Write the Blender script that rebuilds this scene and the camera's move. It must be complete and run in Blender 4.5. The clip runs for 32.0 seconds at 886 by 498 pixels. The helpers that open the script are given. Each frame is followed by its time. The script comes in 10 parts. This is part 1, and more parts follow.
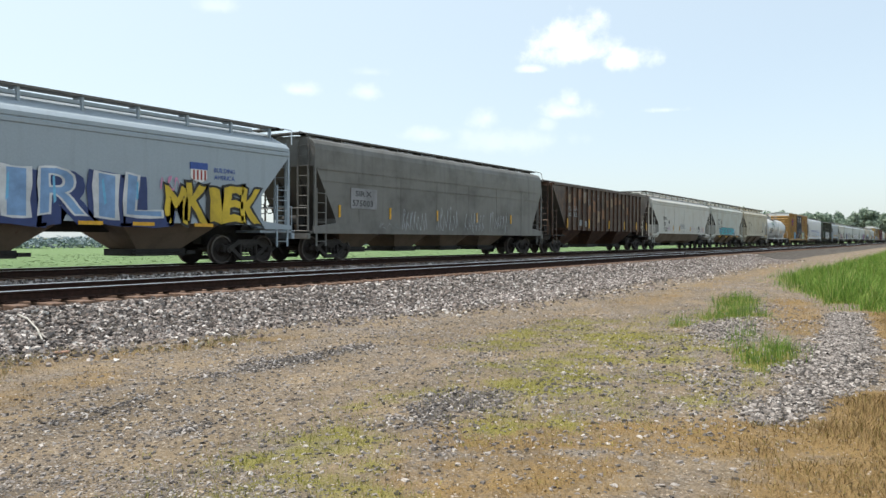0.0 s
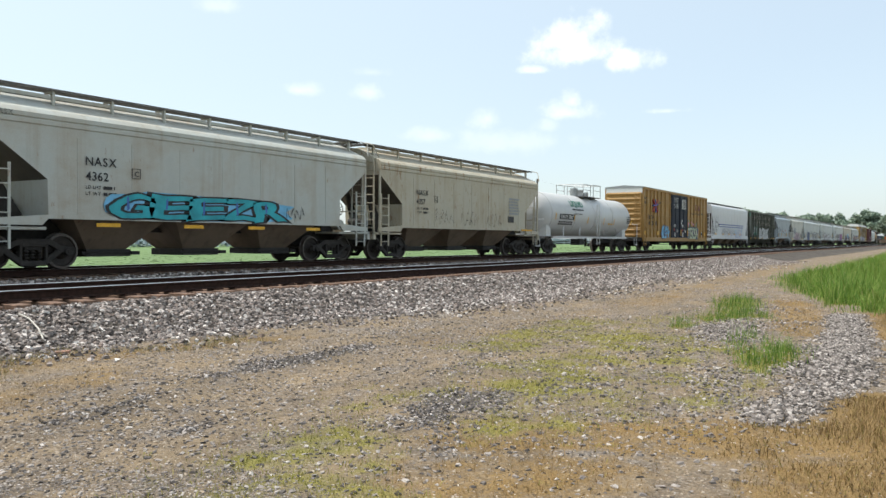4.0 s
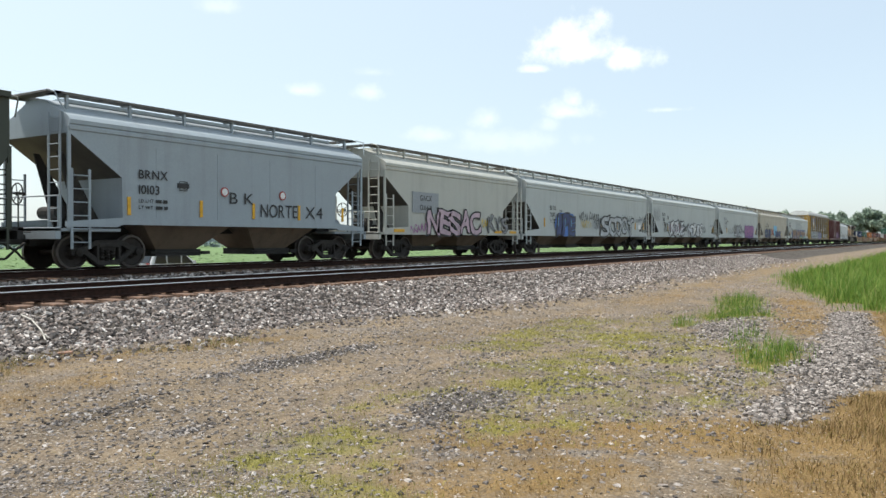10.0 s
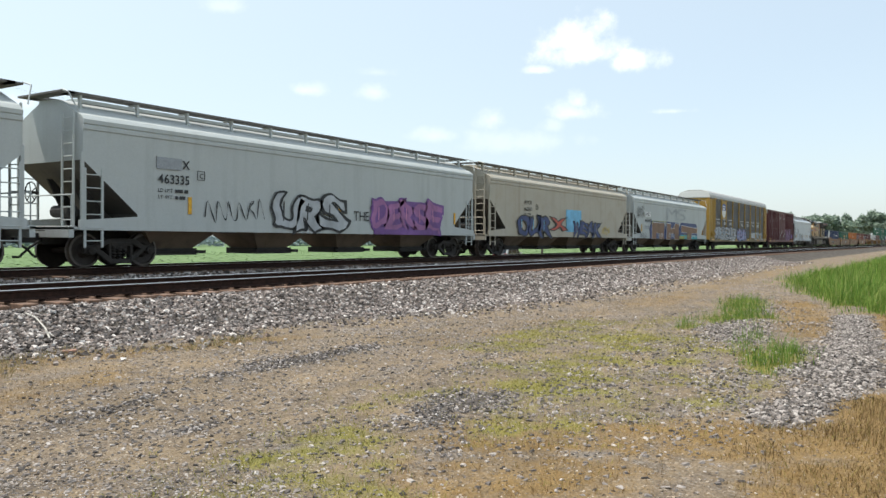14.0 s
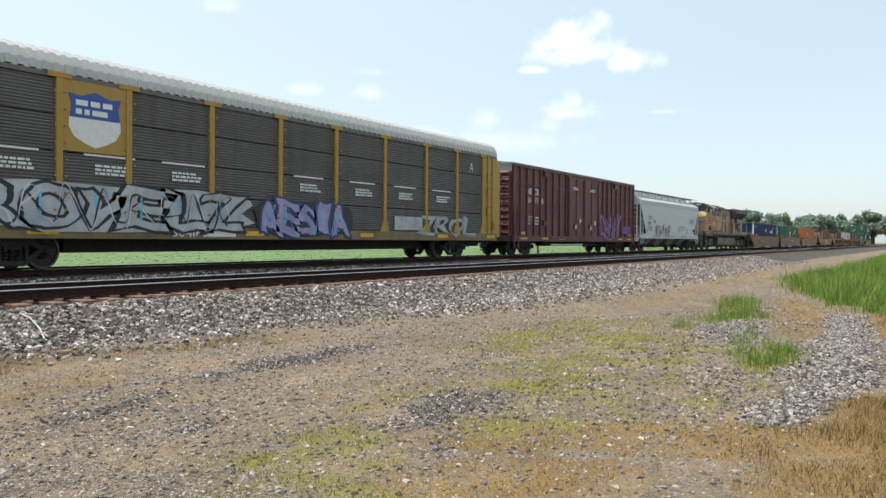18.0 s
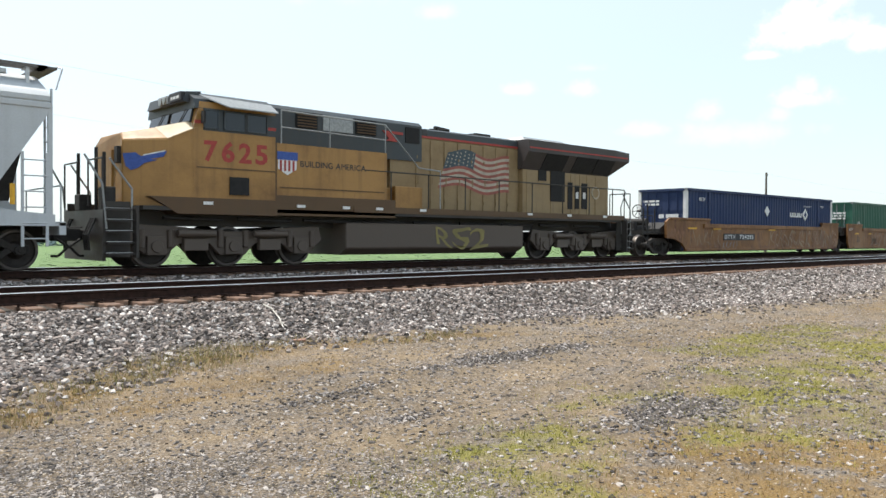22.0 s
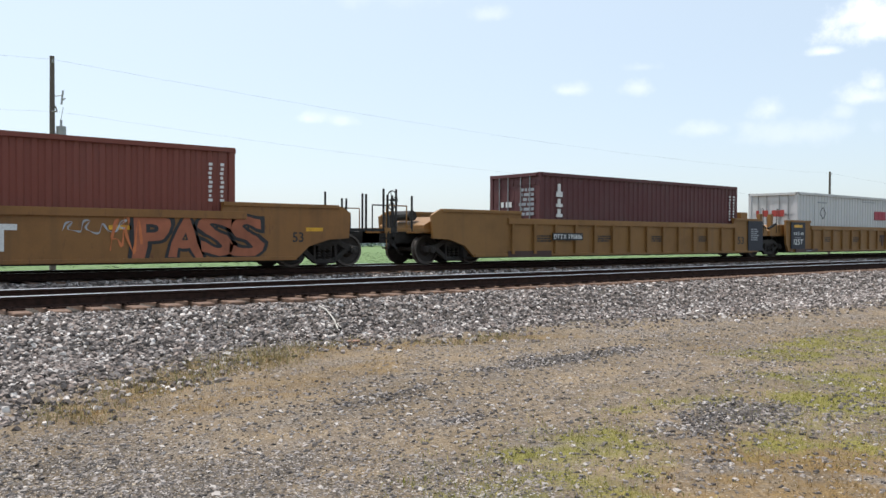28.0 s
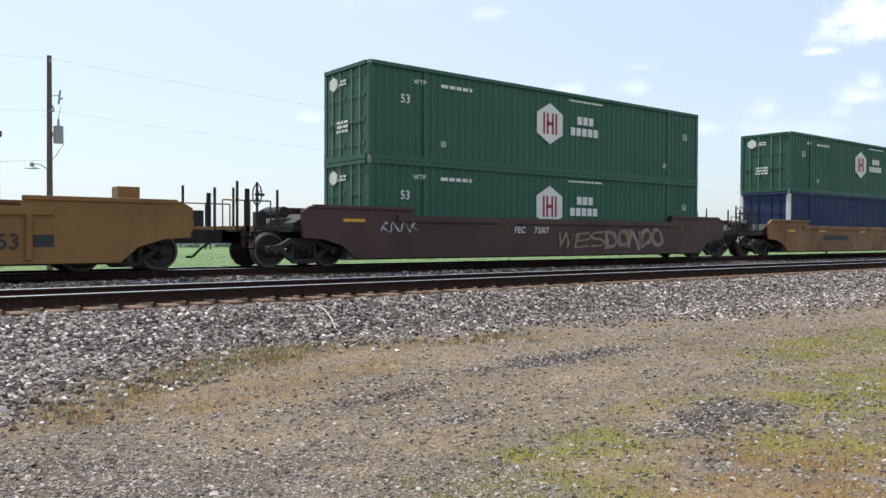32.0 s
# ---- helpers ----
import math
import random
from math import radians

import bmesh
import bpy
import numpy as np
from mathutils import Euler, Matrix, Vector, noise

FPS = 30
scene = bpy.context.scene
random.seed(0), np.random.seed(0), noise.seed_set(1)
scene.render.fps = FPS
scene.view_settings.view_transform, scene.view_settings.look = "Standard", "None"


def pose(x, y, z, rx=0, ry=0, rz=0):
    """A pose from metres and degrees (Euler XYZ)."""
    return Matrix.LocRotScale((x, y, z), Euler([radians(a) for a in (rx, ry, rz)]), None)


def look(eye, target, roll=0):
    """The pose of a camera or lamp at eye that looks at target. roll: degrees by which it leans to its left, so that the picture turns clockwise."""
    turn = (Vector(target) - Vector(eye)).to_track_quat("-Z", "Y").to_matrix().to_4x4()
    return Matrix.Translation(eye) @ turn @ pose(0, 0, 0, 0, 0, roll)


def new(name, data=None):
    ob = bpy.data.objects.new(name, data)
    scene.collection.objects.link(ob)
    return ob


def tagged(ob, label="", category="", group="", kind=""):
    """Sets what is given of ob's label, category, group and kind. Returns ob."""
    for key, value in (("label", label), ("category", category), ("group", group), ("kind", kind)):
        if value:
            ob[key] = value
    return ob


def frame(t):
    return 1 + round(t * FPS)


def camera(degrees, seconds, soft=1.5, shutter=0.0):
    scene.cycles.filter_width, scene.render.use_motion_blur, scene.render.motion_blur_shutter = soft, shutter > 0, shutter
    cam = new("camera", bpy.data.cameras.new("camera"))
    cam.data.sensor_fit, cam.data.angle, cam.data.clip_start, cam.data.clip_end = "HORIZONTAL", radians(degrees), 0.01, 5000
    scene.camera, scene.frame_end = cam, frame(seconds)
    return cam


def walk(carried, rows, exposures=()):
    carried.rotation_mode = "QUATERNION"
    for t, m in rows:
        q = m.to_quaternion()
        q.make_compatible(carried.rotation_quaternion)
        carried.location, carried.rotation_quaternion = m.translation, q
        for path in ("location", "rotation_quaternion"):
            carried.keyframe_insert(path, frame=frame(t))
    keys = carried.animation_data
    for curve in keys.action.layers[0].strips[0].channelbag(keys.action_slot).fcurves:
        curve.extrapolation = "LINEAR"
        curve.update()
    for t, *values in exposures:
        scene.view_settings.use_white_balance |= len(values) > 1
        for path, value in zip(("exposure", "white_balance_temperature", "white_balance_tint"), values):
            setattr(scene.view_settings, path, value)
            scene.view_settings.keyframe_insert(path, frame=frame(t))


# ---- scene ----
# seconds, yaw, pitch, roll of the standing camera
TURNS = [
    (0, -57.74, -0.78, -0.21), (0.5, -57.76, -0.78, -0.23), (1, -57.71, -0.76, -0.27), (1.5, -57.73, -0.77, -0.31), (2, -57.76, -0.79, -0.27),
    (2.5, -57.74, -0.77, -0.22), (3, -57.71, -0.73, -0.25), (3.5, -57.70, -0.74, -0.32), (5.5, -57.55, -0.76, -0.31), (6, -57.50, -0.77, -0.32),
    (6.5, -57.47, -0.74, -0.32), (7, -57.52, -0.77, -0.25), (7.5, -57.54, -0.79, -0.25), (8, -57.52, -0.81, -0.23), (8.5, -57.53, -0.82, -0.24),
    (9, -57.48, -0.79, -0.21), (9.5, -57.51, -0.75, -0.18), (10, -57.55, -0.77, -0.13), (10.5, -57.60, -0.77, -0.13), (11, -57.54, -0.77, -0.23),
    (11.5, -57.40, -0.66, -0.24), (12, -57.41, -0.69, -0.35), (12.5, -57.38, -0.72, -0.41), (13, -57.32, -0.72, -0.45), (13.5, -57.27, -0.77, -0.51),
    (14, -57.28, -0.74, -0.43), (14.5, -57.37, -0.76, -0.41), (16.5, -57.68, -0.70, -0.42), (17, -57.69, -0.73, -0.39), (17.5, -57.69, -0.74, -0.35),
    (18, -57.59, -0.73, -0.41), (18.5, -57.53, -0.76, -0.46), (19, -52.41, -0.75, -0.35), (19.3, -50.9, -0.75, -0.34), (19.5, -47.65, -0.75, -0.34), (20, -47.80, -0.77, -0.22),
    (20.5, -47.82, -0.80, -0.20), (21, -47.85, -0.86, -0.24), (21.2, -47.5, -0.88, -0.20), (21.5, -45.09, -0.90, -0.16), (22, -42.09, -0.98, -0.35), (22.5, -41.06, -0.96, -0.26), (22.7, -39.6, -0.94, -0.22),
    (23, -39.03, -0.93, -0.18), (23.5, -38.70, -0.93, -0.23), (24, -38.45, -0.92, -0.27), (24.5, -38.28, -0.91, -0.18), (26.5, -38.11, -0.85, -0.23),
    (27, -38.12, -0.84, -0.23), (27.5, -38.15, -0.86, -0.21), (28, -38.22, -0.87, -0.24), (28.5, -38.27, -0.90, -0.27), (29, -38.29, -0.89, -0.29),
    (29.5, -38.29, -0.89, -0.28), (30, -38.26, -0.88, -0.32), (30.5, -38.27, -0.87, -0.26), (31, -38.33, -0.87, -0.25), (31.5, -38.36, -0.90, -0.18),
    (32, -38.38, -0.89, -0.23),
]
# seconds and metres that the train has run
RUN = [
    (0, 0.01), (0.5, 8.74), (1, 17.46), (1.5, 26.16), (2, 34.83), (2.5, 43.44), (3, 52.00), (3.5, 60.51),
    (5.5, 94.62), (6, 103.15), (6.5, 111.71), (7, 120.32), (7.5, 128.91), (8, 137.45), (8.5, 145.93), (9, 154.36),
    (9.5, 162.87), (10, 171.45), (10.5, 180.06), (11, 188.67), (11.5, 197.27), (12, 205.85), (12.5, 214.39), (13, 222.91),
    (13.5, 231.42), (14, 239.92), (14.5, 248.46), (16.5, 282.49), (17, 290.99), (17.5, 299.46), (18, 307.92), (18.5, 316.39),
    (19, 324.88), (19.5, 333.33), (20, 341.81), (20.5, 350.32), (21, 358.72), (21.5, 367.01), (22, 375.24), (22.5, 383.54),
    (23, 391.90), (23.5, 400.22), (24, 408.49), (24.5, 416.77), (26.5, 449.94), (27, 458.24), (27.5, 466.53), (28, 474.80),
    (28.5, 483.06), (29, 491.31), (29.5, 499.48), (30, 507.57), (30.5, 515.79), (31, 524.09), (31.5, 532.42), (32, 540.78),
]
EYE = (0.0, 0.0, 1.42)
cam = camera(59.1, 32.0)
EXPOSE = [(0.0, 0.42, 6500, 10), (18.6, 0.42, 6500, 10), (19.6, 0.55, 6500, 11), (21.0, 0.55, 6500, 11), (22.4, 0.63, 6500, 11), (23.2, 0.64, 6500, 11), (24.0, 0.51, 6500, 10), (27.0, 0.32, 6350, 13), (32.0, 0.32, 6350, 13)]
walk(cam, [(t, pose(*EYE, 90 + pitch, roll, yaw)) for t, yaw, pitch, roll in TURNS], EXPOSE)

# ---- sky, sun ----
SUN_UP, SUN_AZ = 64.0, 20.0      # height; turned from straight across the tracks towards the train's head


def direction(yaw, up):
    a, b = radians(yaw), radians(up)
    return Vector((-math.sin(a) * math.cos(b), math.cos(a) * math.cos(b), math.sin(b)))


# clouds: yaw, height, half-width, half-height in degrees, thickness
CLOUDS = [(-66.6, 14.1, 2.7, 1.7, 1.0), (-67.6, 13.2, 3.2, 1.3, 1.0), (-70.6, 12.6, 2.0, 0.95, 1.0), (-64.2, 12.1, 1.0, 0.35, 0.9), (-66.6, 9.0, 1.9, 0.8, 0.75), (-67.0, 9.8, 0.7, 0.8, 0.75), (-65.2, 8.2, 1.0, 0.8, 0.35),
          (-60.8, 8.7, 1.3, 1.1, 0.55), (-56.8, 7.5, 2.0, 0.75, 0.4), (-62.5, 7.0, 4.0, 1.1, 0.3), (-47.2, 10.5, 1.3, 0.55, 0.55), (-52.3, 11.9, 1.3, 0.4, 0.25),
          (-28.4, 8.4, 1.3, 0.55, 0.6), (-30.8, 8.3, 1.1, 0.45, 0.4), (-41.4, 15.8, 1.5, 0.6, 0.35), (-52.2, 10.5, 1.1, 0.7, 0.5), (-34.0, 17.5, 5.5, 1.8, 0.25), (-73.5, 9.0, 1.6, 0.25, 0.5)]


def make_world():
    w = bpy.data.worlds.new("daylight")
    scene.world = w
    w.use_nodes = True
    nt = w.node_tree
    nt.nodes.clear()
    N, L = nt.nodes.new, nt.links.new
    out, bg, sky = N("ShaderNodeOutputWorld"), N("ShaderNodeBackground"), N("ShaderNodeTexSky")
    sky.sky_type, sky.sun_disc = "NISHITA", False
    sky.sun_elevation, sky.sun_rotation = radians(SUN_UP), radians(-SUN_AZ)
    sky.dust_density, sky.air_density, sky.ozone_density = 1.5, 1.0, 1.0
    bg.inputs["Strength"].default_value = 0.13

    def math_node(op, a, b=None, c=None):
        n = N("ShaderNodeMath")
        n.operation = op
        for i, v in enumerate((a, b, c)):
            if v is None:
                continue
            if isinstance(v, (int, float)):
                n.inputs[i].default_value = v
            else:
                L(v, n.inputs[i])
        return n.outputs[0]

    def dot(vec, d):
        n = N("ShaderNodeVectorMath")
        n.operation = "DOT_PRODUCT"
        L(vec, n.inputs[0])
        n.inputs[1].default_value = d
        return n.outputs["Value"]

    co = N("ShaderNodeTexCoord").outputs["Generated"]
    # a thin summer haze lies over the whole sky
    haze = N("ShaderNodeMix")
    haze.data_type = "RGBA"
    veil = N("ShaderNodeMapRange")
    L(dot(co, direction(SUN_AZ, SUN_UP)), veil.inputs["Value"])
    veil.inputs["From Min"].default_value, veil.inputs["From Max"].default_value = 0.1, 0.56
    veil.inputs["To Min"].default_value, veil.inputs["To Max"].default_value = 0.5, 0.66
    L(veil.outputs[0], haze.inputs["Factor"])
    L(sky.outputs[0], haze.inputs["A"])
    haze.inputs["B"].default_value = (5.35, 6.2, 6.5, 1)
    ragged = N("ShaderNodeTexNoise")
    ragged.inputs["Scale"].default_value, ragged.inputs["Detail"].default_value, ragged.inputs["Roughness"].default_value = 21, 10, 0.6
    L(co, ragged.inputs["Vector"])
    rag = math_node("MULTIPLY", math_node("SUBTRACT", ragged.outputs["Fac"], 0.5), 3.2)
    total = None
    for yaw, up, ww, hh, thick in CLOUDS:
        d = direction(yaw, up)
        r = Vector((math.cos(radians(yaw)), math.sin(radians(yaw)), 0))
        u = d.cross(r) * -1
        a = math_node("MULTIPLY", dot(co, r), 1 / math.sin(radians(ww)))
        b = math_node("DIVIDE", math_node("SUBTRACT", dot(co, u), 0.0), math.sin(radians(hh)))
        # flatter below than above
        b = math_node("MAXIMUM", b, math_node("MULTIPLY", b, -1.5))
        e = math_node("SQRT", math_node("ADD", math_node("MULTIPLY", a, a), math_node("MULTIPLY", b, b)))
        v = math_node("SUBTRACT", math_node("ADD", 1.0, rag), e)
        front = math_node("GREATER_THAN", dot(co, d), 0.5)
        m = N("ShaderNodeMapRange")
        m.interpolation_type = "SMOOTHSTEP"
        L(v, m.inputs["Value"])
        m.inputs["From Min"].default_value, m.inputs["From Max"].default_value = -0.3, 1.15
        m.inputs["To Max"].default_value = thick * (0.9 if thick > 0.9 else 0.62)
        k = math_node("MULTIPLY", m.outputs[0], front)
        total = k if total is None else math_node("MAXIMUM", total, k)
    cl = N("ShaderNodeMix")
    cl.data_type = "RGBA"
    L(total, cl.inputs["Factor"])
    L(haze.outputs["Result"], cl.inputs["A"])
    cl.inputs["B"].default_value = (8.3, 8.4, 8.4, 1)
    L(cl.outputs["Result"], bg.inputs["Color"])
    L(bg.outputs[0], out.inputs["Surface"])


make_world()
sun = new("sun", bpy.data.lights.new("sun", "SUN"))
sun.data.energy, sun.data.angle, sun.data.color = 3.6, radians(0.53), (1.0, 0.95, 0.87)
sun.matrix_world = look(direction(SUN_AZ, SUN_UP) * 100, (0, 0, 0))

# ---- materials ----
def nodes_of(name):
    m = bpy.data.materials.new(name)
    m.use_nodes = True
    nt = m.node_tree
    return m, nt, nt.nodes["Principled BSDF"]


def tex(nt, kind, vec, scale=1.0, stretch=(1, 1, 1), detail=4.0, rough=0.55):
    mp = nt.nodes.new("ShaderNodeMapping")
    mp.inputs["Scale"].default_value = stretch
    nt.links.new(vec, mp.inputs["Vector"])
    n = nt.nodes.new("ShaderNodeTexNoise" if kind == "noise" else "ShaderNodeTexVoronoi")
    n.inputs["Scale"].default_value = scale
    if kind == "noise":
        n.inputs["Detail"].default_value, n.inputs["Roughness"].default_value = detail, rough
    nt.links.new(mp.outputs[0], n.inputs["Vector"])
    return n


def ramp(nt, fac, stops):
    r = nt.nodes.new("ShaderNodeValToRGB")
    e = r.color_ramp.elements
    while len(e) < len(stops):
        e.new(0.5)
    for el, (p, c) in zip(e, stops):
        el.position = p
        el.color = (*c, 1) if isinstance(c, tuple) else (c, c, c, 1)
    nt.links.new(fac, r.inputs["Fac"])
    return r.outputs["Color"]


def mix(nt, fac, a, b, mode="MIX"):
    m = nt.nodes.new("ShaderNodeMix")
    m.data_type, m.blend_type = "RGBA", mode
    for sock, v in ((m.inputs["Factor"], fac), (m.inputs["A"], a), (m.inputs["B"], b)):
        if isinstance(v, (int, float)):
            sock.default_value = v
        elif isinstance(v, tuple):
            sock.default_value = (*v, 1)
        else:
            nt.links.new(v, sock)
    return m.outputs["Result"]


def bump(nt, b, height, strength=0.3, dist=0.01):
    n = nt.nodes.new("ShaderNodeBump")
    n.inputs["Strength"].default_value, n.inputs["Distance"].default_value = strength, dist
    nt.links.new(height, n.inputs["Height"])
    nt.links.new(n.outputs[0], b.inputs["Normal"])


def paint(name, col, dirt=0.35, rust=0.1, seed=0.0, rough=0.5, grime=(0.09, 0.075, 0.06), streak=1.0, rustcol=(0.16, 0.06, 0.022)):
    """Weathered paint on steel: streaks down the sides, patches of grime, spots of rust."""
    m, nt, b = nodes_of(name)
    co = nt.nodes.new("ShaderNodeTexCoord").outputs["Object"]
    mp = nt.nodes.new("ShaderNodeMapping")
    mp.inputs["Location"].default_value = (seed * 7.3, seed * 3.1, seed * 5.7)
    nt.links.new(co, mp.inputs["Vector"])
    v = mp.outputs[0]
    streaks = tex(nt, "noise", v, 1.6 * streak, (2.0, 2.0, 0.13), 5, 0.55).outputs["Fac"]
    patches = tex(nt, "noise", v, 0.7, (1, 1, 1.2), 7, 0.65).outputs["Fac"]
    fine = tex(nt, "noise", v, 26, (1, 1, 1), 4, 0.6).outputs["Fac"]
    tone = ramp(nt, patches, [(0.3, tuple(c * 0.86 for c in col)), (0.7, tuple(min(1, c * 1.07) for c in col))])
    d1 = ramp(nt, streaks, [(0.52, 0.0), (0.85, dirt * 0.8)])
    c = mix(nt, d1, tone, grime)
    d2 = ramp(nt, patches, [(0.45, 0.0), (0.75, dirt * 0.8)])
    c = mix(nt, d2, c, grime)
    if rust > 0:
        spots = tex(nt, "noise", v, 2.3, (2.2, 2.2, 0.7), 9, 0.72).outputs["Fac"]
        lim = 0.72 - 0.3 * rust
        c = mix(nt, ramp(nt, spots, [(lim, 0.0), (lim + 0.09, min(1.0, 0.35 + rust))]), c, rustcol)
    c = mix(nt, 0.12, c, ramp(nt, fine, [(0.3, 0.25), (0.7, 1.0)]), "MULTIPLY")
    nt.links.new(c, b.inputs["Base Color"])
    nt.links.new(ramp(nt, patches, [(0.3, rough - 0.08), (0.75, min(1, rough + 0.25))]), b.inputs["Roughness"])
    bump(nt, b, patches, 0.25, 0.012)
    return m


def plain(name, c, rough=0.7, metal=0.0, vary=0.18, scale=9.0, bumpy=0.0, hue=None):
    m, nt, b = nodes_of(name)
    co = nt.nodes.new("ShaderNodeTexCoord").outputs["Object"]
    n = tex(nt, "noise", co, scale, (1, 1, 1), 6, 0.65).outputs["Fac"]
    lo = hue or tuple(x * (1 - vary * 1.6) for x in c)
    nt.links.new(ramp(nt, n, [(0.28, lo), (0.72, tuple(min(1, x * (1 + vary)) for x in c))]), b.inputs["Base Color"])
    b.inputs["Roughness"].default_value, b.inputs["Metallic"].default_value = rough, metal
    if bumpy:
        bump(nt, b, n, 0.5, bumpy)
    return m


BLACK = plain("black_grimy_steel", (0.022, 0.02, 0.018), 0.75, 0, 0.4, 6, 0.004)
RUNGEAR = plain("running_gear_iron", (0.03, 0.025, 0.021), 0.8, 0, 0.5, 5, 0.004, (0.012, 0.011, 0.01))
WHEEL = plain("wheel_steel", (0.035, 0.028, 0.024), 0.65, 0.3, 0.4, 7, 0.0, (0.02, 0.016, 0.013))
TREAD = plain("worn_wheel_rim", (0.12, 0.105, 0.095), 0.5, 0.6, 0.2, 10)
GALV = plain("galvanised_steel", (0.33, 0.34, 0.34), 0.5, 0.5, 0.2, 14)
WALKGREY = plain("walkway_grating", (0.14, 0.13, 0.12), 0.7, 0.2, 0.3, 12)
WHITEP = plain("white_marking", (0.72, 0.72, 0.7), 0.6, 0, 0.12, 20)
BLACKP = plain("black_marking", (0.025, 0.025, 0.027), 0.6, 0, 0.2, 20)
FADED = plain("faded_beige_marking", (0.46, 0.42, 0.37), 0.6, 0, 0.25, 9)
GREYP = plain("grey_marking", (0.3, 0.32, 0.34), 0.6, 0, 0.15, 20)
YELLOWP = plain("yellow_reflector", (0.72, 0.38, 0.02), 0.45, 0, 0.2, 8)
REDP = plain("red_marking", (0.36, 0.045, 0.035), 0.6, 0, 0.2, 12)
BLUEP = plain("blue_marking", (0.04, 0.09, 0.33), 0.6, 0, 0.2, 12)
NAVYB = plain("navy_board_paint", (0.02, 0.022, 0.035), 0.6, 0, 0.3, 12)
CRIMSON = plain("crimson_marking", (0.36, 0.035, 0.06), 0.6, 0, 0.15, 12)
GREENP = plain("green_marking", (0.02, 0.2, 0.13), 0.6, 0, 0.2, 12)
GLASSD = plain("dark_cab_glass", (0.015, 0.02, 0.024), 0.08, 0, 0.1, 3)
VOID = plain("dark_grille", (0.012, 0.011, 0.011), 0.8, 0, 0.3, 8)
DARK_SLOPE = paint("dark_slope_sheet", (0.075, 0.066, 0.056), 0.5, 0.3, 14, grime=(0.03, 0.026, 0.022))
HOPDIRT = paint("dirty_outlet_paint", (0.22, 0.168, 0.122), 0.8, 0.4, 4, grime=(0.05, 0.035, 0.026), rustcol=(0.13, 0.06, 0.025))


def spray(name, c):
    return plain(name, c, 0.55, 0, 0.22, 1.6)


SP = {"white": spray("white_spray", (0.62, 0.63, 0.64)), "silver": spray("silver_spray", (0.42, 0.44, 0.46)), "black": spray("black_spray", (0.02, 0.02, 0.022)),
      "blue": spray("blue_spray", (0.05, 0.14, 0.42)), "sky": spray("sky_blue_spray", (0.16, 0.45, 0.68)), "teal": spray("teal_spray", (0.02, 0.36, 0.42)),
      "yellow": spray("yellow_spray", (0.62, 0.43, 0.03)), "pink": spray("pink_spray", (0.62, 0.25, 0.4)), "purple": spray("purple_spray", (0.17, 0.07, 0.26)),
      "magenta": spray("magenta_spray", (0.33, 0.13, 0.3)), "red": spray("red_spray", (0.5, 0.08, 0.05)), "brown": spray("brown_spray", (0.2, 0.1, 0.05)),
      "navy": spray("navy_spray", (0.03, 0.05, 0.16)), "orange": spray("orange_spray", (0.55, 0.16, 0.05)), "grey": spray("grey_spray", (0.24, 0.24, 0.25)), "lilac": spray("lilac_spray", (0.35, 0.3, 0.5)), "lime": spray("lime_spray", (0.33, 0.35, 0.07)), "rust_orange": spray("rusty_orange_spray", (0.36, 0.11, 0.05)), "blush": spray("pale_pink_spray", (0.5, 0.36, 0.42)), "pale_blue": spray("pale_blue_spray", (0.2, 0.34, 0.56)), "mint": spray("mint_spray", (0.42, 0.5, 0.34)), "fog": spray("faint_grey_spray", (0.36, 0.39, 0.4)), "dust": spray("dusty_faded_spray", (0.27, 0.185, 0.115)), "bare": spray("bare_grey_paint", (0.5, 0.525, 0.54)), "mustard": spray("faded_mustard_spray", (0.23, 0.19, 0.06)), "rustbrown": spray("rusty_faded_spray", (0.22, 0.1, 0.045))}

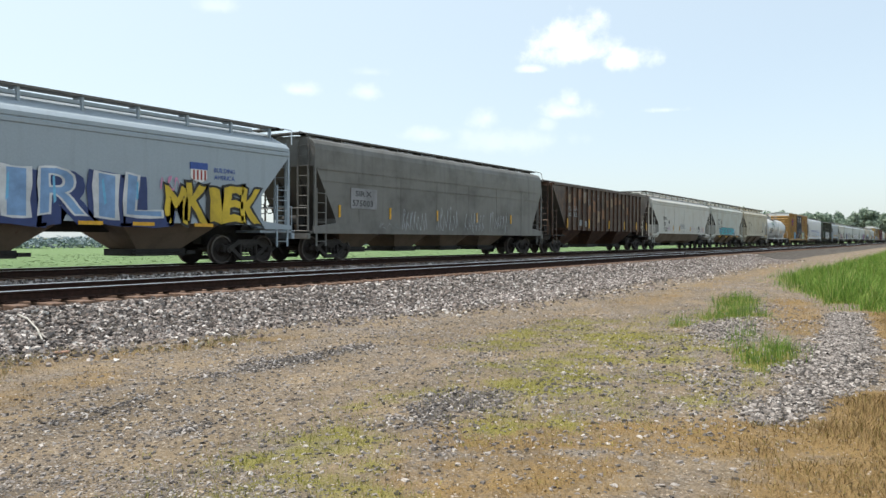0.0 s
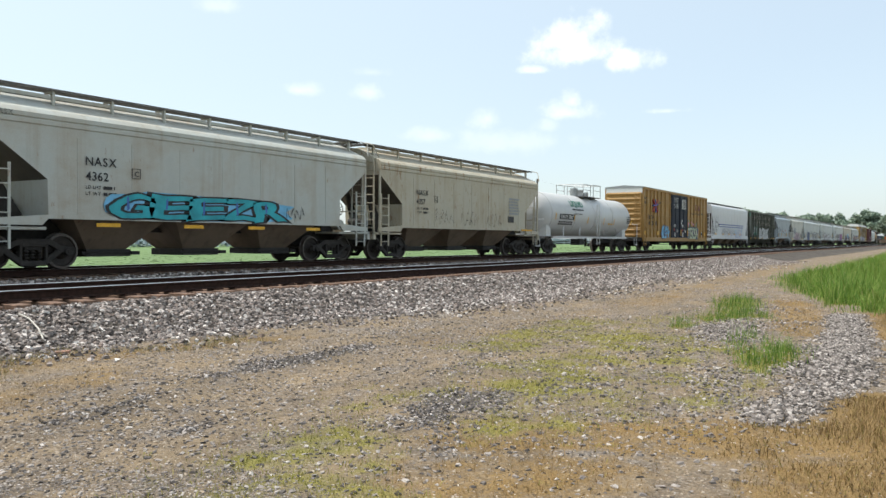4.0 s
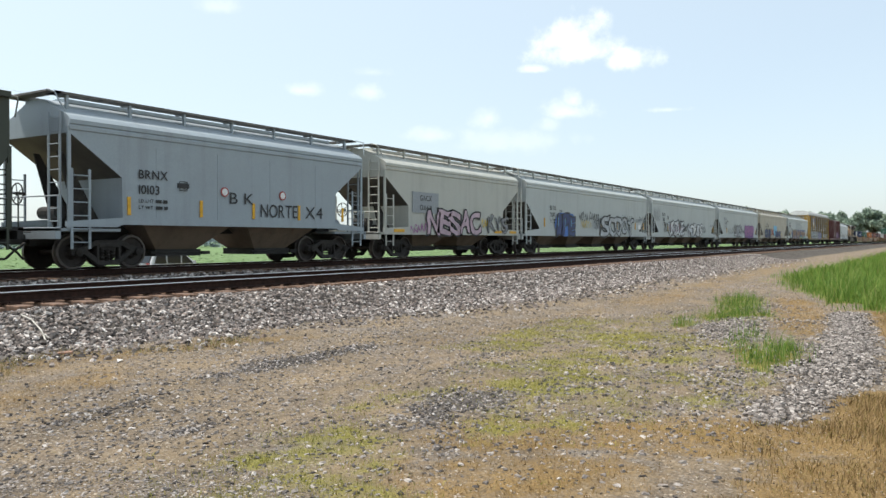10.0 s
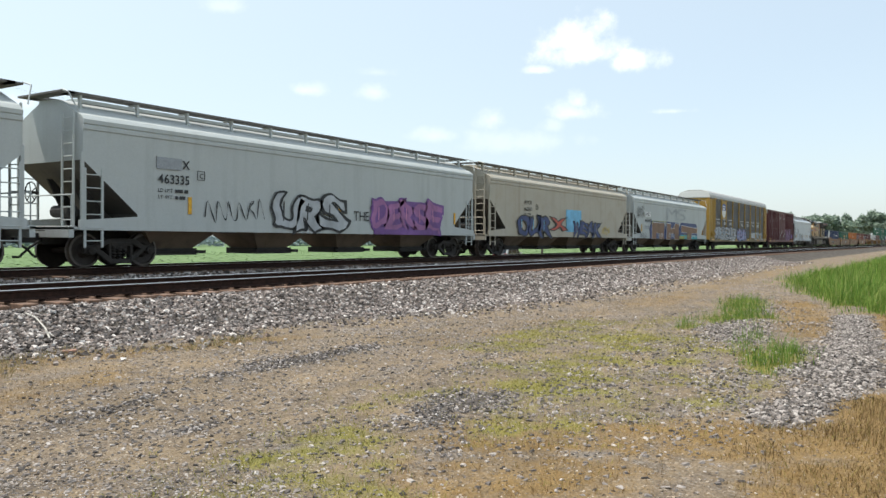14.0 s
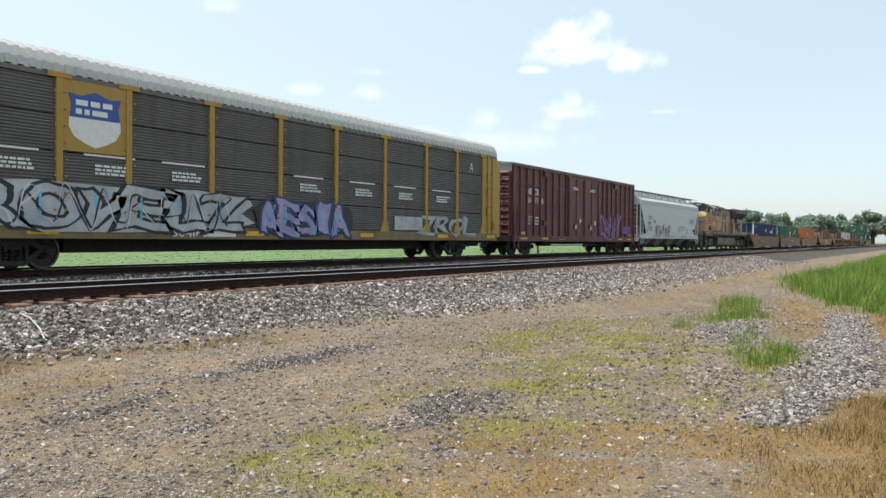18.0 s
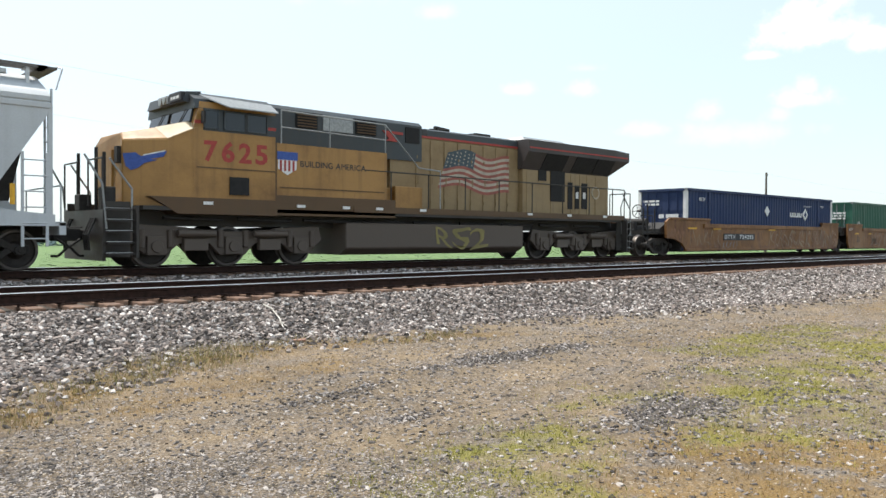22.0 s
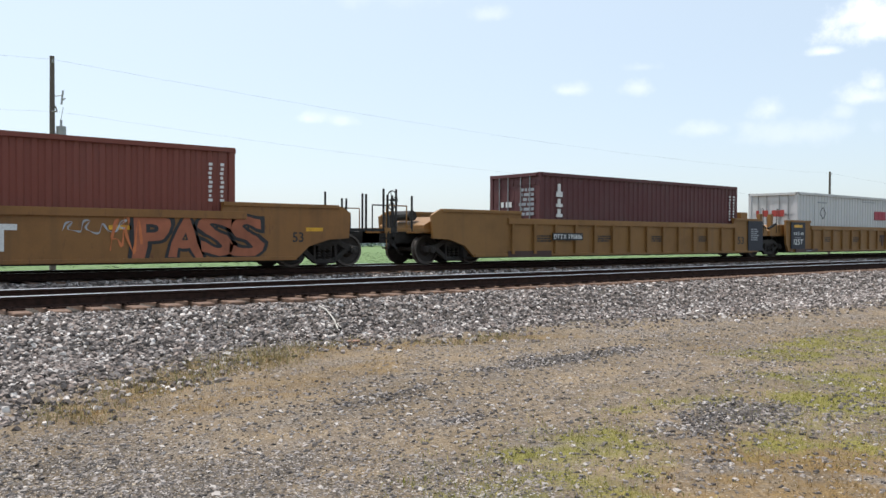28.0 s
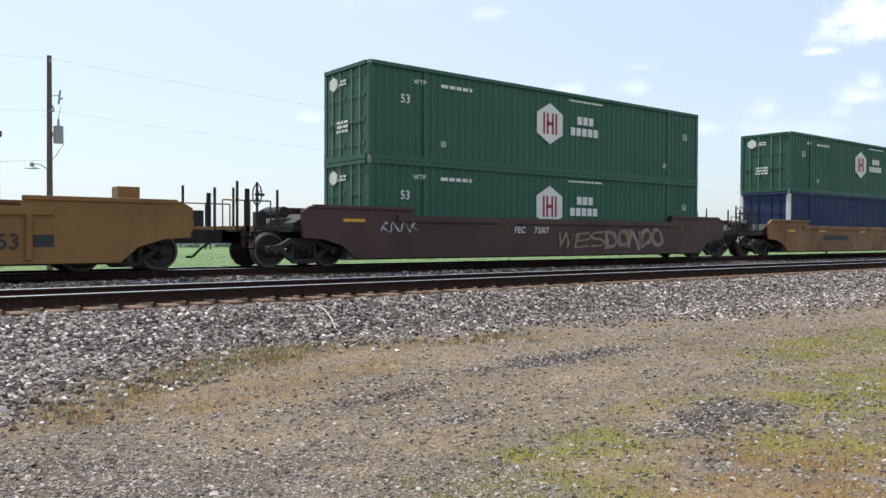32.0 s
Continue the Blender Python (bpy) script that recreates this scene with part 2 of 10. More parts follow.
# ---- building kit ----
class Shape:
    """Corners and faces gathered for one mesh."""

    def __init__(self):
        self.v, self.f = [], []

    def add(self, vs, fs):
        o = len(self.v)
        self.v += [tuple(p) for p in vs]
        self.f += [tuple(i + o for i in q) for q in fs]
        return self

    def box(self, x0, x1, y0, y1, z0, z1):
        return self.add([(x, y, z) for x in (x0, x1) for y in (y0, y1) for z in (z0, z1)],
                        [(0, 1, 3, 2), (4, 6, 7, 5), (0, 4, 5, 1), (2, 3, 7, 6), (0, 2, 6, 4), (1, 5, 7, 3)])

    def prism(self, poly, y0, y1, axis="y"):
        """A polygon in (x, z) drawn out along y, or in (y, z) along x."""
        n = len(poly)
        put = (lambda a, b, d: (a, d, b)) if axis == "y" else (lambda a, b, d: (d, a, b)) if axis == "x" else (lambda a, b, d: (a, b, d))
        vs = [put(a, b, y0) for a, b in poly] + [put(a, b, y1) for a, b in poly]
        return self.add(vs, [tuple(range(n))[::-1], tuple(range(n, 2 * n))] + [(i, (i + 1) % n, n + (i + 1) % n, n + i) for i in range(n)])

    def rod(self, a, b, r, n=6, r2=None):
        a, b = Vector(a), Vector(b)
        d = (b - a).normalized()
        u = d.orthogonal().normalized()
        w = d.cross(u)
        vs = []
        for p, q in ((a, r), (b, r if r2 is None else r2)):
            vs += [p + (u * math.cos(t) + w * math.sin(t)) * q for t in (2 * math.pi * i / n for i in range(n))]
        return self.add(vs, [tuple(range(n))[::-1], tuple(range(n, 2 * n))] + [(i, (i + 1) % n, n + (i + 1) % n, n + i) for i in range(n)])

    def pipe(self, pts, r, n=6):
        for a, b in zip(pts, pts[1:]):
            self.rod(a, b, r, n)
        return self

    def frustum(self, lo, hi):
        """lo, hi: (x0, x1, y0, y1, z)."""
        vs = [(x, y, q[4]) for q in (lo, hi) for x, y in ((q[0], q[2]), (q[1], q[2]), (q[1], q[3]), (q[0], q[3]))]
        return self.add(vs, [(3, 2, 1, 0), (4, 5, 6, 7)] + [(i, (i + 1) % 4, 4 + (i + 1) % 4, 4 + i) for i in range(4)])

    def rings(self, rings, caps=True, close=True):
        n = len(rings[0])
        vs = [p for r in rings for p in r]
        fs = []
        for k in range(len(rings) - 1):
            for i in range(n if close else n - 1):
                j = (i + 1) % n
                fs.append((k * n + i, k * n + j, (k + 1) * n + j, (k + 1) * n + i))
        if caps:
            fs += [tuple(range(n))[::-1], tuple(range((len(rings) - 1) * n, len(rings) * n))]
        return self.add(vs, fs)

    def mesh(self, name, mat, bevel=0.0, smooth=False):
        me = bpy.data.meshes.new(name)
        me.from_pydata(self.v, [], self.f)
        bm = bmesh.new()
        bm.from_mesh(me)
        bmesh.ops.recalc_face_normals(bm, faces=bm.faces)
        if bevel:
            sharp = [e for e in bm.edges if len(e.link_faces) == 2 and e.calc_face_angle(0) > 0.6]
            bmesh.ops.bevel(bm, geom=sharp, offset=bevel, segments=1, affect="EDGES")
        bm.to_mesh(me)
        bm.free()
        if smooth:
            me.shade_smooth()
            me.set_sharp_from_angle(angle=radians(35))
        for m in mat if isinstance(mat, (list, tuple)) else [mat]:
            me.materials.append(m)
        return me


def part(name, shape, mat, parent, label="", bevel=0.0, smooth=False):
    me = shape if isinstance(shape, bpy.types.Mesh) else shape.mesh(name, mat, bevel, smooth)
    ob = new(name, me)
    ob.parent = parent
    if label:
        tagged(ob, label)
    return ob


def thing(name, label, category, group="", at=(0, 0, 0)):
    ob = new(name)
    ob.location = at
    return tagged(ob, label, category, group)


# letter shapes, made once from the built-in font
GLYPHS = {}


def make_glyphs():
    wanted = {0.0: "ABCDEFGHIJKLMNOPQRSTUVWXYZ0123456789-.,&abcdefghijklmnopqrstuvwxyz", 0.03: "ABCDEFGHIJKLMNOPQRSTUVWXYZ0123456789", 0.085: "ABCDEFGHIJKLMNOPQRSTUVWXYZ0123456789", 0.014: "ABCDEFGHIJKLMNOPQRSTUVWXYZ0123456789-.,"}
    obs = []
    for fat, chars in wanted.items():
        for ch in chars:
            cu = bpy.data.curves.new("glyph", "FONT")
            cu.body, cu.offset, cu.resolution_u = ch, fat, 3
            obs.append((fat, ch, new("glyph", cu)))
    dg = bpy.context.evaluated_depsgraph_get()
    for fat, ch, ob in obs:
        me = bpy.data.meshes.new_from_object(ob.evaluated_get(dg))
        if fat >= 0.03:
            bm = bmesh.new()
            bm.from_mesh(me)
            bmesh.ops.subdivide_edges(bm, edges=[e for e in bm.edges if e.calc_length() > 0.12], cuts=2)
            bmesh.ops.triangulate(bm, faces=bm.faces)
            bm.to_mesh(me)
            bm.free()
        vs = np.array([v.co[:2] for v in me.vertices]) if len(me.vertices) else np.zeros((1, 2))
        GLYPHS[fat, ch] = (vs, [tuple(p.vertices) for p in me.polygons], float(vs[:, 0].max()), float(vs[:, 0].min()))
        bpy.data.meshes.remove(me)
    for _, _, ob in obs:
        cu = ob.data
        bpy.data.objects.remove(ob)
        bpy.data.curves.remove(cu)


make_glyphs()


def lettering(parent, text, x, z, h, y, mat, width=None, fat=0.014, name="lettering", side=-1, end=False, label=""):
    """Painted letters on a side that faces the viewer: the left foot at (x, z), h high; on an end wall, x runs across and y is the wall's place."""
    s, pen = Shape(), 0.0
    k = h / 0.69
    for ch in text:
        if ch == " ":
            pen += 0.32
            continue
        vs, fs, hi, lo = GLYPHS[fat if (fat, ch) in GLYPHS and ch != "M" else 0.0, ch]
        s.add([((a - lo + pen), b, 0) for a, b in vs], fs)
        pen += hi - lo + 0.09
    kx = k if width is None else width / max(pen - 0.09, 0.01)
    s.v = [((y, x - a * kx, z + b * k) if end else (x + a * kx, y, z + b * k)) for a, b, _ in s.v]
    me = bpy.data.meshes.new(name)
    me.from_pydata(s.v, [], s.f)
    me.materials.append(mat)
    return part(name, me, mat, parent, label)


def bars(parent, x0, x1, z0, z1, y, mat, rows=1, seed=1, name="small_print", end=False):
    """Writing too small to read: rows of short bars."""
    rnd, s = random.Random(seed), Shape()
    step = (z1 - z0) / rows
    for r in range(rows):
        z = z1 - (r + 1) * step
        x, stop = x0, x1 - rnd.random() * 0.25 * (x1 - x0)
        while x < stop:
            w = min(rnd.uniform(0.6, 2.2) * step, stop - x)
            if w > 0.01:
                s.add([(y, x, z) if end else (x, y, z), (y, x + w, z) if end else (x + w, y, z), (y, x + w, z + step * 0.62) if end else (x + w, y, z + step * 0.62), (y, x, z + step * 0.62) if end else (x, y, z + step * 0.62)], [(0, 1, 2, 3)])
            x += w + 0.35 * step
    me = bpy.data.meshes.new(name)
    me.from_pydata(s.v, [], s.f)
    me.materials.append(mat)
    return part(name, me, mat, parent)


def plate(parent, name, x0, x1, z0, z1, y, mat, label="", thick=0.006):
    return part(name, Shape().box(x0, x1, y - thick, y + 0.02, z0, z1), mat, parent, label)


def graffiti(parent, text, x0, x1, z0, z1, y, fill, line, seed=1, back=None, shine=None, fat=0.085, wild=1.0):
    """A painted piece: plump, jostling letters with a dark outline, a wash behind and a few highlights."""
    rnd = random.Random(seed)
    n = len(text)
    w = (x1 - x0) / n
    if back:
        s, pts = Shape(), []
        for i in range(4 * n):
            a = 2 * math.pi * i / (4 * n)
            ex, ez = math.copysign(abs(math.cos(a)) ** 0.5, math.cos(a)), math.copysign(abs(math.sin(a)) ** 0.6, math.sin(a))
            k = rnd.uniform(0.93, 1.12)
            pts.append(((x0 + x1) / 2 + ex * (x1 - x0) * 0.53 * k, y - 0.003, (z0 + z1) / 2 + ez * (z1 - z0) * 0.52 * k))
        s.add(pts, [tuple(range(len(pts)))])
        me = bpy.data.meshes.new("spray_wash")
        me.from_pydata(s.v, [], s.f)
        me.materials.append(SP[back])
        part("spray_wash", me, None, parent)
    outl, fil, shn = Shape(), Shape(), Shape()
    for i, ch in enumerate(text):
        lean, lift, grow, shear = wild * rnd.uniform(-0.22, 0.22), wild * rnd.uniform(-0.08, 0.08), 1 + wild * rnd.uniform(-0.08, 0.12), wild * rnd.uniform(-0.2, 0.25)
        bend = rnd.uniform(0, 6.28)
        for s, f, d in ((outl, fat, 0.006), (fil, 0.03 if fat > 0.03 else 0.0, 0.009)):
            vs, fs, hi, lo = GLYPHS[f, ch]
            _, _, h0, l0 = GLYPHS[0.0, ch]
            q = []
            for a, b in vs:
                u, v = (a - (h0 + l0) / 2) / max(h0 - l0, 0.25), b / 0.69 - 0.5
                u, v = u + shear * v, v + lean * u * 0.8
                u, v = u + wild * (0.07 * math.sin(5.1 * v + bend + 2.0 * u) + 0.04 * math.sin(9 * v - bend)), v + wild * (0.06 * math.sin(4.3 * u + 2 * bend) + 0.04 * math.sin(8 * u + bend))
                q.append((x0 + w * (i + 0.5) + u * w * 0.98 * grow, y - d, (z0 + z1) / 2 + (v * grow + lift) * (z1 - z0) * 0.84))
            s.add(q, fs)
        if shine:
            # a thin bright stroke down each letter
            cx, cz, ln = x0 + w * (i + rnd.uniform(0.25, 0.4)), z0 + (z1 - z0) * 0.78, (z1 - z0) * rnd.uniform(0.3, 0.5)
            t, k = 0.05 * w, rnd.uniform(-0.1, 0.15)
            shn.add([(cx, y - 0.012, cz), (cx + t, y - 0.012, cz + t), (cx + t * 1.2 + k * ln, y - 0.012, cz - ln), (cx + k * ln, y - 0.012, cz - ln - t)], [(0, 1, 2, 3)])
    layers = [("graffiti_outline", outl, line), ("graffiti_fill", fil, fill)]
    for q in shn.f:
        one = Shape().add([shn.v[i] for i in q], [(0, 1, 2, 3)])
        layers.append(("graffiti_highlight", one, shine))
    for name, s, c in layers:
        if s.f:
            me = bpy.data.meshes.new(name)
            me.from_pydata(s.v, [], s.f)
            me.materials.append(SP[c])
            part(name, me, None, parent)


def scribble(parent, x0, x1, z0, z1, y, colour, seed=1, width=0.05, loops=5):
    """A thin hasty spray tag, one running line of looped strokes."""
    rnd = random.Random(seed)
    w, h = (x1 - x0) / loops, z1 - z0
    keys = []
    for i in range(loops):
        # up, over and down again where a letter would stand, with a hook or a loop now and then
        a = x0 + w * i
        lean = rnd.uniform(0.0, 0.25)
        top, low = rnd.choice((0.7, 0.85, 1.0)), rnd.choice((0.0, 0.0, 0.15))
        keys += [(a + w * 0.1, z0 + h * low), (a + w * (0.2 + lean), z0 + h * top)]
        if rnd.random() < 0.55:
            keys += [(a + w * (0.55 + lean), z0 + h * rnd.uniform(0.75, 1.0)), (a + w * rnd.uniform(0.15, 0.4), z0 + h * rnd.uniform(0.3, 0.55))]
        keys += [(a + w * rnd.uniform(0.6, 0.95), z0 + h * rnd.uniform(0.0, 0.4))]
    pts = []
    for k in range(len(keys) - 1):
        p0, p1, p2, p3 = keys[max(k - 1, 0)], keys[k], keys[k + 1], keys[min(k + 2, len(keys) - 1)]
        for u in (0.0, 0.25, 0.5, 0.75):
            pts.append(tuple(0.5 * (2 * b + (c - a) * u + (2 * a - 5 * b + 4 * c - d) * u * u + (3 * b - a - 3 * c + d) * u ** 3) for a, b, c, d in zip(p0, p1, p2, p3)))
    pts.append(keys[-1])
    vs, fs = [], []
    for k, (a, b) in enumerate(pts):
        c, d = pts[min(k + 1, len(pts) - 1)]
        e, f = pts[max(k - 1, 0)]
        nx, nz = -(d - f), c - e
        q = width / 2 * (0.7 + 0.5 * math.sin(k * 0.9 + seed)) / max(1e-6, math.hypot(nx, nz))
        vs += [(a + nx * q, y - 0.005 - 0.00004 * k, b + nz * q), (a - nx * q, y - 0.005 - 0.00004 * k, b - nz * q)]
        if k:
            fs.append((2 * k - 2, 2 * k, 2 * k + 1, 2 * k - 1))
    me = bpy.data.meshes.new("spray_tag")
    me.from_pydata(vs, [], fs)
    me.materials.append(SP[colour])
    return part("spray_tag", me, None, parent)


# ---- running gear, alike under all the wagons ----
def wheelset_mesh(r=0.46):
    s, tread = Shape(), Shape()
    n = 24
    for sd in (-1, 1):
        rings = []
        for y, q in ((0.66, r * 0.35), (0.66, r * 0.8), (0.655, r + 0.025), (0.69, r + 0.025), (0.7, r), (0.81, r - 0.008), (0.815, r * 0.86), (0.77, r * 0.8), (0.75, r * 0.45), (0.83, r * 0.3), (0.83, 0.04)):
            rings.append([(q * math.cos(t), sd * y, q * math.sin(t)) for t in (2 * math.pi * i / n for i in range(n))])
        s.rings(rings)
    s.rod((0, -1.08, 0), (0, 1.08, 0), 0.075, 10)
    me = s.mesh("wheelset", [WHEEL, TREAD], smooth=True)
    for p in me.polygons:
        c = p.center
        q = math.hypot(c.x, c.z)
        if abs(c.y) < 0.9 and (q > r - 0.02 or (q > r * 0.84 and abs(c.y) > 0.79)):
            p.material_index = 1
    return me


def side_frame_mesh():
    s = Shape()
    wb = 0.89
    top = [(-wb - 0.2, 0.56), (-wb + 0.18, 0.62), (-0.42, 0.78), (0.42, 0.78), (wb - 0.18, 0.62), (wb + 0.2, 0.56)]
    s.prism(top + [(wb + 0.2, 0.4), (wb + 0.12, 0.36), (wb - 0.16, 0.44), (0.42, 0.62), (-0.42, 0.62), (-wb + 0.16, 0.44), (-wb - 0.12, 0.36), (-wb - 0.2, 0.4)], -0.08, 0.08)
    s.prism([(-wb + 0.1, 0.46), (-wb + 0.28, 0.5), (-0.24, 0.22), (0.24, 0.22), (wb - 0.28, 0.5), (wb - 0.1, 0.46), (0.3, 0.1), (-0.3, 0.1)], -0.07, 0.07)
    for x in (-0.36, 0.3):
        s.box(x, x + 0.07, -0.08, 0.08, 0.16, 0.66)
    for x in (-0.17, 0.0, 0.17):
        for k in range(5):
            s.rod((x, 0, 0.2 + k * 0.08), (x, 0, 0.25 + k * 0.08), 0.065, 8)
    s.box(-0.3, 0.3, -0.09, 0.09, 0.58, 0.68)
    for x in (-wb, wb):
        s.rod((x, -0.16, 0.46), (x, 0.05, 0.46), 0.11, 12)
        s.rod((x, -0.19, 0.46), (x, -0.16, 0.46), 0.06, 8)
    return s.mesh("side_frame", RUNGEAR, 0.012)


def bolster_mesh():
    s = Shape().box(-0.22, 0.22, -1.05, 1.05, 0.5, 0.72).rod((0, 0, 0.7), (0, 0, 0.86), 0.2, 12)
    for x in (-0.5, 0.5):
        s.rod((x, -0.8, 0.4), (x, 0.8, 0.4), 0.05, 6)
        for y in (-0.76, 0.76):
            s.box(x - 0.06, x + 0.06, y - 0.05, y + 0.05, 0.28, 0.6)
    return s.mesh("bolster", RUNGEAR, 0.01)


WHEELSET, SIDE_FRAME, BOLSTER = wheelset_mesh(), side_frame_mesh(), bolster_mesh()
SPINNING = []       # wheelsets, their place on the train and radius


def bogie(car, x, place, wb=0.89):
    b = part("bogie", BOLSTER, None, car, "dark cast steel two-axle bogie")
    b.location = (x, 0, 0)
    for sd in (-1, 1):
        f = part("side_frame", SIDE_FRAME, None, b)
        f.location = (0, sd * 1.0, 0)
        if sd > 0:
            f.rotation_euler = (0, 0, math.pi)
    for d in (-wb, wb):
        w = part("wheelset", WHEELSET, None, b)
        w.location = (d, 0, 0.46)
        SPINNING.append((w, d, place + x + d, 0.46))
    return b


def coupler_mesh(sign):
    s = Shape().box(0, 0.75, -0.11, 0.11, 0.68, 0.92)
    s.prism([(0.62, -0.16), (1.02, -0.19), (1.06, -0.05), (0.92, 0.0), (1.02, 0.1), (0.98, 0.2), (0.7, 0.2)], 0.66, 0.95, "z")
    s.rod((0.55, -0.75, 0.98), (0.62, 0.1, 0.98), 0.02)
    s.pipe([(0.45, -0.3, 0.7), (0.75, -0.33, 0.5), (0.95, -0.3, 0.3), (1.08, -0.2, 0.3)], 0.035)
    s.v = [(sign * x, y, z) for x, y, z in s.v]
    return s.mesh("coupler", BLACK, 0.01)


COUPLER = {sg: coupler_mesh(sg) for sg in (-1, 1)}


def coupler(car, x, sign):
    c = part("coupler", COUPLER[sign], None, car, "black coupler with a hanging air hose")
    c.location = (x, 0, 0)


def ladder(car, x0, x1, y, z0, z1, mat, rungs=7, name="ladder"):
    s = Shape()
    for x in (x0, x1):
        s.box(x - 0.03, x + 0.03, y - 0.02, y + 0.02, z0, z1)
    for i in range(rungs):
        z = z0 + (z1 - z0) * (i + 0.5) / rungs
        s.rod((x0, y - 0.03, z), (x1, y - 0.03, z), 0.016, 5)
    return part(name, s, mat, car)


def cross_ladder(car, x, y0, y1, z0, z1, mat, rungs=7):
    s = Shape()
    for y in (y0, y1):
        s.box(x - 0.02, x + 0.02, y - 0.03, y + 0.03, z0, z1)
    for i in range(rungs):
        z = z0 + (z1 - z0) * (i + 0.5) / rungs
        s.rod((x, y0, z), (x, y1, z), 0.016, 5)
    return part("end_ladder", s, mat, car)


def brake_wheel(car, x, y, z, mat):
    s = Shape()
    n = 14
    ring = [(x, y + 0.28 * math.cos(2 * math.pi * i / n), z + 0.28 * math.sin(2 * math.pi * i / n)) for i in range(n + 1)]
    s.pipe(ring, 0.018, 5)
    for i in range(0, n, 3):
        s.rod((x, y, z), ring[i], 0.013, 5)
    s.rod((x - 0.05, y, z), (x + 0.2, y, z), 0.04, 6)
    return part("brake_wheel", s, mat, car)


TRAIN = []          # everything that runs, with its place on the train
RAIL_Z, TRACK_Y = 0.58, 20.05


def rolling(name, label, category, x, group="freight train", z=0.0):
    ob = thing(name, label, category, group)
    ob.location = (x, TRACK_Y, RAIL_Z + z)
    TRAIN.append((ob, x, z))
    return ob

# ---- ground materials ----
def attr(nt, name):
    a = nt.nodes.new("ShaderNodeAttribute")
    a.attribute_name = name
    return a.outputs["Fac"]


def ground_material():
    m, nt, b = nodes_of("earth_gravel_grass")
    co = nt.nodes.new("ShaderNodeTexCoord").outputs["Object"]
    big = tex(nt, "noise", co, 0.6, (1, 1, 1), 8, 0.65).outputs["Fac"]
    mid = tex(nt, "noise", co, 5, (1, 1, 1), 9, 0.72).outputs["Fac"]
    fine = tex(nt, "noise", co, 60, (1, 1, 1), 5, 0.75).outputs["Fac"]
    vor = tex(nt, "voronoi", co, 38)
    gap = ramp(nt, vor.outputs["Distance"], [(0.3, 1.0), (0.75, 0.25)])
    grit = ramp(nt, vor.outputs["Color"], [(0.1, (0.075, 0.065, 0.055)), (0.45, (0.2, 0.17, 0.135)), (0.75, (0.29, 0.25, 0.2)), (0.92, (0.5, 0.46, 0.4))])
    grit = mix(nt, 0.7, grit, gap, "MULTIPLY")
    earth = mix(nt, ramp(nt, mid, [(0.35, 0.0), (0.65, 1.0)]), (0.12, 0.086, 0.058), (0.31, 0.23, 0.155))
    c = mix(nt, ramp(nt, fine, [(0.4, 0.15), (0.58, 0.85)]), earth, grit)
    # ballast base, its colour darkened to stand for the shadow between stones
    st = mix(nt, 0.7, grit, (0.055, 0.048, 0.044))
    tint = tex(nt, "noise", co, 1.1, (1, 1.6, 1), 6, 0.62).outputs["Fac"]
    c = mix(nt, ramp(nt, tint, [(0.46, 0.0), (0.62, 0.6)]), c, mix(nt, fine, (0.18, 0.128, 0.072), (0.35, 0.265, 0.165)))
    c = mix(nt, ramp(nt, tint, [(0.32, 0.55), (0.45, 0.0)]), c, mix(nt, gap, (0.14, 0.125, 0.112), (0.3, 0.275, 0.25)))

    def broken(name, lo=0.3, hi=0.75, top=1.0):
        n = nt.nodes.new("ShaderNodeMath")
        n.operation = "MULTIPLY_ADD"
        nt.links.new(mid, n.inputs[0])
        n.inputs[1].default_value = 1.9
        o = nt.nodes.new("ShaderNodeMath")
        o.operation = "SUBTRACT"
        nt.links.new(attr(nt, name), o.inputs[0])
        o.inputs[1].default_value = 0.95
        nt.links.new(o.outputs[0], n.inputs[2])
        return ramp(nt, n.outputs[0], [(lo, 0.0), (hi, top)])

    c = mix(nt, broken("stone"), c, st)
    straw = mix(nt, ramp(nt, fine, [(0.35, 0.0), (0.65, 1.0)]), (0.15, 0.092, 0.034), (0.31, 0.2, 0.075))
    c = mix(nt, broken("dry", 0.2, 0.8, 0.85), c, straw)
    turf = mix(nt, ramp(nt, fine, [(0.35, 0.0), (0.65, 1.0)]), (0.13, 0.13, 0.03), (0.3, 0.265, 0.07))
    c = mix(nt, broken("green", 0.2, 0.8, 0.85), c, turf)
    crop = mix(nt, ramp(nt, tex(nt, "noise", co, 0.5, (0.2, 1, 1), 6, 0.7).outputs["Fac"], [(0.35, 0.0), (0.65, 1.0)]), (0.115, 0.185, 0.075), (0.165, 0.235, 0.105))
    c = mix(nt, attr(nt, "crop"), c, crop)
    c = mix(nt, 0.4, c, ramp(nt, big, [(0.3, 0.62), (0.7, 1.5)]), "MULTIPLY")
    nt.links.new(c, b.inputs["Base Color"])
    b.inputs["Roughness"].default_value = 0.95
    b.inputs["Specular IOR Level"].default_value = 0.15
    bump(nt, b, mix(nt, 0.5, fine, gap), 0.9, 0.025)
    return m


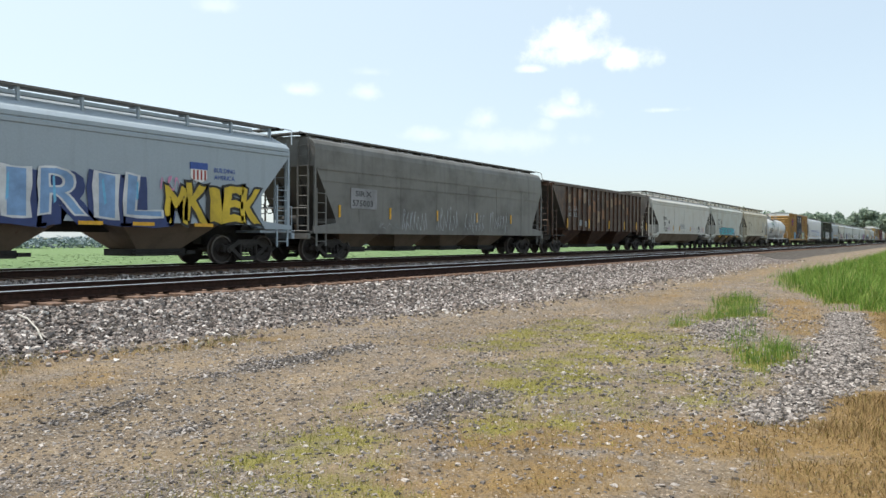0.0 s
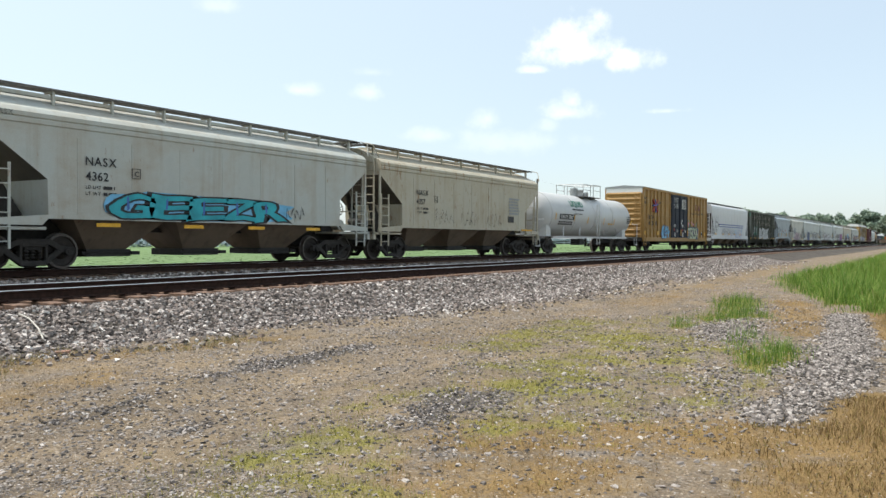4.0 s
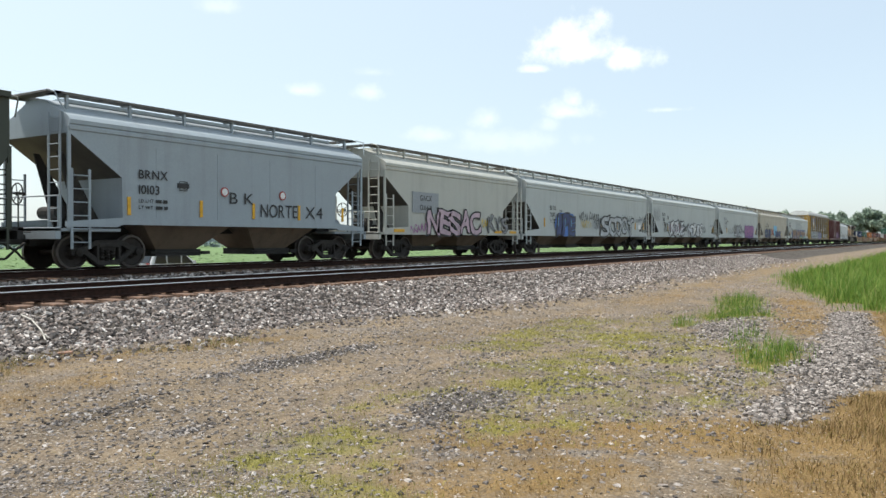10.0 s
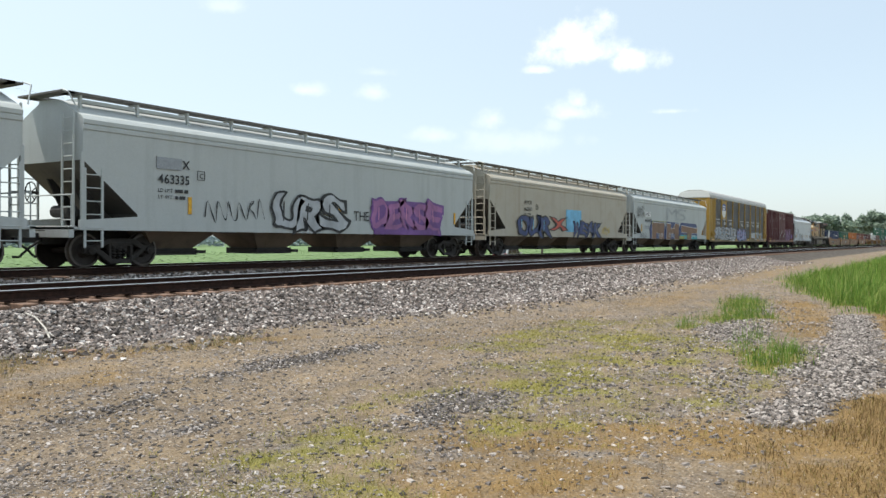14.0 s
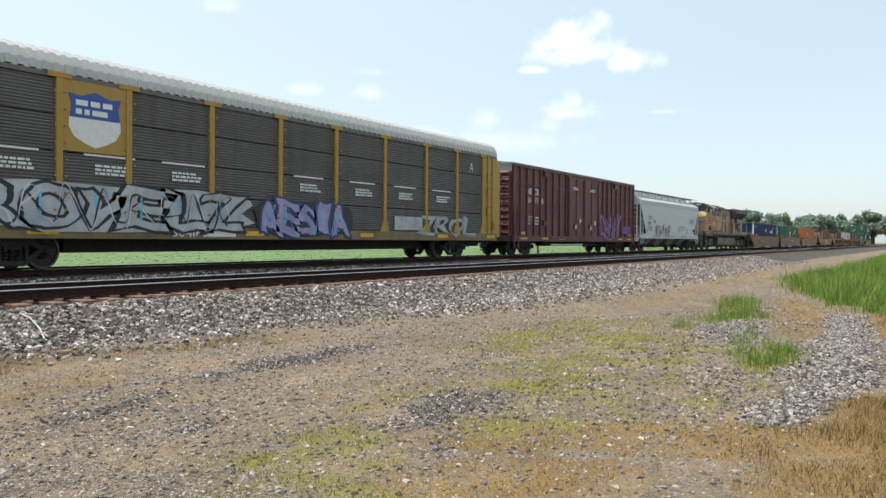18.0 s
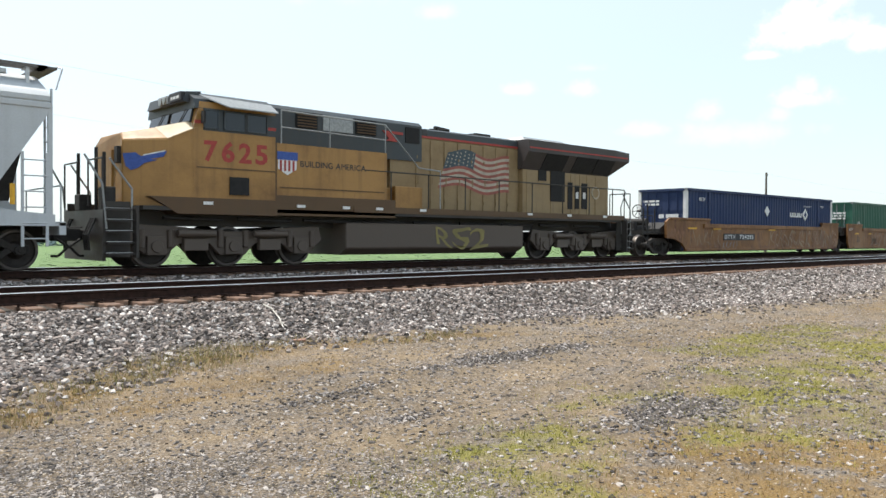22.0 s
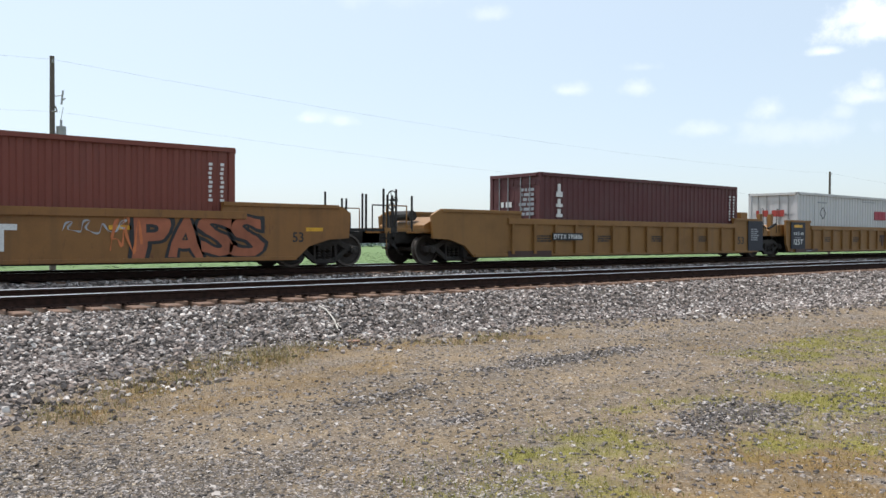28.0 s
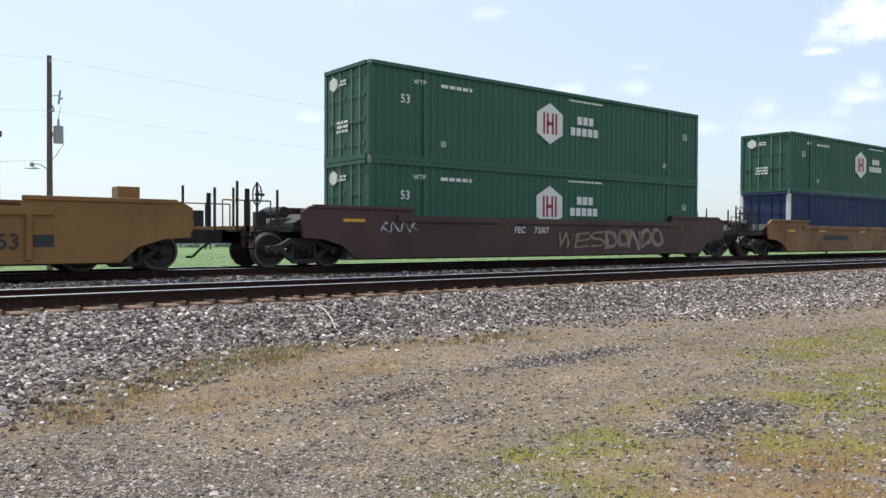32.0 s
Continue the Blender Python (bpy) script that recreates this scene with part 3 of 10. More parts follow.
def island_material(name, stops, rough=0.9, soft=0.0):
    m, nt, b = nodes_of(name)
    geo = nt.nodes.new("ShaderNodeNewGeometry")
    c = ramp(nt, geo.outputs["Random Per Island"], stops)
    co = nt.nodes.new("ShaderNodeTexCoord").outputs["Object"]
    n = tex(nt, "noise", co, 30 if not soft else 2, (1, 1, 1), 4, 0.6).outputs["Fac"]
    c = mix(nt, 0.4, c, ramp(nt, n, [(0.3, 0.6), (0.7, 1.2)]), "MULTIPLY")
    nt.links.new(c, b.inputs["Base Color"])
    b.inputs["Roughness"].default_value = rough
    b.inputs["Specular IOR Level"].default_value = 0.2
    if soft:
        b.inputs["Transmission Weight"].default_value = 0.0
    return m


EARTH = ground_material()
STONE = island_material("crushed_stone", [(0.0, (0.05, 0.042, 0.038)), (0.3, (0.14, 0.12, 0.109)), (0.6, (0.33, 0.288, 0.262)), (0.8, (0.26, 0.202, 0.17)), (0.9, (0.55, 0.495, 0.455)), (1.0, (0.75, 0.69, 0.64))])
DARK = island_material("dark_crushed_stone", [(0.0, (0.055, 0.048, 0.045)), (0.5, (0.17, 0.15, 0.139)), (0.85, (0.31, 0.275, 0.255)), (1.0, (0.55, 0.5, 0.465))])
PALE = island_material("pale_crushed_stone", [(0.0, (0.06, 0.053, 0.048)), (0.4, (0.19, 0.166, 0.15)), (0.75, (0.32, 0.281, 0.252)), (1.0, (0.5, 0.452, 0.412))])
GRIT = island_material("small_gravel", [(0.0, (0.07, 0.054, 0.04)), (0.35, (0.2, 0.158, 0.114)), (0.75, (0.38, 0.306, 0.226)), (0.93, (0.48, 0.4, 0.31)), (1.0, (0.58, 0.5, 0.41))])
BLADE = island_material("green_grass_blade", [(0.0, (0.19, 0.2, 0.04)), (0.5, (0.29, 0.27, 0.06)), (0.85, (0.38, 0.33, 0.09)), (1.0, (0.46, 0.35, 0.14))], 0.7, 1)
LUSH = island_material("tall_grass_blade", [(0.0, (0.075, 0.15, 0.022)), (0.45, (0.13, 0.24, 0.035)), (0.8, (0.22, 0.33, 0.06)), (0.95, (0.32, 0.36, 0.1)), (1.0, (0.42, 0.36, 0.18))], 0.7, 1)
STRAW = island_material("dry_grass_blade", [(0.0, (0.16, 0.094, 0.038)), (0.4, (0.3, 0.185, 0.075)), (0.75, (0.41, 0.28, 0.135)), (1.0, (0.26, 0.21, 0.055))], 0.8, 1)
BROWN = island_material("withered_grass_blade", [(0.0, (0.1, 0.062, 0.027)), (0.4, (0.22, 0.145, 0.06)), (0.75, (0.34, 0.24, 0.11)), (1.0, (0.21, 0.185, 0.05))], 0.8, 1)
WEED = island_material("dry_weed_blade", [(0.0, (0.17, 0.14, 0.06)), (0.4, (0.3, 0.245, 0.11)), (0.75, (0.42, 0.34, 0.17)), (1.0, (0.25, 0.26, 0.085))], 0.8, 1)
# LEAF and FARLEAF are paled, FARLEAF also blued: haze put into the colour
LEAF = island_material("tree_leaf", [(0.0, (0.22, 0.29, 0.23)), (0.6, (0.28, 0.35, 0.27)), (1.0, (0.34, 0.4, 0.31))], 0.8, 1)
FARLEAF = island_material("hazed_tree_leaf", [(0.0, (0.25, 0.31, 0.33)), (0.6, (0.28, 0.345, 0.365)), (1.0, (0.31, 0.375, 0.395))], 0.9, 1)
CROP = island_material("crop_leaf", [(0.0, (0.115, 0.19, 0.08)), (0.6, (0.155, 0.23, 0.105)), (1.0, (0.2, 0.27, 0.13))], 0.8, 1)
BARK = plain("tree_bark", (0.09, 0.07, 0.05), 0.9, 0, 0.3, 9, 0.01)
TIMBER = plain("weathered_pole_timber", (0.12, 0.1, 0.085), 0.85, 0, 0.3, 11, 0.004)
TIE = plain("creosoted_tie_timber", (0.19, 0.11, 0.07), 0.9, 0, 0.45, 7, 0.008, (0.05, 0.035, 0.028))
RAILRUST = plain("rail_rust", (0.04, 0.022, 0.017), 0.95, 0.0, 0.3, 12, 0.0, (0.018, 0.012, 0.01))
RAILRUST.node_tree.nodes["Principled BSDF"].inputs["Specular IOR Level"].default_value = 0.1
RAILTOP = plain("polished_rail_head", (0.85, 0.84, 0.83), 0.28, 1.0, 0.06, 20)
ASPHALT = plain("road_asphalt", (0.11, 0.11, 0.11), 0.9, 0, 0.15, 4, 0.004)

# ---- the lie of the land ----
TRACKS = (12.67, 20.05)


def sm(a, b, v):
    t = np.clip((v - a) / (b - a), 0, 1)
    return t * t * (3 - 2 * t)


def lumps(x, y, f, seed):
    """Cheap smooth unevenness in about -1..1."""
    r = np.random.RandomState(seed)
    out = np.zeros_like(x)
    for k in range(7):
        a, ph, g = r.uniform(0, 6.28), r.uniform(0, 6.28), f * r.uniform(0.5, 1.8)
        out = out + np.sin((x * math.cos(a) + y * math.sin(a)) * g + ph + 1.3 * np.sin((x * math.sin(a) - y * math.cos(a)) * g * 0.7 + ph))
    return out / 3.5


def height(x, y):
    x, y = np.asarray(x, float), np.asarray(y, float)
    z = 0.03 * lumps(x, y, 0.5, 1) + 0.012 * lumps(x, y, 3.0, 2)
    z = z + 0.05 * np.exp(-(((y - 6.2 - 0.12 * (x - 6)) / 0.35) ** 2)) * sm(3, 5, x) * (1 - sm(9, 13, x)) - 0.03 * np.exp(-(((y - 5.5 - 0.1 * (x - 6)) / 0.4) ** 2))
    z = z + 0.1 * np.exp(-(((x - 10.3) / 1.4) ** 2 + ((y - 1.0) / 0.55) ** 2)) + 0.06 * np.exp(-(((x - 10.2) / 0.9) ** 2 + ((y - 2.1) / 0.8) ** 2))
    bed = 0.34 * sm(9.3, 11.3, y) * (1 - sm(22.2, 25.0, y))
    dip = -0.06 * sm(14.4, 15.6, y) * (1 - sm(17.2, 18.4, y))
    z = z * (1 - 0.7 * sm(10, 11, y)) + bed + dip + 0.02 * lumps(x, y, 6.0, 3) * sm(10.0, 10.6, y) * (1 - sm(23, 25, y))
    far = -1.2 * sm(23.5, 33.0, y) - 2.3 * np.clip((y - 44) / 256, 0, 1)
    z = z + far + 0.25 * sm(25, 60, -y)
    return z


def toe(x):
    """Where the ballast runs out towards the standpoint."""
    return np.interp(x, [-10, 0, 1.2, 2.1, 3.4, 5, 7, 11, 14, 18, 30, 60], [7.0, 7.2, 7.7, 8.2, 9.0, 9.25, 9.0, 8.5, 8.0, 7.9, 8.1, 8.5])


def strip(x, y, x0, y0, x1, y1, r, rough):
    """1 along a line of half-width r, fading out raggedly."""
    u = np.clip(((x - x0) * (x1 - x0) + (y - y0) * (y1 - y0)) / ((x1 - x0) ** 2 + (y1 - y0) ** 2), 0, 1)
    return sm(1.55, 0.25, np.hypot(x - x0 - u * (x1 - x0), y - y0 - u * (y1 - y0)) / r - rough)


def zones(x, y):
    x, y = np.asarray(x, float), np.asarray(y, float)
    w = lumps(x, y, 1.6, 11) * 0.5 + lumps(x, y, 5.0, 12) * 0.35
    w2 = lumps(x, y, 4.0, 13) * 0.6 + lumps(x, y, 10.0, 14) * 0.5
    rough = 0.3 * w + 0.55 * w2
    way = lambda *a: strip(x, y, *a, rough)
    most = lambda *a: np.maximum.reduce(a)
    edge = np.interp(x, [18.4, 24, 29, 45, 70, 130], [1.55, 3.1, 4.3, 4.1, 4.0, 4.6])
    tall = sm(17.4, 19.4, x + 1.5 * w) * sm(0.8, -0.5, y - edge + 0.5 * w + 0.35 * lumps(x, y, 7.0, 15))
    tuft = most(way(14.2, 3.25, 15.4, 3.1, 0.5), way(15.4, 3.2, 19.0, 3.9, 0.4) * 0.8, way(9.2, 1.6, 10.2, 1.62, 0.42), way(11.0, 2.35, 11.8, 2.3, 0.16), way(12.6, 3.5, 13.6, 3.6, 0.2) * 0.7)
    pile = most(way(16.8, 1.45, 12.5, 1.02, 0.26), way(12.5, 1.02, 8.5, 0.9, 0.36), way(8.5, 0.9, 6.6, 1.1, 0.26))
    pale = most(way(11.3, 2.5, 14.2, 3.0, 0.42), way(7.4, 1.7, 9.0, 2.1, 0.3) * 0.6, way(0.7, 5.5, 1.9, 4.2, 0.85), way(1.9, 4.2, 2.9, 3.2, 0.6) * 0.9)
    dark = most(way(5.05, 3.4, 6.2, 3.55, 0.3), way(5.3, 6.1, 8.0, 6.2, 0.16), way(3.4, 5.66, 4.5, 5.86, 0.11) * 0.7, way(3.7, 4.65, 4.15, 4.75, 0.1), way(4.3, 2.75, 4.8, 3.0, 0.1) * 0.5, way(7.0, 4.3, 8.6, 4.6, 0.2) * 0.3)
    weeds = most(way(1.6, 6.8, 3.4, 8.2, 0.42), way(3.4, 8.2, 5.5, 8.7, 0.5), way(5.5, 8.5, 8.2, 7.9, 0.38))
    green = most(way(6.4, 2.9, 10.5, 3.4, 1.2) * sm(-0.8, 0.1, w), way(9.0, 4.9, 12.5, 5.0, 0.55) * 0.75, way(7.2, 1.7, 9.0, 1.8, 0.35) * 0.75, way(3.3, 3.4, 4.8, 4.1, 0.55) * sm(-0.8, 0.2, w), way(2.7, 3.4, 3.4, 2.9, 0.4) * 0.8, way(11.0, 3.6, 14.0, 4.2, 0.4) * 0.4)
    dry = most(way(5.0, 2.65, 5.9, 1.3, 0.6), way(12.9, 1.7, 19.5, 2.9, 0.42), way(17.3, 0.9, 11.0, 0.35, 0.3), way(3.6, 2.5, 4.6, 1.8, 0.5) * 0.8, way(2.6, 6.6, 5.0, 7.3, 0.5) * 0.5, way(9.0, 5.9, 17.0, 5.6, 0.35) * 0.3, way(17.0, 5.6, 49.0, 7.2, 0.7) * 0.5, weeds * 0.6)
    brown = most(way(8.0, 0.35, 4.4, 0.3, 0.5), way(7.6, 0.55, 5.6, 0.9, 0.35) * 0.8, way(17.3, 0.75, 11.0, 0.1, 0.3) * 0.8)
    stone = most(sm(-0.5, 0.7, y - toe(x) + 0.3 * w) * (1 - sm(24, 26, y)), pile, pale * 0.55, dark * 0.8)
    crop = sm(43.5, 44.5, y) * (1 - sm(1200, 1500, y))
    verge = sm(26, 28, y) * (1 - crop)
    bare = (1 - pile) * (1 - 0.7 * dark) * (1 - 0.6 * pale)
    speck = 0.4 + 0.6 * sm(-0.35, 0.35, lumps(x, y, 9.0, 17) + 0.6 * lumps(x, y, 3.0, 18))
    green = most(np.maximum(green * speck, 0.9 * tuft) * bare, tall, 0.9 * verge, sm(-2, -6, y) * 0.6)
    dry = np.maximum(dry * (0.45 + 0.55 * speck), brown) * (1 - 0.8 * green) * bare * (1 - sm(9.8, 10.4, y))
    return {"green": green, "dry": dry, "stone": stone, "crop": crop, "tall": tall, "pile": pile, "pale": pale, "dark": dark, "weeds": weeds, "brown": brown * bare, "tuft": tuft * bare}


def steps(*spans):
    out = []
    for a, b, d in spans:
        out += list(np.arange(a, b, d))
    return np.array(out + [spans[-1][1]])


def grid_sheet():
    xs = steps((-2600, -200, 240), (-200, -20, 12), (-20, -2, 0.6), (-2, 16, 0.12), (16, 40, 0.3), (40, 120, 1.6), (120, 900, 30), (900, 3600, 300))
    ys = steps((-2600, -200, 240), (-200, -10, 10), (-10, -1, 0.5), (-1, 12, 0.12), (12, 26, 0.3), (26, 60, 1.4), (60, 300, 12), (300, 3600, 220))
    X, Y = np.meshgrid(xs, ys)
    Z = height(X, Y)
    n, m = len(xs), len(ys)
    me = bpy.data.meshes.new("ground")
    me.vertices.add(n * m)
    me.vertices.foreach_set("co", np.stack([X, Y, Z], -1).astype(np.float32).ravel())
    i = (np.arange(m - 1)[:, None] * n + np.arange(n - 1)[None, :]).ravel()
    quads = np.stack([i, i + 1, i + n + 1, i + n], 1).astype(np.int32)
    me.loops.add(quads.size)
    me.loops.foreach_set("vertex_index", quads.ravel())
    me.polygons.add(len(quads))
    me.polygons.foreach_set("loop_start", np.arange(0, quads.size, 4, dtype=np.int32))
    me.update(calc_edges=True)
    me.shade_smooth()
    zs = zones(X, Y)
    for k in ("green", "dry", "stone", "crop"):
        a = me.attributes.new(k, "FLOAT", "POINT")
        a.data.foreach_set("value", zs[k].astype(np.float32).ravel())
    me.materials.append(EARTH)
    return tagged(new("ground", me), "dry gravelly earth with grass patches beside the tracks", "ground", kind="structure")


grid_sheet()


def bulk(name, verts, faces, mat, label, category):
    """One object from arrays: verts (n, 3), faces (m, 3 or 4)."""
    me = bpy.data.meshes.new(name)
    k = faces.shape[1]
    me.vertices.add(len(verts))
    me.vertices.foreach_set("co", verts.astype(np.float32).ravel())
    me.loops.add(faces.size)
    me.loops.foreach_set("vertex_index", faces.astype(np.int32).ravel())
    me.polygons.add(len(faces))
    me.polygons.foreach_set("loop_start", np.arange(0, faces.size, k, dtype=np.int32))
    me.update(calc_edges=True)
    me.shade_flat()
    me.materials.append(mat)
    return tagged(new(name, me), label, category, kind="stuff")


RNG = np.random.RandomState(5)
CUBE = np.array([(x, y, z) for x in (-1, 1) for y in (-1, 1) for z in (-1, 1)], float)
CUBE_F = np.array([(0, 1, 3, 2), (4, 6, 7, 5), (0, 4, 5, 1), (2, 3, 7, 6), (0, 2, 6, 4), (1, 5, 7, 3)])


def spread(n, x0, x1, y0, y1, lean=1.0):
    """Places, thinning out with distance where lean is above 1."""
    return x0 + (x1 - x0) * RNG.uniform(0, 1, n) ** lean, RNG.uniform(y0, y1, n)


def chips(name, x, y, size, mat, label, flat=0.32, sink=0.3, tumble=0.3):
    """Broken stones: skewed slabs with flat facets, each tumbled its own way."""
    n = len(x)
    v = CUBE[None] * RNG.uniform(0.4, 1.0, (n, 8, 3))
    v[..., :2] *= np.where(CUBE[:, 2] > 0, 0.72, 1.0)[None, :, None]
    v *= (size[:, None] * np.array([0.68, 0.46, flat])[None] * RNG.uniform(0.7, 1.3, (n, 3)))[:, None, :]
    for p, q, spread_ in ((1, 2, tumble), (0, 2, tumble), (0, 1, None)):
        a = RNG.uniform(0, 6.28, n) if spread_ is None else RNG.normal(0, spread_, n)
        c, d = np.cos(a)[:, None], np.sin(a)[:, None]
        v[..., p], v[..., q] = v[..., p] * c - v[..., q] * d, v[..., p] * d + v[..., q] * c
    v += np.stack([x, y, height(x, y) + size * flat * (0.75 - sink)], 1)[:, None, :]
    f = (CUBE_F[None] + (np.arange(n) * 8)[:, None, None]).reshape(-1, 4)
    return bulk(name, v.reshape(-1, 3), f, mat, label, "gravel")


x, y = spread(95000, 0, 60, 6.4, 11.55, 1.75)
t = y - toe(x) + 0.35 * lumps(x, y, 1.6, 11)
ok = RNG.uniform(0, 1, len(x)) < np.maximum(sm(-0.2, 0.7, t), sm(-1.6, 0.6, t) * 0.3)
chips("ballast_shoulder", x[ok], y[ok], RNG.uniform(0.035, 0.08, ok.sum()), STONE, "grey crushed-stone ballast on the track shoulder", 0.34, 0.25)
x, y = spread(20000, -2, 70, 13.6, 19.0, 1.6)
chips("ballast_between_tracks", x, y, RNG.uniform(0.05, 0.11, len(x)), STONE, "grey crushed-stone ballast between the two tracks", 0.36)
x, y = spread(120000, 0.6, 22, -0.2, 9.4, 1.6)
zz = zones(x, y)
ok = RNG.uniform(0, 1, len(x)) < 0.7 + 0.3 * zz["pale"] - 0.3 * zz["dry"] - 0.2 * zz["green"] - zz["tall"] + 0.25 * lumps(x, y, 2.2, 33)
chips("earth_grit", x[ok], y[ok], 0.007 + 0.015 * RNG.uniform(0, 1, ok.sum()) ** 2, GRIT, "fine pale grit covering the earth", 0.22, 0.3, 0.2)
x, y = spread(90000, 0.3, 34, -0.5, 9.8, 1.6)
zz = zones(x, y)
p = 0.42 + 0.5 * zz["stone"] + 0.15 * zz["pale"] - 0.3 * zz["dry"] - 0.2 * zz["green"] - 0.5 * zz["brown"] - zz["tall"] + 0.4 * lumps(x, y, 2.2, 31)
ok = RNG.uniform(0, 1, len(x)) < p
chips("scattered_gravel", x[ok], y[ok], 0.012 + 0.032 * RNG.uniform(0, 1, ok.sum()) ** 2.4, PALE, "small grey gravel strewn over the earth", 0.2, 0.25, 0.22)
x, y = spread(60000, 5.5, 18.0, -0.3, 3.4)
zz = zones(x, y)
ok = RNG.uniform(0, 1, len(x)) < np.maximum(zz["pile"] * 0.95, 0.03 + 0.05 * lumps(x, y, 1.8, 41) + 0.35 * zz["pale"] - 0.3 * zz["brown"])
chips("gravel_heap", x[ok], y[ok], RNG.uniform(0.02, 0.052, ok.sum()), PALE, "low heap of grey crushed stone in the grass", 0.3)
x, y = spread(42000, 0.3, 4.2, 2.8, 6.3)
ok = RNG.uniform(0, 1, len(x)) < 0.85 * zones(x, y)["pale"]
chips("pale_gravel", x[ok], y[ok], RNG.uniform(0.007, 0.02, ok.sum()), PALE, "pale gravel trodden into the bare earth", 0.16, 0.3, 0.15)
x, y = spread(50000, 2.5, 12, 2.4, 6.8, 1.0)
zz = zones(x, y)
ok = RNG.uniform(0, 1, len(x)) < zz["dark"] * 0.6 + 0.03
chips("rut_gravel", x[ok], y[ok], RNG.uniform(0.012, 0.04, ok.sum()), DARK, "dark grey gravel gathered in the ruts", 0.28)
x, y = spread(3000, 0.8, 14, 0.8, 7.4, 1.3)
chips("loose_stones", x, y, RNG.uniform(0.018, 0.044, len(x)), PALE, "loose grey stones lying about on the earth", 0.2, 0.1, 0.2)


def grass(name, x, y, h, mat, label, wide=0.006, bend=0.5):  # wide, bend: half a blade's width, how far it leans
    n = len(x)
    a, b = RNG.uniform(0, 6.28, n), RNG.uniform(0, 6.28, n)
    g = np.stack([x, y, height(x, y) - 0.01], 1)
    side = np.stack([np.cos(a), np.sin(a), 0 * a], 1) * (wide * RNG.uniform(0.6, 1.4, n))[:, None]
    lean = np.stack([np.cos(b), np.sin(b), 0 * b], 1) * (h * bend * RNG.uniform(0.1, 1, n))[:, None]
    up = np.stack([0 * h, 0 * h, h], 1)
    v = np.stack([g - side, g + side, g + lean * 0.35 + up * 0.6 + side * 0.7, g + lean * 0.35 + up * 0.6 - side * 0.7, g + lean + up], 1)
    o = (np.arange(n) * 5)[:, None]
    f = np.concatenate([np.array([[0, 1, 2]]) + o, np.array([[0, 2, 3]]) + o, np.array([[3, 2, 4]]) + o])
    return bulk(name, v.reshape(-1, 3), f, mat, label, "grass")


def pick(x, y, key, gain=1.0):
    ok = RNG.uniform(0, 1, len(x)) < zones(x, y)[key] * gain
    return x[ok], y[ok]


x, y = pick(*spread(190000, 16, 130, -6, 6, 2.4), "tall")
clump = np.clip(0.62 + 0.3 * lumps(x, y, 0.9, 21) + 0.35 * lumps(x, y, 3.2, 22), 0.15, 1.25)
grass("tall_grass", x, y, RNG.uniform(0.3, 0.75, len(x)) * clump * (0.3 + 0.7 * zones(x, y)["tall"]), LUSH, "tall fresh green grass beside the track", 0.006, 0.75)
x, y = pick(*spread(300000, 2, 20, 0.4, 6.2, 1.2), "green", 0.95)
grass("short_green_grass", x, y, RNG.uniform(0.012, 0.05, len(x)), BLADE, "short green grass in the gravel", 0.0024, 1.0)
x, y = pick(*spread(140000, 8, 20, 0.8, 4.6, 1.1), "tuft", 0.3)
grass("grass_tufts", x, y, RNG.uniform(0.06, 0.32, len(x)) * np.clip(0.55 + 0.6 * lumps(x, y, 6.0, 51), 0.15, 1.2), LUSH, "ragged tufts of fresh green grass in the gravel", 0.003, 0.6)
x, y = pick(*spread(260000, 1.5, 20, -1, 10, 1.5), "dry", 0.9)
grass("dry_grass", x, y, RNG.uniform(0.012, 0.055, len(x)), STRAW, "dry straw-coloured grass", 0.0022, 1.3)
x, y = pick(*spread(110000, 3.5, 18, -0.8, 1.6, 1.2), "brown", 0.42)
grass("brown_grass", x, y, RNG.uniform(0.03, 0.15, len(x)) * np.clip(0.6 + 0.5 * lumps(x, y, 4.0, 53), 0.15, 1.2) * zones(x, y)["brown"] ** 0.8, BROWN, "knee-high withered brown grass", 0.0026, 0.9)
x, y = pick(*spread(40000, 1.2, 9.0, 6.2, 9.4, 1.0), "weeds", 0.55)
grass("ballast_foot_weeds", x, y, RNG.uniform(0.03, 0.16, len(x)) * np.clip(0.6 + 0.6 * lumps(x, y, 2.0, 61), 0.1, 1.2), WEED, "thin dry weeds at the foot of the ballast", 0.0026, 0.8)
n = 30000
x, y = RNG.uniform(-90, 420, n), 45 + 110 * RNG.uniform(0, 1, n) ** 1.6
g = np.stack([x, y, height(x, y) + 0.04], 1)
v = np.stack([g + RNG.normal(0, 0.24, (n, 3)) * (1, 1, 0.1) for _ in range(4)], 1)
bulk("crop_plants", v.reshape(-1, 3), (np.array([[0, 1, 2, 3]]) + (np.arange(n) * 4)[:, None]), CROP, "low leafy green crop on the field", "crop")


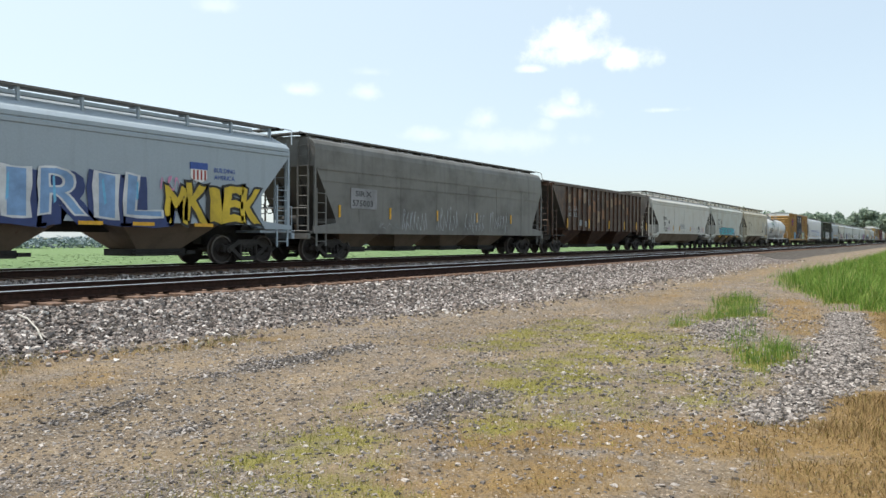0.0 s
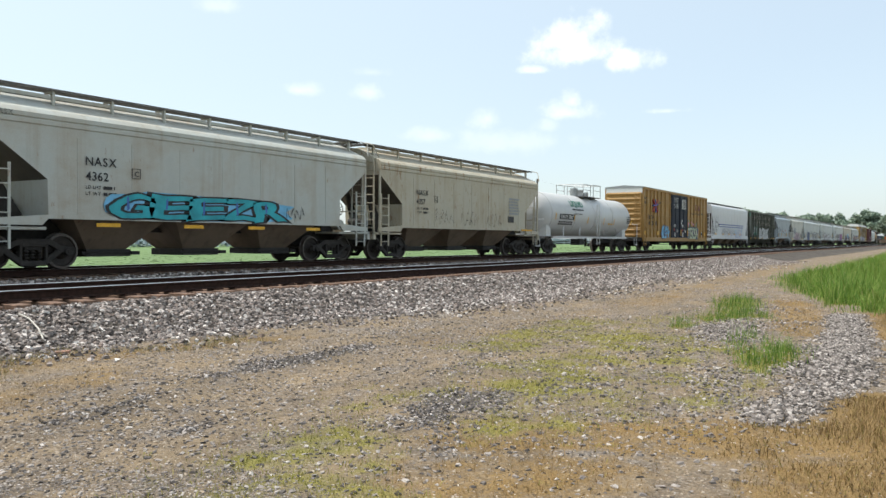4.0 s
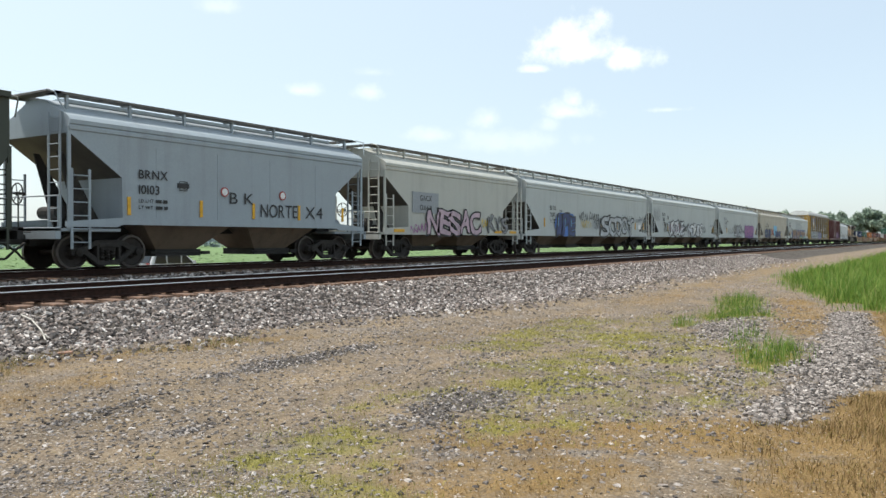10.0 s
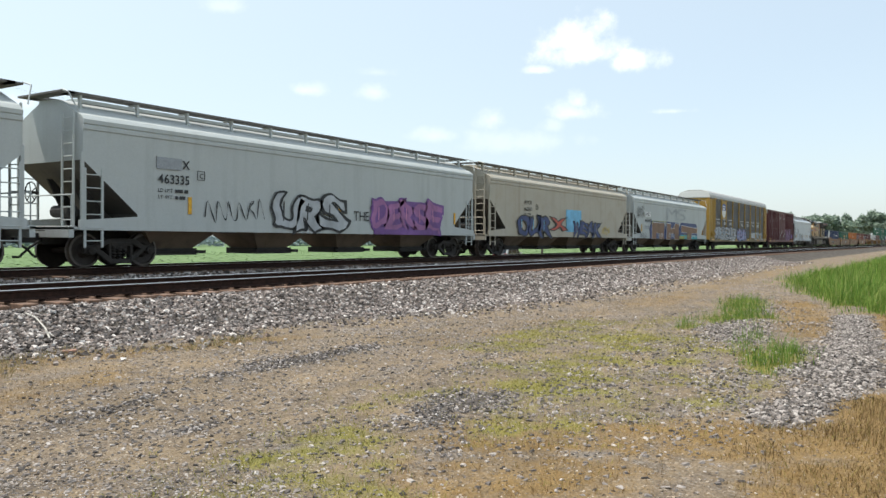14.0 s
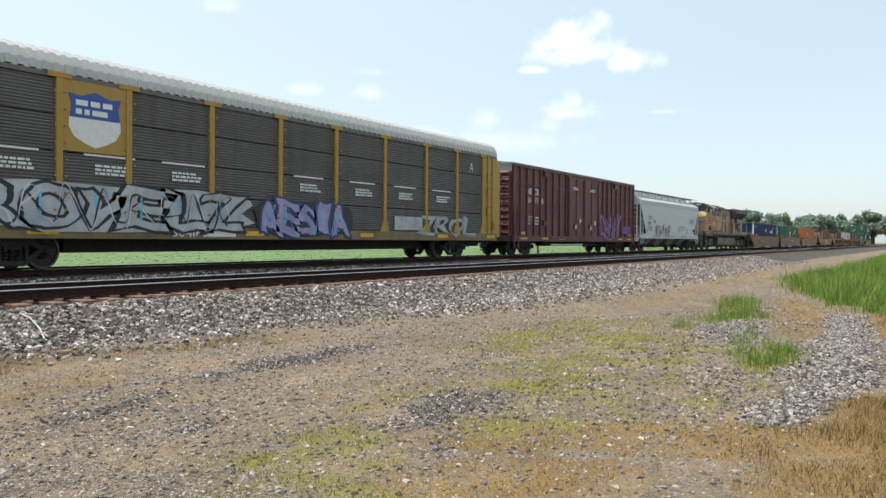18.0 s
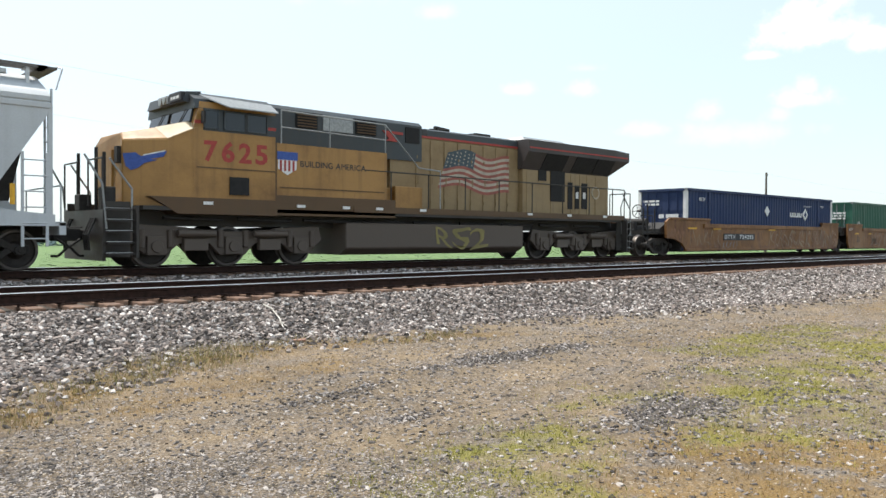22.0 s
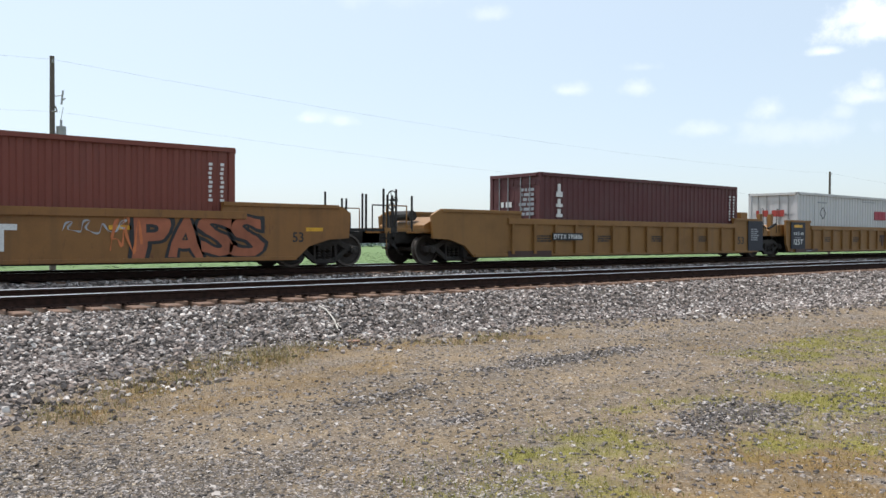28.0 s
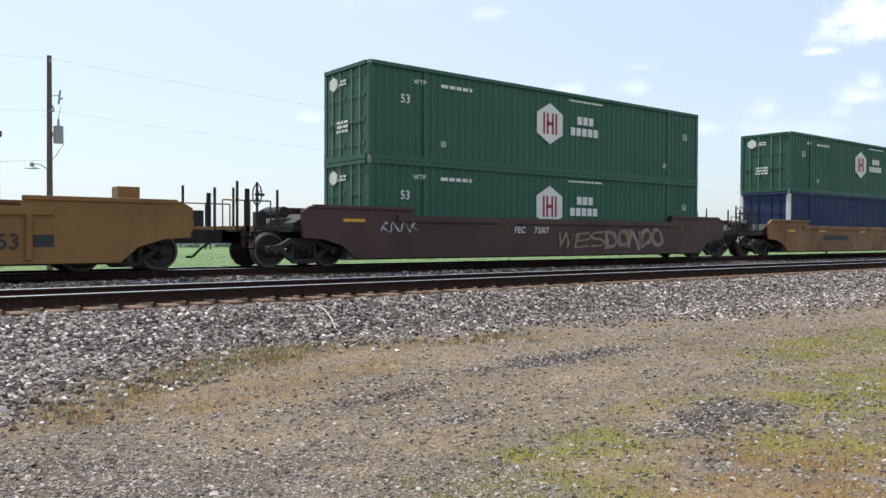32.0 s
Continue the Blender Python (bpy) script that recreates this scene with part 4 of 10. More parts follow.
# ---- tracks ----
def track(number, y):
    t = tagged(new("railway_track_%d" % number), "railway track with rusty rails on timber ties in ballast", "railway track", kind="structure")
    top = RAIL_Z + (0.015 if number == 1 else 0.0)
    sect = [(-0.07, 0.0), (0.07, 0.0), (0.07, 0.013), (0.02, 0.032), (0.015, 0.115), (0.035, 0.128), (0.035, 0.161), (0.027, 0.168), (-0.027, 0.168), (-0.035, 0.161), (-0.035, 0.128), (-0.015, 0.115), (-0.02, 0.032), (-0.07, 0.013)]
    for s in (-0.755, 0.755):
        me = Shape().prism([(y + s + a, top - 0.168 + b) for a, b in sect], -260, 1500, "x").mesh("rail", [RAILRUST, RAILTOP])
        for p in me.polygons:
            if p.normal.z > 0.7 and p.center.z > top - 0.02:
                p.material_index = 1
        part("rail", me, None, t)
    tie = Shape().box(-0.115, 0.115, -1.3, 1.3, -0.18, 0.0).mesh("tie", TIE, 0.012)
    pl = Shape().box(-0.1, 0.1, -0.17, 0.17, 0.0, 0.018).rod((-0.05, -0.1, 0.0), (-0.05, -0.1, 0.045), 0.014).rod((0.05, 0.1, 0.0), (0.05, 0.1, 0.045), 0.014).mesh("tie_plate", RAILRUST)
    r = random.Random(number)
    last = 200 if number == 1 else 120
    for k in range(last):
        x = -6 + 0.5 * k + r.uniform(-0.03, 0.03)
        o = part("tie", tie, None, t)
        o.location, o.rotation_euler = (x, y + r.uniform(-0.06, 0.06), top - 0.183 + r.uniform(-0.012, 0.0)), (0, 0, r.uniform(-0.02, 0.02))
        if number == 1 and k < 110:
            q = part("tie_plate", pl, None, t)
            q.location = (x, y - 0.755, top - 0.183)
    far = Shape()
    for k in range(last, last + 300):
        x = -6 + 0.5 * k
        far.box(x - 0.115, x + 0.115, y - 1.3, y + 1.3, top - 0.363, top - 0.183)
    tagged(part("far_ties", far, TIE, t), kind="stuff")


# ---- covered hopper wagons ----
def hopper(label, xl, xr, mat, bays, hw=1.5, zs=1.36, zt=4.05, zr=4.28, dx=1.0, zd=3.45, zc=1.5, rib=None, brackets=True, bay_w=2.0, bay_mat=None, trim=None, sill=True, beads=0, panels=0, truck=1.4, walk_h=4.46, boxy=False, sill_lo=1.0, skirt=0.0, rib_from=0.15):
    place = (xl + xr) / 2
    car = rolling("covered_hopper_wagon", label, "freight wagon", place)
    half = (xr - xl) / 2
    trim = trim or mat
    if boxy:
        prof = [(hw, zs), (hw, 2.2), (hw, 3.2), (hw, 3.9), (hw, zt), (hw - 0.03, zt + 0.02), (hw - 0.3, zr - 0.03), (0.45, zr)]
    else:
        prof = [(hw, zs), (hw, 2.2), (hw, 3.56), (hw + 0.03, 3.59), (hw + 0.03, 3.68), (hw, 3.71), (hw + 0.03, 3.74), (hw + 0.03, 3.84), (hw - 0.02, 3.89), (hw - 0.1, 3.96), (hw - 0.4, 4.1), (hw - 0.7, 4.24), (0.5, 4.38), (0.3, 4.45)]
        zt, zr, walk_h = 3.95, 4.45, 4.6
    if beads:
        prof = [(hw, zs), (hw, 2.2), (hw, 3.6), (hw - 0.02, 4.0), (hw - 0.07, 4.2), (hw - 0.17, 4.32), (hw - 0.5, 4.43), (0.6, 4.48), (0.3, 4.5)]
        zt, zr, walk_h = 4.2, 4.48, 4.6

    def ring(x, low):
        pts = [(y, max(z, low)) for y, z in prof]
        return [(x, -y, z) for y, z in pts] + [(x, y, z) for y, z in pts[::-1]]

    steps = [(-half, zd), (-half + dx, zc), (-half + dx + 0.02, zs), (half - dx - 0.02, zs), (half - dx, zc), (half, zd)]
    body = part("body", Shape().rings([ring(x, low) for x, low in steps]), [mat, DARK_SLOPE], car)
    # end faces that slope downwards take the darker second paint
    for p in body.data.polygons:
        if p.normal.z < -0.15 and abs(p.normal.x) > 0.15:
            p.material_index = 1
    # seams and strengthening along the side
    for k in range(beads):
        z = 3.3 - 0.42 * k
        part("side_bead", Shape().box(-half + 0.1 + 0.2 * k, half - 0.1 - 0.2 * k, -hw - 0.025, -hw + 0.02, z, z + 0.05), mat, car)
    for k in range(panels):
        x = -half + dx + (2 * half - 2 * dx) * (k + 0.5) / panels
        part("panel_seam", Shape().box(x - 0.015, x + 0.015, -hw - 0.008, -hw + 0.02, zs, 3.35), mat, car)
    if rib:
        x = -half + dx + rib_from
        rm = Shape().box(-0.045, 0.045, -hw - 0.09, -hw + 0.02, zs, zt).mesh("side_rib", mat, 0.01)
        while x < half - dx:
            part("side_rib", rm, None, car).location.x = x
            x += rib
        part("top_chord", Shape().box(-half, half, -hw - 0.1, -hw + 0.02, zt - 0.06, zt + 0.08), mat, car, bevel=0.01)
        part("top_chord", Shape().box(-half, half, hw - 0.02, hw + 0.1, zt - 0.06, zt + 0.08), mat, car, bevel=0.01)
    # sills and end platforms
    for sd in (-1, 1):
        if sill:
            part("side_sill", Shape().prism([(-half - 0.1, min(sill_lo, 1.12)), (-half + dx * 0.9, min(sill_lo, 1.12)), (-half + dx, sill_lo), (half - dx, sill_lo), (half - dx * 0.9, min(sill_lo, 1.12)), (half + 0.1, min(sill_lo, 1.12)), (half + 0.1, 1.25), (half - dx, zs + 0.02), (-half + dx, zs + 0.02), (-half - 0.1, 1.25)], sd * (hw + 0.03), sd * (hw - 0.04)), trim, car)
        part("end_platform", Shape().box(sd * (half - dx), sd * (half + 0.35), -1.45, 1.45, 1.0, 1.08).box(sd * (half + 0.2), sd * (half + 0.35), -1.45, 1.45, 0.8, 1.1), BLACK if rib else trim, car, bevel=0.01)
        part("draft_sill", Shape().box(sd * (half - 2.6), sd * (half + 0.3), -0.2, 0.2, 0.62, 1.0), BLACK, car)
        coupler(car, sd * (half + 0.02), sd)
        bogie(car, sd * (half - truck), place)
        # posts and ladders at the four corners
        for ys in (-1, 1):
            part("corner_post", Shape().box(sd * (half - 0.04), sd * (half + 0.04), ys * (hw - 0.06), ys * (hw + 0.01), 1.05, zd + 0.2), trim, car)
            xa, xb = sorted((sd * (half - 0.06), sd * (half - 0.55)))
            ladder(car, xa, xb, ys * (hw + 0.0), 1.1 - 0.55, 2.6, trim, 6)
        cross_ladder(car, sd * (half + 0.1), -1.25, -0.75, 1.1, zt + 0.1, trim, 9)
        part("end_rail", Shape().pipe([(sd * (half + 0.25), -1.4, 1.1), (sd * (half + 0.25), -1.4, 1.9), (sd * (half + 0.25), 1.4, 1.9), (sd * (half + 0.25), 1.4, 1.1)], 0.02, 5), trim, car)
        for y in (-0.55, 0.55):
            part("slope_brace", Shape().prism([(sd * (half - dx * 1.05), 1.08), (sd * (half - dx * 0.55), 1.08), (sd * (half - 0.25), zd - 0.4), (sd * (half - 0.4), zd - 0.4)], y - 0.03, y + 0.03), RUNGEAR, car)
    part("centre_sill", Shape().box(-half + 1.0, half - 1.0, -0.3, 0.3, 0.98, 1.4), BLACK, car)
    brake_wheel(car, -half - 0.22, 0.5, 2.0, BLACK)
    part("brake_cylinder", Shape().rod((-half + 0.35, -0.5, 1.5), (-half + 0.35, 0.3, 1.5), 0.17, 12), BLACK, car)
    part("air_tank", Shape().rod((half - 0.75, -0.9, 1.35), (half - 0.75, 0.1, 1.35), 0.2, 12), trim, car, smooth=True)
    # outlet bays
    for b in bays:
        x = b - place
        chute = Shape().frustum((x - bay_w / 2 * 0.62, x + bay_w / 2 * 0.62, -0.62, 0.62, 0.48), (x - bay_w * 0.78, x + bay_w * 0.78, -hw + 0.12, hw - 0.12, zs))
        if skirt:
            pitch = (bays[1] - bays[0]) / 2 + 0.02
            chute = Shape().frustum((x - bay_w / 2 * 0.62, x + bay_w / 2 * 0.62, -0.62, 0.62, 0.48), (x - bay_w * 0.5, x + bay_w * 0.5, -0.95, 0.95, skirt)).frustum((x - pitch, x + pitch, -0.98, 0.98, skirt), (x - pitch, x + pitch, -hw + 0.1, hw - 0.1, zs))
        bay = part("outlet_bay", chute, bay_mat or HOPDIRT, car)
        part("gate", Shape().box(x - bay_w * 0.36, x + bay_w * 0.36, -0.75, 0.75, 0.3, 0.5).rod((x - bay_w * 0.42, -0.72, 0.4), (x + bay_w * 0.42, -0.72, 0.4), 0.045, 6).box(x + bay_w * 0.36, x + bay_w * 0.5, -0.8, -0.66, 0.34, 0.44), BLACK, bay)
    # roof: hatches and running boards
    part("hatch_cover", Shape().prism([(-0.42, zr - 0.02), (-0.38, zr + 0.09), (0.0, zr + 0.12), (0.38, zr + 0.09), (0.42, zr - 0.02)], -half + 0.6, half - 0.6, "x"), trim, car)
    for sd in (-1, 1):
        part("running_board", Shape().box(-half - 0.1, half + 0.1, sd * (hw - 0.95), sd * (hw - 0.5), walk_h - 0.06, walk_h), WALKGREY, car)
    if brackets:
        n = max(5, round(2 * half / 1.65))
        bm_ = Shape().prism([(hw - 0.55, walk_h - 0.05), (hw - 0.95, walk_h - 0.05), (hw - 0.95, walk_h - 0.1), (hw - 0.66, walk_h - 0.12), (hw - 0.62, zr - 0.28), (hw - 0.55, zr - 0.31)], -0.035, 0.035, "x").mesh("walk_bracket", trim)
        for i in range(n):
            x = -half + 0.3 + (2 * half - 0.6) * i / (n - 1)
            part("walk_bracket", bm_, None, car).location.x = x
            o = part("walk_bracket", bm_, None, car)
            o.location.x, o.rotation_euler = x, (0, 0, math.pi)
    for sd in (-1, 1):
        part("end_crossover", Shape().box(sd * (half - 0.1), sd * (half + 0.3), -hw + 0.5, hw - 0.5, walk_h - 0.06, walk_h - 0.01), WALKGREY, car)
        part("roof_grab_rail", Shape().pipe([(sd * (half + 0.28), -hw + 0.5, walk_h), (sd * (half + 0.3), -hw + 0.15, walk_h - 0.1), (sd * (half + 0.12), -hw - 0.02, walk_h - 0.6)], 0.02, 5), trim, car)
    return car, place


def marks(car, place, text1, text2, x, z, h, y, mat, seed=1):
    lettering(car, text1, x - place, z + h * 1.75, h, y, mat)
    lettering(car, text2, x - place, z, h, y, mat)
    for k, t in enumerate(("LD LMT", "LT WT")):
        zz_ = z - h * (1.0 + 0.75 * k)
        lettering(car, t, x - place, zz_, h * 0.4, y, BLACKP)
        bars(car, x - place + h * 2.3, x - place + h * 4.2, zz_, zz_ + h * 0.62, y, BLACKP, 1, seed + k)
    a, b, q = x - place + 1.5, z + h * 1.2, 0.13
    part("stencil_frame", Shape().pipe([(a - q, y, b - q), (a + q, y, b - q), (a + q, y, b + q), (a - q, y, b + q), (a - q, y, b - q)], 0.01, 4), BLACKP, car)
    lettering(car, "C", a - 0.05, b - 0.08, 0.14, y, BLACKP)


def stripes(car, place, xs, z, y, w=0.09, h=0.5):
    for x in xs:
        plate(car, "reflector_strip", x - place - w / 2, x - place + w / 2, z, z + h, y, YELLOWP)


def hoppers():
    side = -1.53
    P = {"pale_blue": paint("pale_blue_grey_paint", (0.36, 0.42, 0.47), 0.25, 0.02, 1), "soot": paint("sooty_grey_paint", (0.185, 0.18, 0.165), 0.85, 0.1, 2, grime=(0.05, 0.046, 0.042)),
         "brown": paint("scorched_brown_paint", (0.06, 0.03, 0.02), 0.85, 0.75, 3, grime=(0.014, 0.01, 0.009), rustcol=(0.1, 0.05, 0.026), rough=0.42), "cream": paint("dusty_cream_paint", (0.56, 0.55, 0.51), 0.45, 0.22, 4, grime=(0.27, 0.2, 0.13), rustcol=(0.2, 0.1, 0.04)),
         "rusty": paint("rust_streaked_white_paint", (0.5, 0.52, 0.48), 0.7, 0.35, 5, grime=(0.27, 0.17, 0.08), rustcol=(0.24, 0.11, 0.035)), "tanrust": paint("rusty_cream_paint", (0.5, 0.46, 0.36), 0.6, 0.5, 6, grime=(0.26, 0.17, 0.08), rustcol=(0.25, 0.12, 0.04)),
         "white": paint("white_paint", (0.68, 0.69, 0.7), 0.3, 0.08, 7, grime=(0.28, 0.24, 0.2)), "green": paint("black_green_paint", (0.04, 0.048, 0.034), 0.5, 0.25, 8, grime=(0.07, 0.06, 0.045), rustcol=(0.06, 0.04, 0.02)),
         "ice": paint("ice_grey_paint", (0.34, 0.39, 0.425), 0.3, 0.05, 9), "bone": paint("bone_grey_paint", (0.52, 0.52, 0.47), 0.3, 0.08, 10), "light": paint("light_grey_paint", (0.49, 0.52, 0.51), 0.25, 0.04, 11),
         "tan": paint("stained_tan_paint", (0.46, 0.42, 0.34), 0.5, 0.2, 12, grime=(0.22, 0.15, 0.09)), "fresh": paint("clean_light_grey_paint", (0.57, 0.595, 0.61), 0.2, 0.03, 13)}
    # pale blue, heavily painted over
    car, c = hopper("pale blue-grey covered hopper wagon with large graffiti along its side", 0.1, 19.6, P["pale_blue"], (4.75, 9.9, 15.05), dx=1.25, zd=3.55, zc=2.2, bay_w=2.4, panels=0, sill_lo=1.25)
    graffiti(car, "VIRIL", 8.62 - c, 14.62 - c, 1.2, 2.5, side, "navy", "navy", 3, None, None, 0.085, 0.35)
    graffiti(car, "VIRIL", 8.5 - c, 14.5 - c, 1.3, 2.62, side - 0.012, "pale_blue", "white", 3, None, "sky", 0.03, 0.35)
    scribble(car, 8.3 - c, 9.4 - c, 1.22, 1.5, side - 0.04, "white", 6, 0.04, 4)
    scribble(car, 14.4 - c, 15.1 - c, 2.2, 2.7, side, "pink", 7, 0.05, 3)
    graffiti(car, "MKIEK", 14.6 - c, 18.2 - c, 1.25, 2.42, side, "yellow", "black", 4, None, None, 0.085, 0.6)
    part("shield_emblem", Shape().prism([(15.5 - c, 3.02), (16.05 - c, 3.02), (16.08 - c, 2.6), (15.78 - c, 2.42), (15.47 - c, 2.6)], side - 0.006, side + 0.03), WHITEP, car)
    part("shield_top", Shape().box(15.46 - c, 16.1 - c, side - 0.011, side + 0.03, 2.86, 3.06), BLUEP, car)
    for k in range(4):
        plate(car, "shield_stripe", 15.55 + k * 0.14 - c, 15.61 + k * 0.14 - c, 2.55, 2.84, side - 0.006, REDP)
    lettering(car, "BUILDING", 16.35 - c, 2.82, 0.13, side, BLUEP)
    lettering(car, "AMERICA", 16.35 - c, 2.6, 0.13, side, BLUEP)
    for x in (11.9, 13.5, 15.6):
        plate(car, "reflector_strip", x - c, x + 0.7 - c, 1.16, 1.26, side - 0.015, YELLOWP)
    # sooty grey
    car, c = hopper("sooty grey covered hopper wagon with scratched white tags", 20.95, 39.6, P["soot"], (24.0, 27.55, 31.1, 34.65), dx=1.1, zd=3.4, zc=1.55, beads=2, brackets=True, bay_w=2.1, panels=6, trim=P["soot"])
    plate(car, "number_panel", 22.9 - c, 24.5 - c, 1.95, 2.72, side, SP["grey"])
    lettering(car, "SIRX", 23.15 - c, 2.42, 0.2, side - 0.01, BLACKP, 1.0)
    lettering(car, "575003", 22.98 - c, 2.05, 0.22, side - 0.01, BLACKP, 1.25)
    stripes(car, c, (22.25, 25.4, 28.9, 32.4, 35.9), 1.6, side, 0.1, 0.45)
    for i, x in enumerate((26.2, 28.8, 31.2, 33.6)):
        scribble(car, x - c, x + 1.9 - c, 1.2, 2.0 + 0.15 * (i % 2), side, "silver", 20 + i, 0.03, 7)
    scribble(car, 24.6 - c, 26.6 - c, 1.2, 1.45, side, "grey", 30, 0.03, 4)
    # scorched brown with ribs
    car, c = hopper("dark brown ribbed covered hopper wagon with peeling paint", 41.1, 58.6, P["brown"], (44.4, 49.0, 53.6), dx=1.9, zd=3.9, zc=1.5, rib=0.79, zt=4.0, zr=4.12, walk_h=4.22, brackets=False, boxy=True, bay_w=1.9, sill=False, bay_mat=P["brown"])
    for i, (t, x) in enumerate((("AN", 45.45), ("T", 47.1), ("R", 47.95))):
        lettering(car, t, x - c, 3.42, 0.3, -1.515, GREYP)
    for i, (t, x) in enumerate((("S", 45.5), ("TE", 46.2), ("R", 47.9))):
        lettering(car, t, x - c, 3.0, 0.3, -1.515, GREYP)
    lettering(car, "PL GX", 43.3 - c, 2.55, 0.24, -1.515, GREYP, 1.45)
    lettering(car, "16 25", 43.3 - c, 2.18, 0.24, -1.515, GREYP, 1.45)
    for x, z in ((45.1, 1.65), (46.0, 1.6)):
        plate(car, "stencil_panel", x - c, x + 0.55 - c, z, z + 0.35, -1.51, GREYP)
    rw = random.Random(77)
    for k in range(14):
        x, z = 43.25 + 0.79 * k, rw.uniform(1.9, 3.3)
        h = rw.uniform(0.25, 0.8)
        part("worn_patch", Shape().prism([(x - c + a * rw.uniform(0.8, 1.1), z + b * rw.uniform(0.8, 1.15)) for a, b in ((0.06, 0.0), (0.3, -0.05), (0.52, 0.03), (0.5, h * 0.6), (0.55, h), (0.25, h * 1.05), (0.08, h * 0.9))], -1.508, -1.49), SP["rustbrown"] if k % 3 else SP["dust"], car)
    stripes(car, c, (43.05, 46.45, 50.0, 53.0, 55.6, 57.9), 1.5, -1.6, 0.12, 0.55)
    # cream
    car, c = hopper("dusty cream covered hopper wagon with faded pink tags", 59.7, 77.6, P["cream"], (63.6, 67.95, 72.2), dx=1.6, zd=3.3, zc=2.0, bay_w=2.3, sill_lo=1.3, skirt=0.7, panels=5)
    marks(car, c, "EAMX", "5201", 62.55, 1.95, 0.26, side, BLACKP, 4)
    bars(car, 67.2 - c, 69.2 - c, 1.75, 2.15, side, GREYP, 3, 5)
    stripes(car, c, (65.3, 67.2, 70.6, 75.15), 1.55, side, 0.08, 0.42)
    for i, (x, z, w, h, col) in enumerate(((63.6, 1.55, 1.0, 0.45, "magenta"), (67.4, 1.4, 2.2, 0.3, "grey"), (70.9, 1.5, 1.0, 0.5, "magenta"), (72.6, 1.45, 1.3, 0.35, "black"), (74.0, 1.5, 1.2, 0.4, "magenta"))):
        scribble(car, x - c, x + w - c, z, z + h, side, col, 40 + i, 0.028, 5)
    plate(car, "placard", 73.35 - c, 73.75 - c, 1.75, 2.0, side, BLACKP)
    # white with rust streaks, teal graffiti
    car, c = hopper("off-white covered hopper wagon with rust streaks and teal graffiti", 78.6, 92.75, P["rusty"], (82.3, 85.5, 88.7), dx=1.5, zd=3.35, zc=2.25, bay_w=1.9, panels=7, sill_lo=1.28)
    marks(car, c, "NASX", "4362", 81.1, 2.3, 0.22, side, BLACKP, 6)
    graffiti(car, "GEEZR", 81.85 - c, 88.3 - c, 1.32, 2.05, side, "teal", "black", 8, "sky", "blue", 0.085, 0.5)
    scribble(car, 88.4 - c, 89.3 - c, 1.5, 1.9, side, "black", 50, 0.03, 4)
    for x in (81.4, 84.2, 86.7, 89.4):
        plate(car, "reflector_strip", x - c, x + 0.7 - c, 1.1, 1.2, side - 0.015, YELLOWP)
    lettering(car, "NASX", 78.75 - c, 3.72, 0.12, side, BLACKP)
    # cream, badly rusted
    car, c = hopper("rust-stained cream covered hopper wagon with thin tags", 93.7, 108.0, P["tanrust"], (97.2, 100.6, 104.0), dx=1.5, zd=3.35, zc=2.25, bay_w=1.9, panels=7, sill_lo=1.28)
    marks(car, c, "NASX", "4357", 96.2, 2.3, 0.22, side, BLACKP, 7)
    for i, x in enumerate((97.6, 99.8, 102.2)):
        scribble(car, x - c, x + 1.6 - c, 1.5, 2.1, side, "black", 60 + i, 0.022, 4)
    bars(car, 104.6 - c, 105.8 - c, 2.1, 3.0, side, GREYP, 6, 8)
    plate(car, "placard", 104.5 - c, 105.1 - c, 1.7, 2.0, side, BLACKP)
    plate(car, "reflector_strip", 106.0 - c, 107.2 - c, 1.28, 1.36, side - 0.02, YELLOWP)
    # white with blue stripes
    car, c = hopper("white covered hopper wagon with two blue stripes and tags", 147.2, 164.0, P["white"], (150.0, 153.6, 157.2, 160.8), dx=1.15, zd=3.5, zc=1.5, beads=2, bay_w=1.9, panels=5)
    marks(car, c, "CMHX", "52703", 148.35, 2.1, 0.24, side, BLACKP, 9)
    for z in (2.2, 2.42):
        for a, b in ((150.1, 154.8), (154.9, 156.3), (156.4, 161.4)):
            plate(car, "blue_stripe", a - c, b - c, z, z + 0.075, side, BLUEP)
    for i, (x, w, h, col) in enumerate(((151.0, 1.2, 0.5, "grey"), (152.4, 1.9, 0.6, "black"), (154.2, 1.4, 0.4, "black"), (156.2, 1.0, 0.4, "black"), (157.0, 1.2, 0.5, "sky"))):
        scribble(car, x - c, x + w - c, 1.45, 1.5 + h, side, col, 70 + i, 0.032, 5)
    for k in range(3):
        scribble(car, 151.4 - c, 156.4 - c, 1.25, 2.3, side, ("grey", "lilac", "silver")[k], 171 + k, 0.04, 7)
        scribble(car, 157.4 - c, 160.9 - c, 1.1, 2.1, side - 0.001 * k, ("sky", "lilac", "blue")[k], 175 + k, 0.05, 5)
    scribble(car, 148.0 - c, 149.8 - c, 2.7, 3.2, side, "grey", 73, 0.03, 5)
    for x in (148.4, 151.4, 154.2, 156.9, 159.6):
        plate(car, "reflector_strip", x - c, x + 0.55 - c, 1.42, 1.54, side - 0.01, YELLOWP)
    # dark green grain hopper with ribs
    car, c = hopper("black-green ribbed grain hopper wagon with white lettering", 164.95, 181.55, P["green"], (168.6, 173.2, 177.8), dx=1.15, zd=2.8, zc=1.2, rib=0.985, rib_from=0.32, skirt=0.62, zs=1.08, zt=4.2, zr=4.26, walk_h=4.3, brackets=False, boxy=True, bay_w=2.0, sill=False, bay_mat=P["green"])
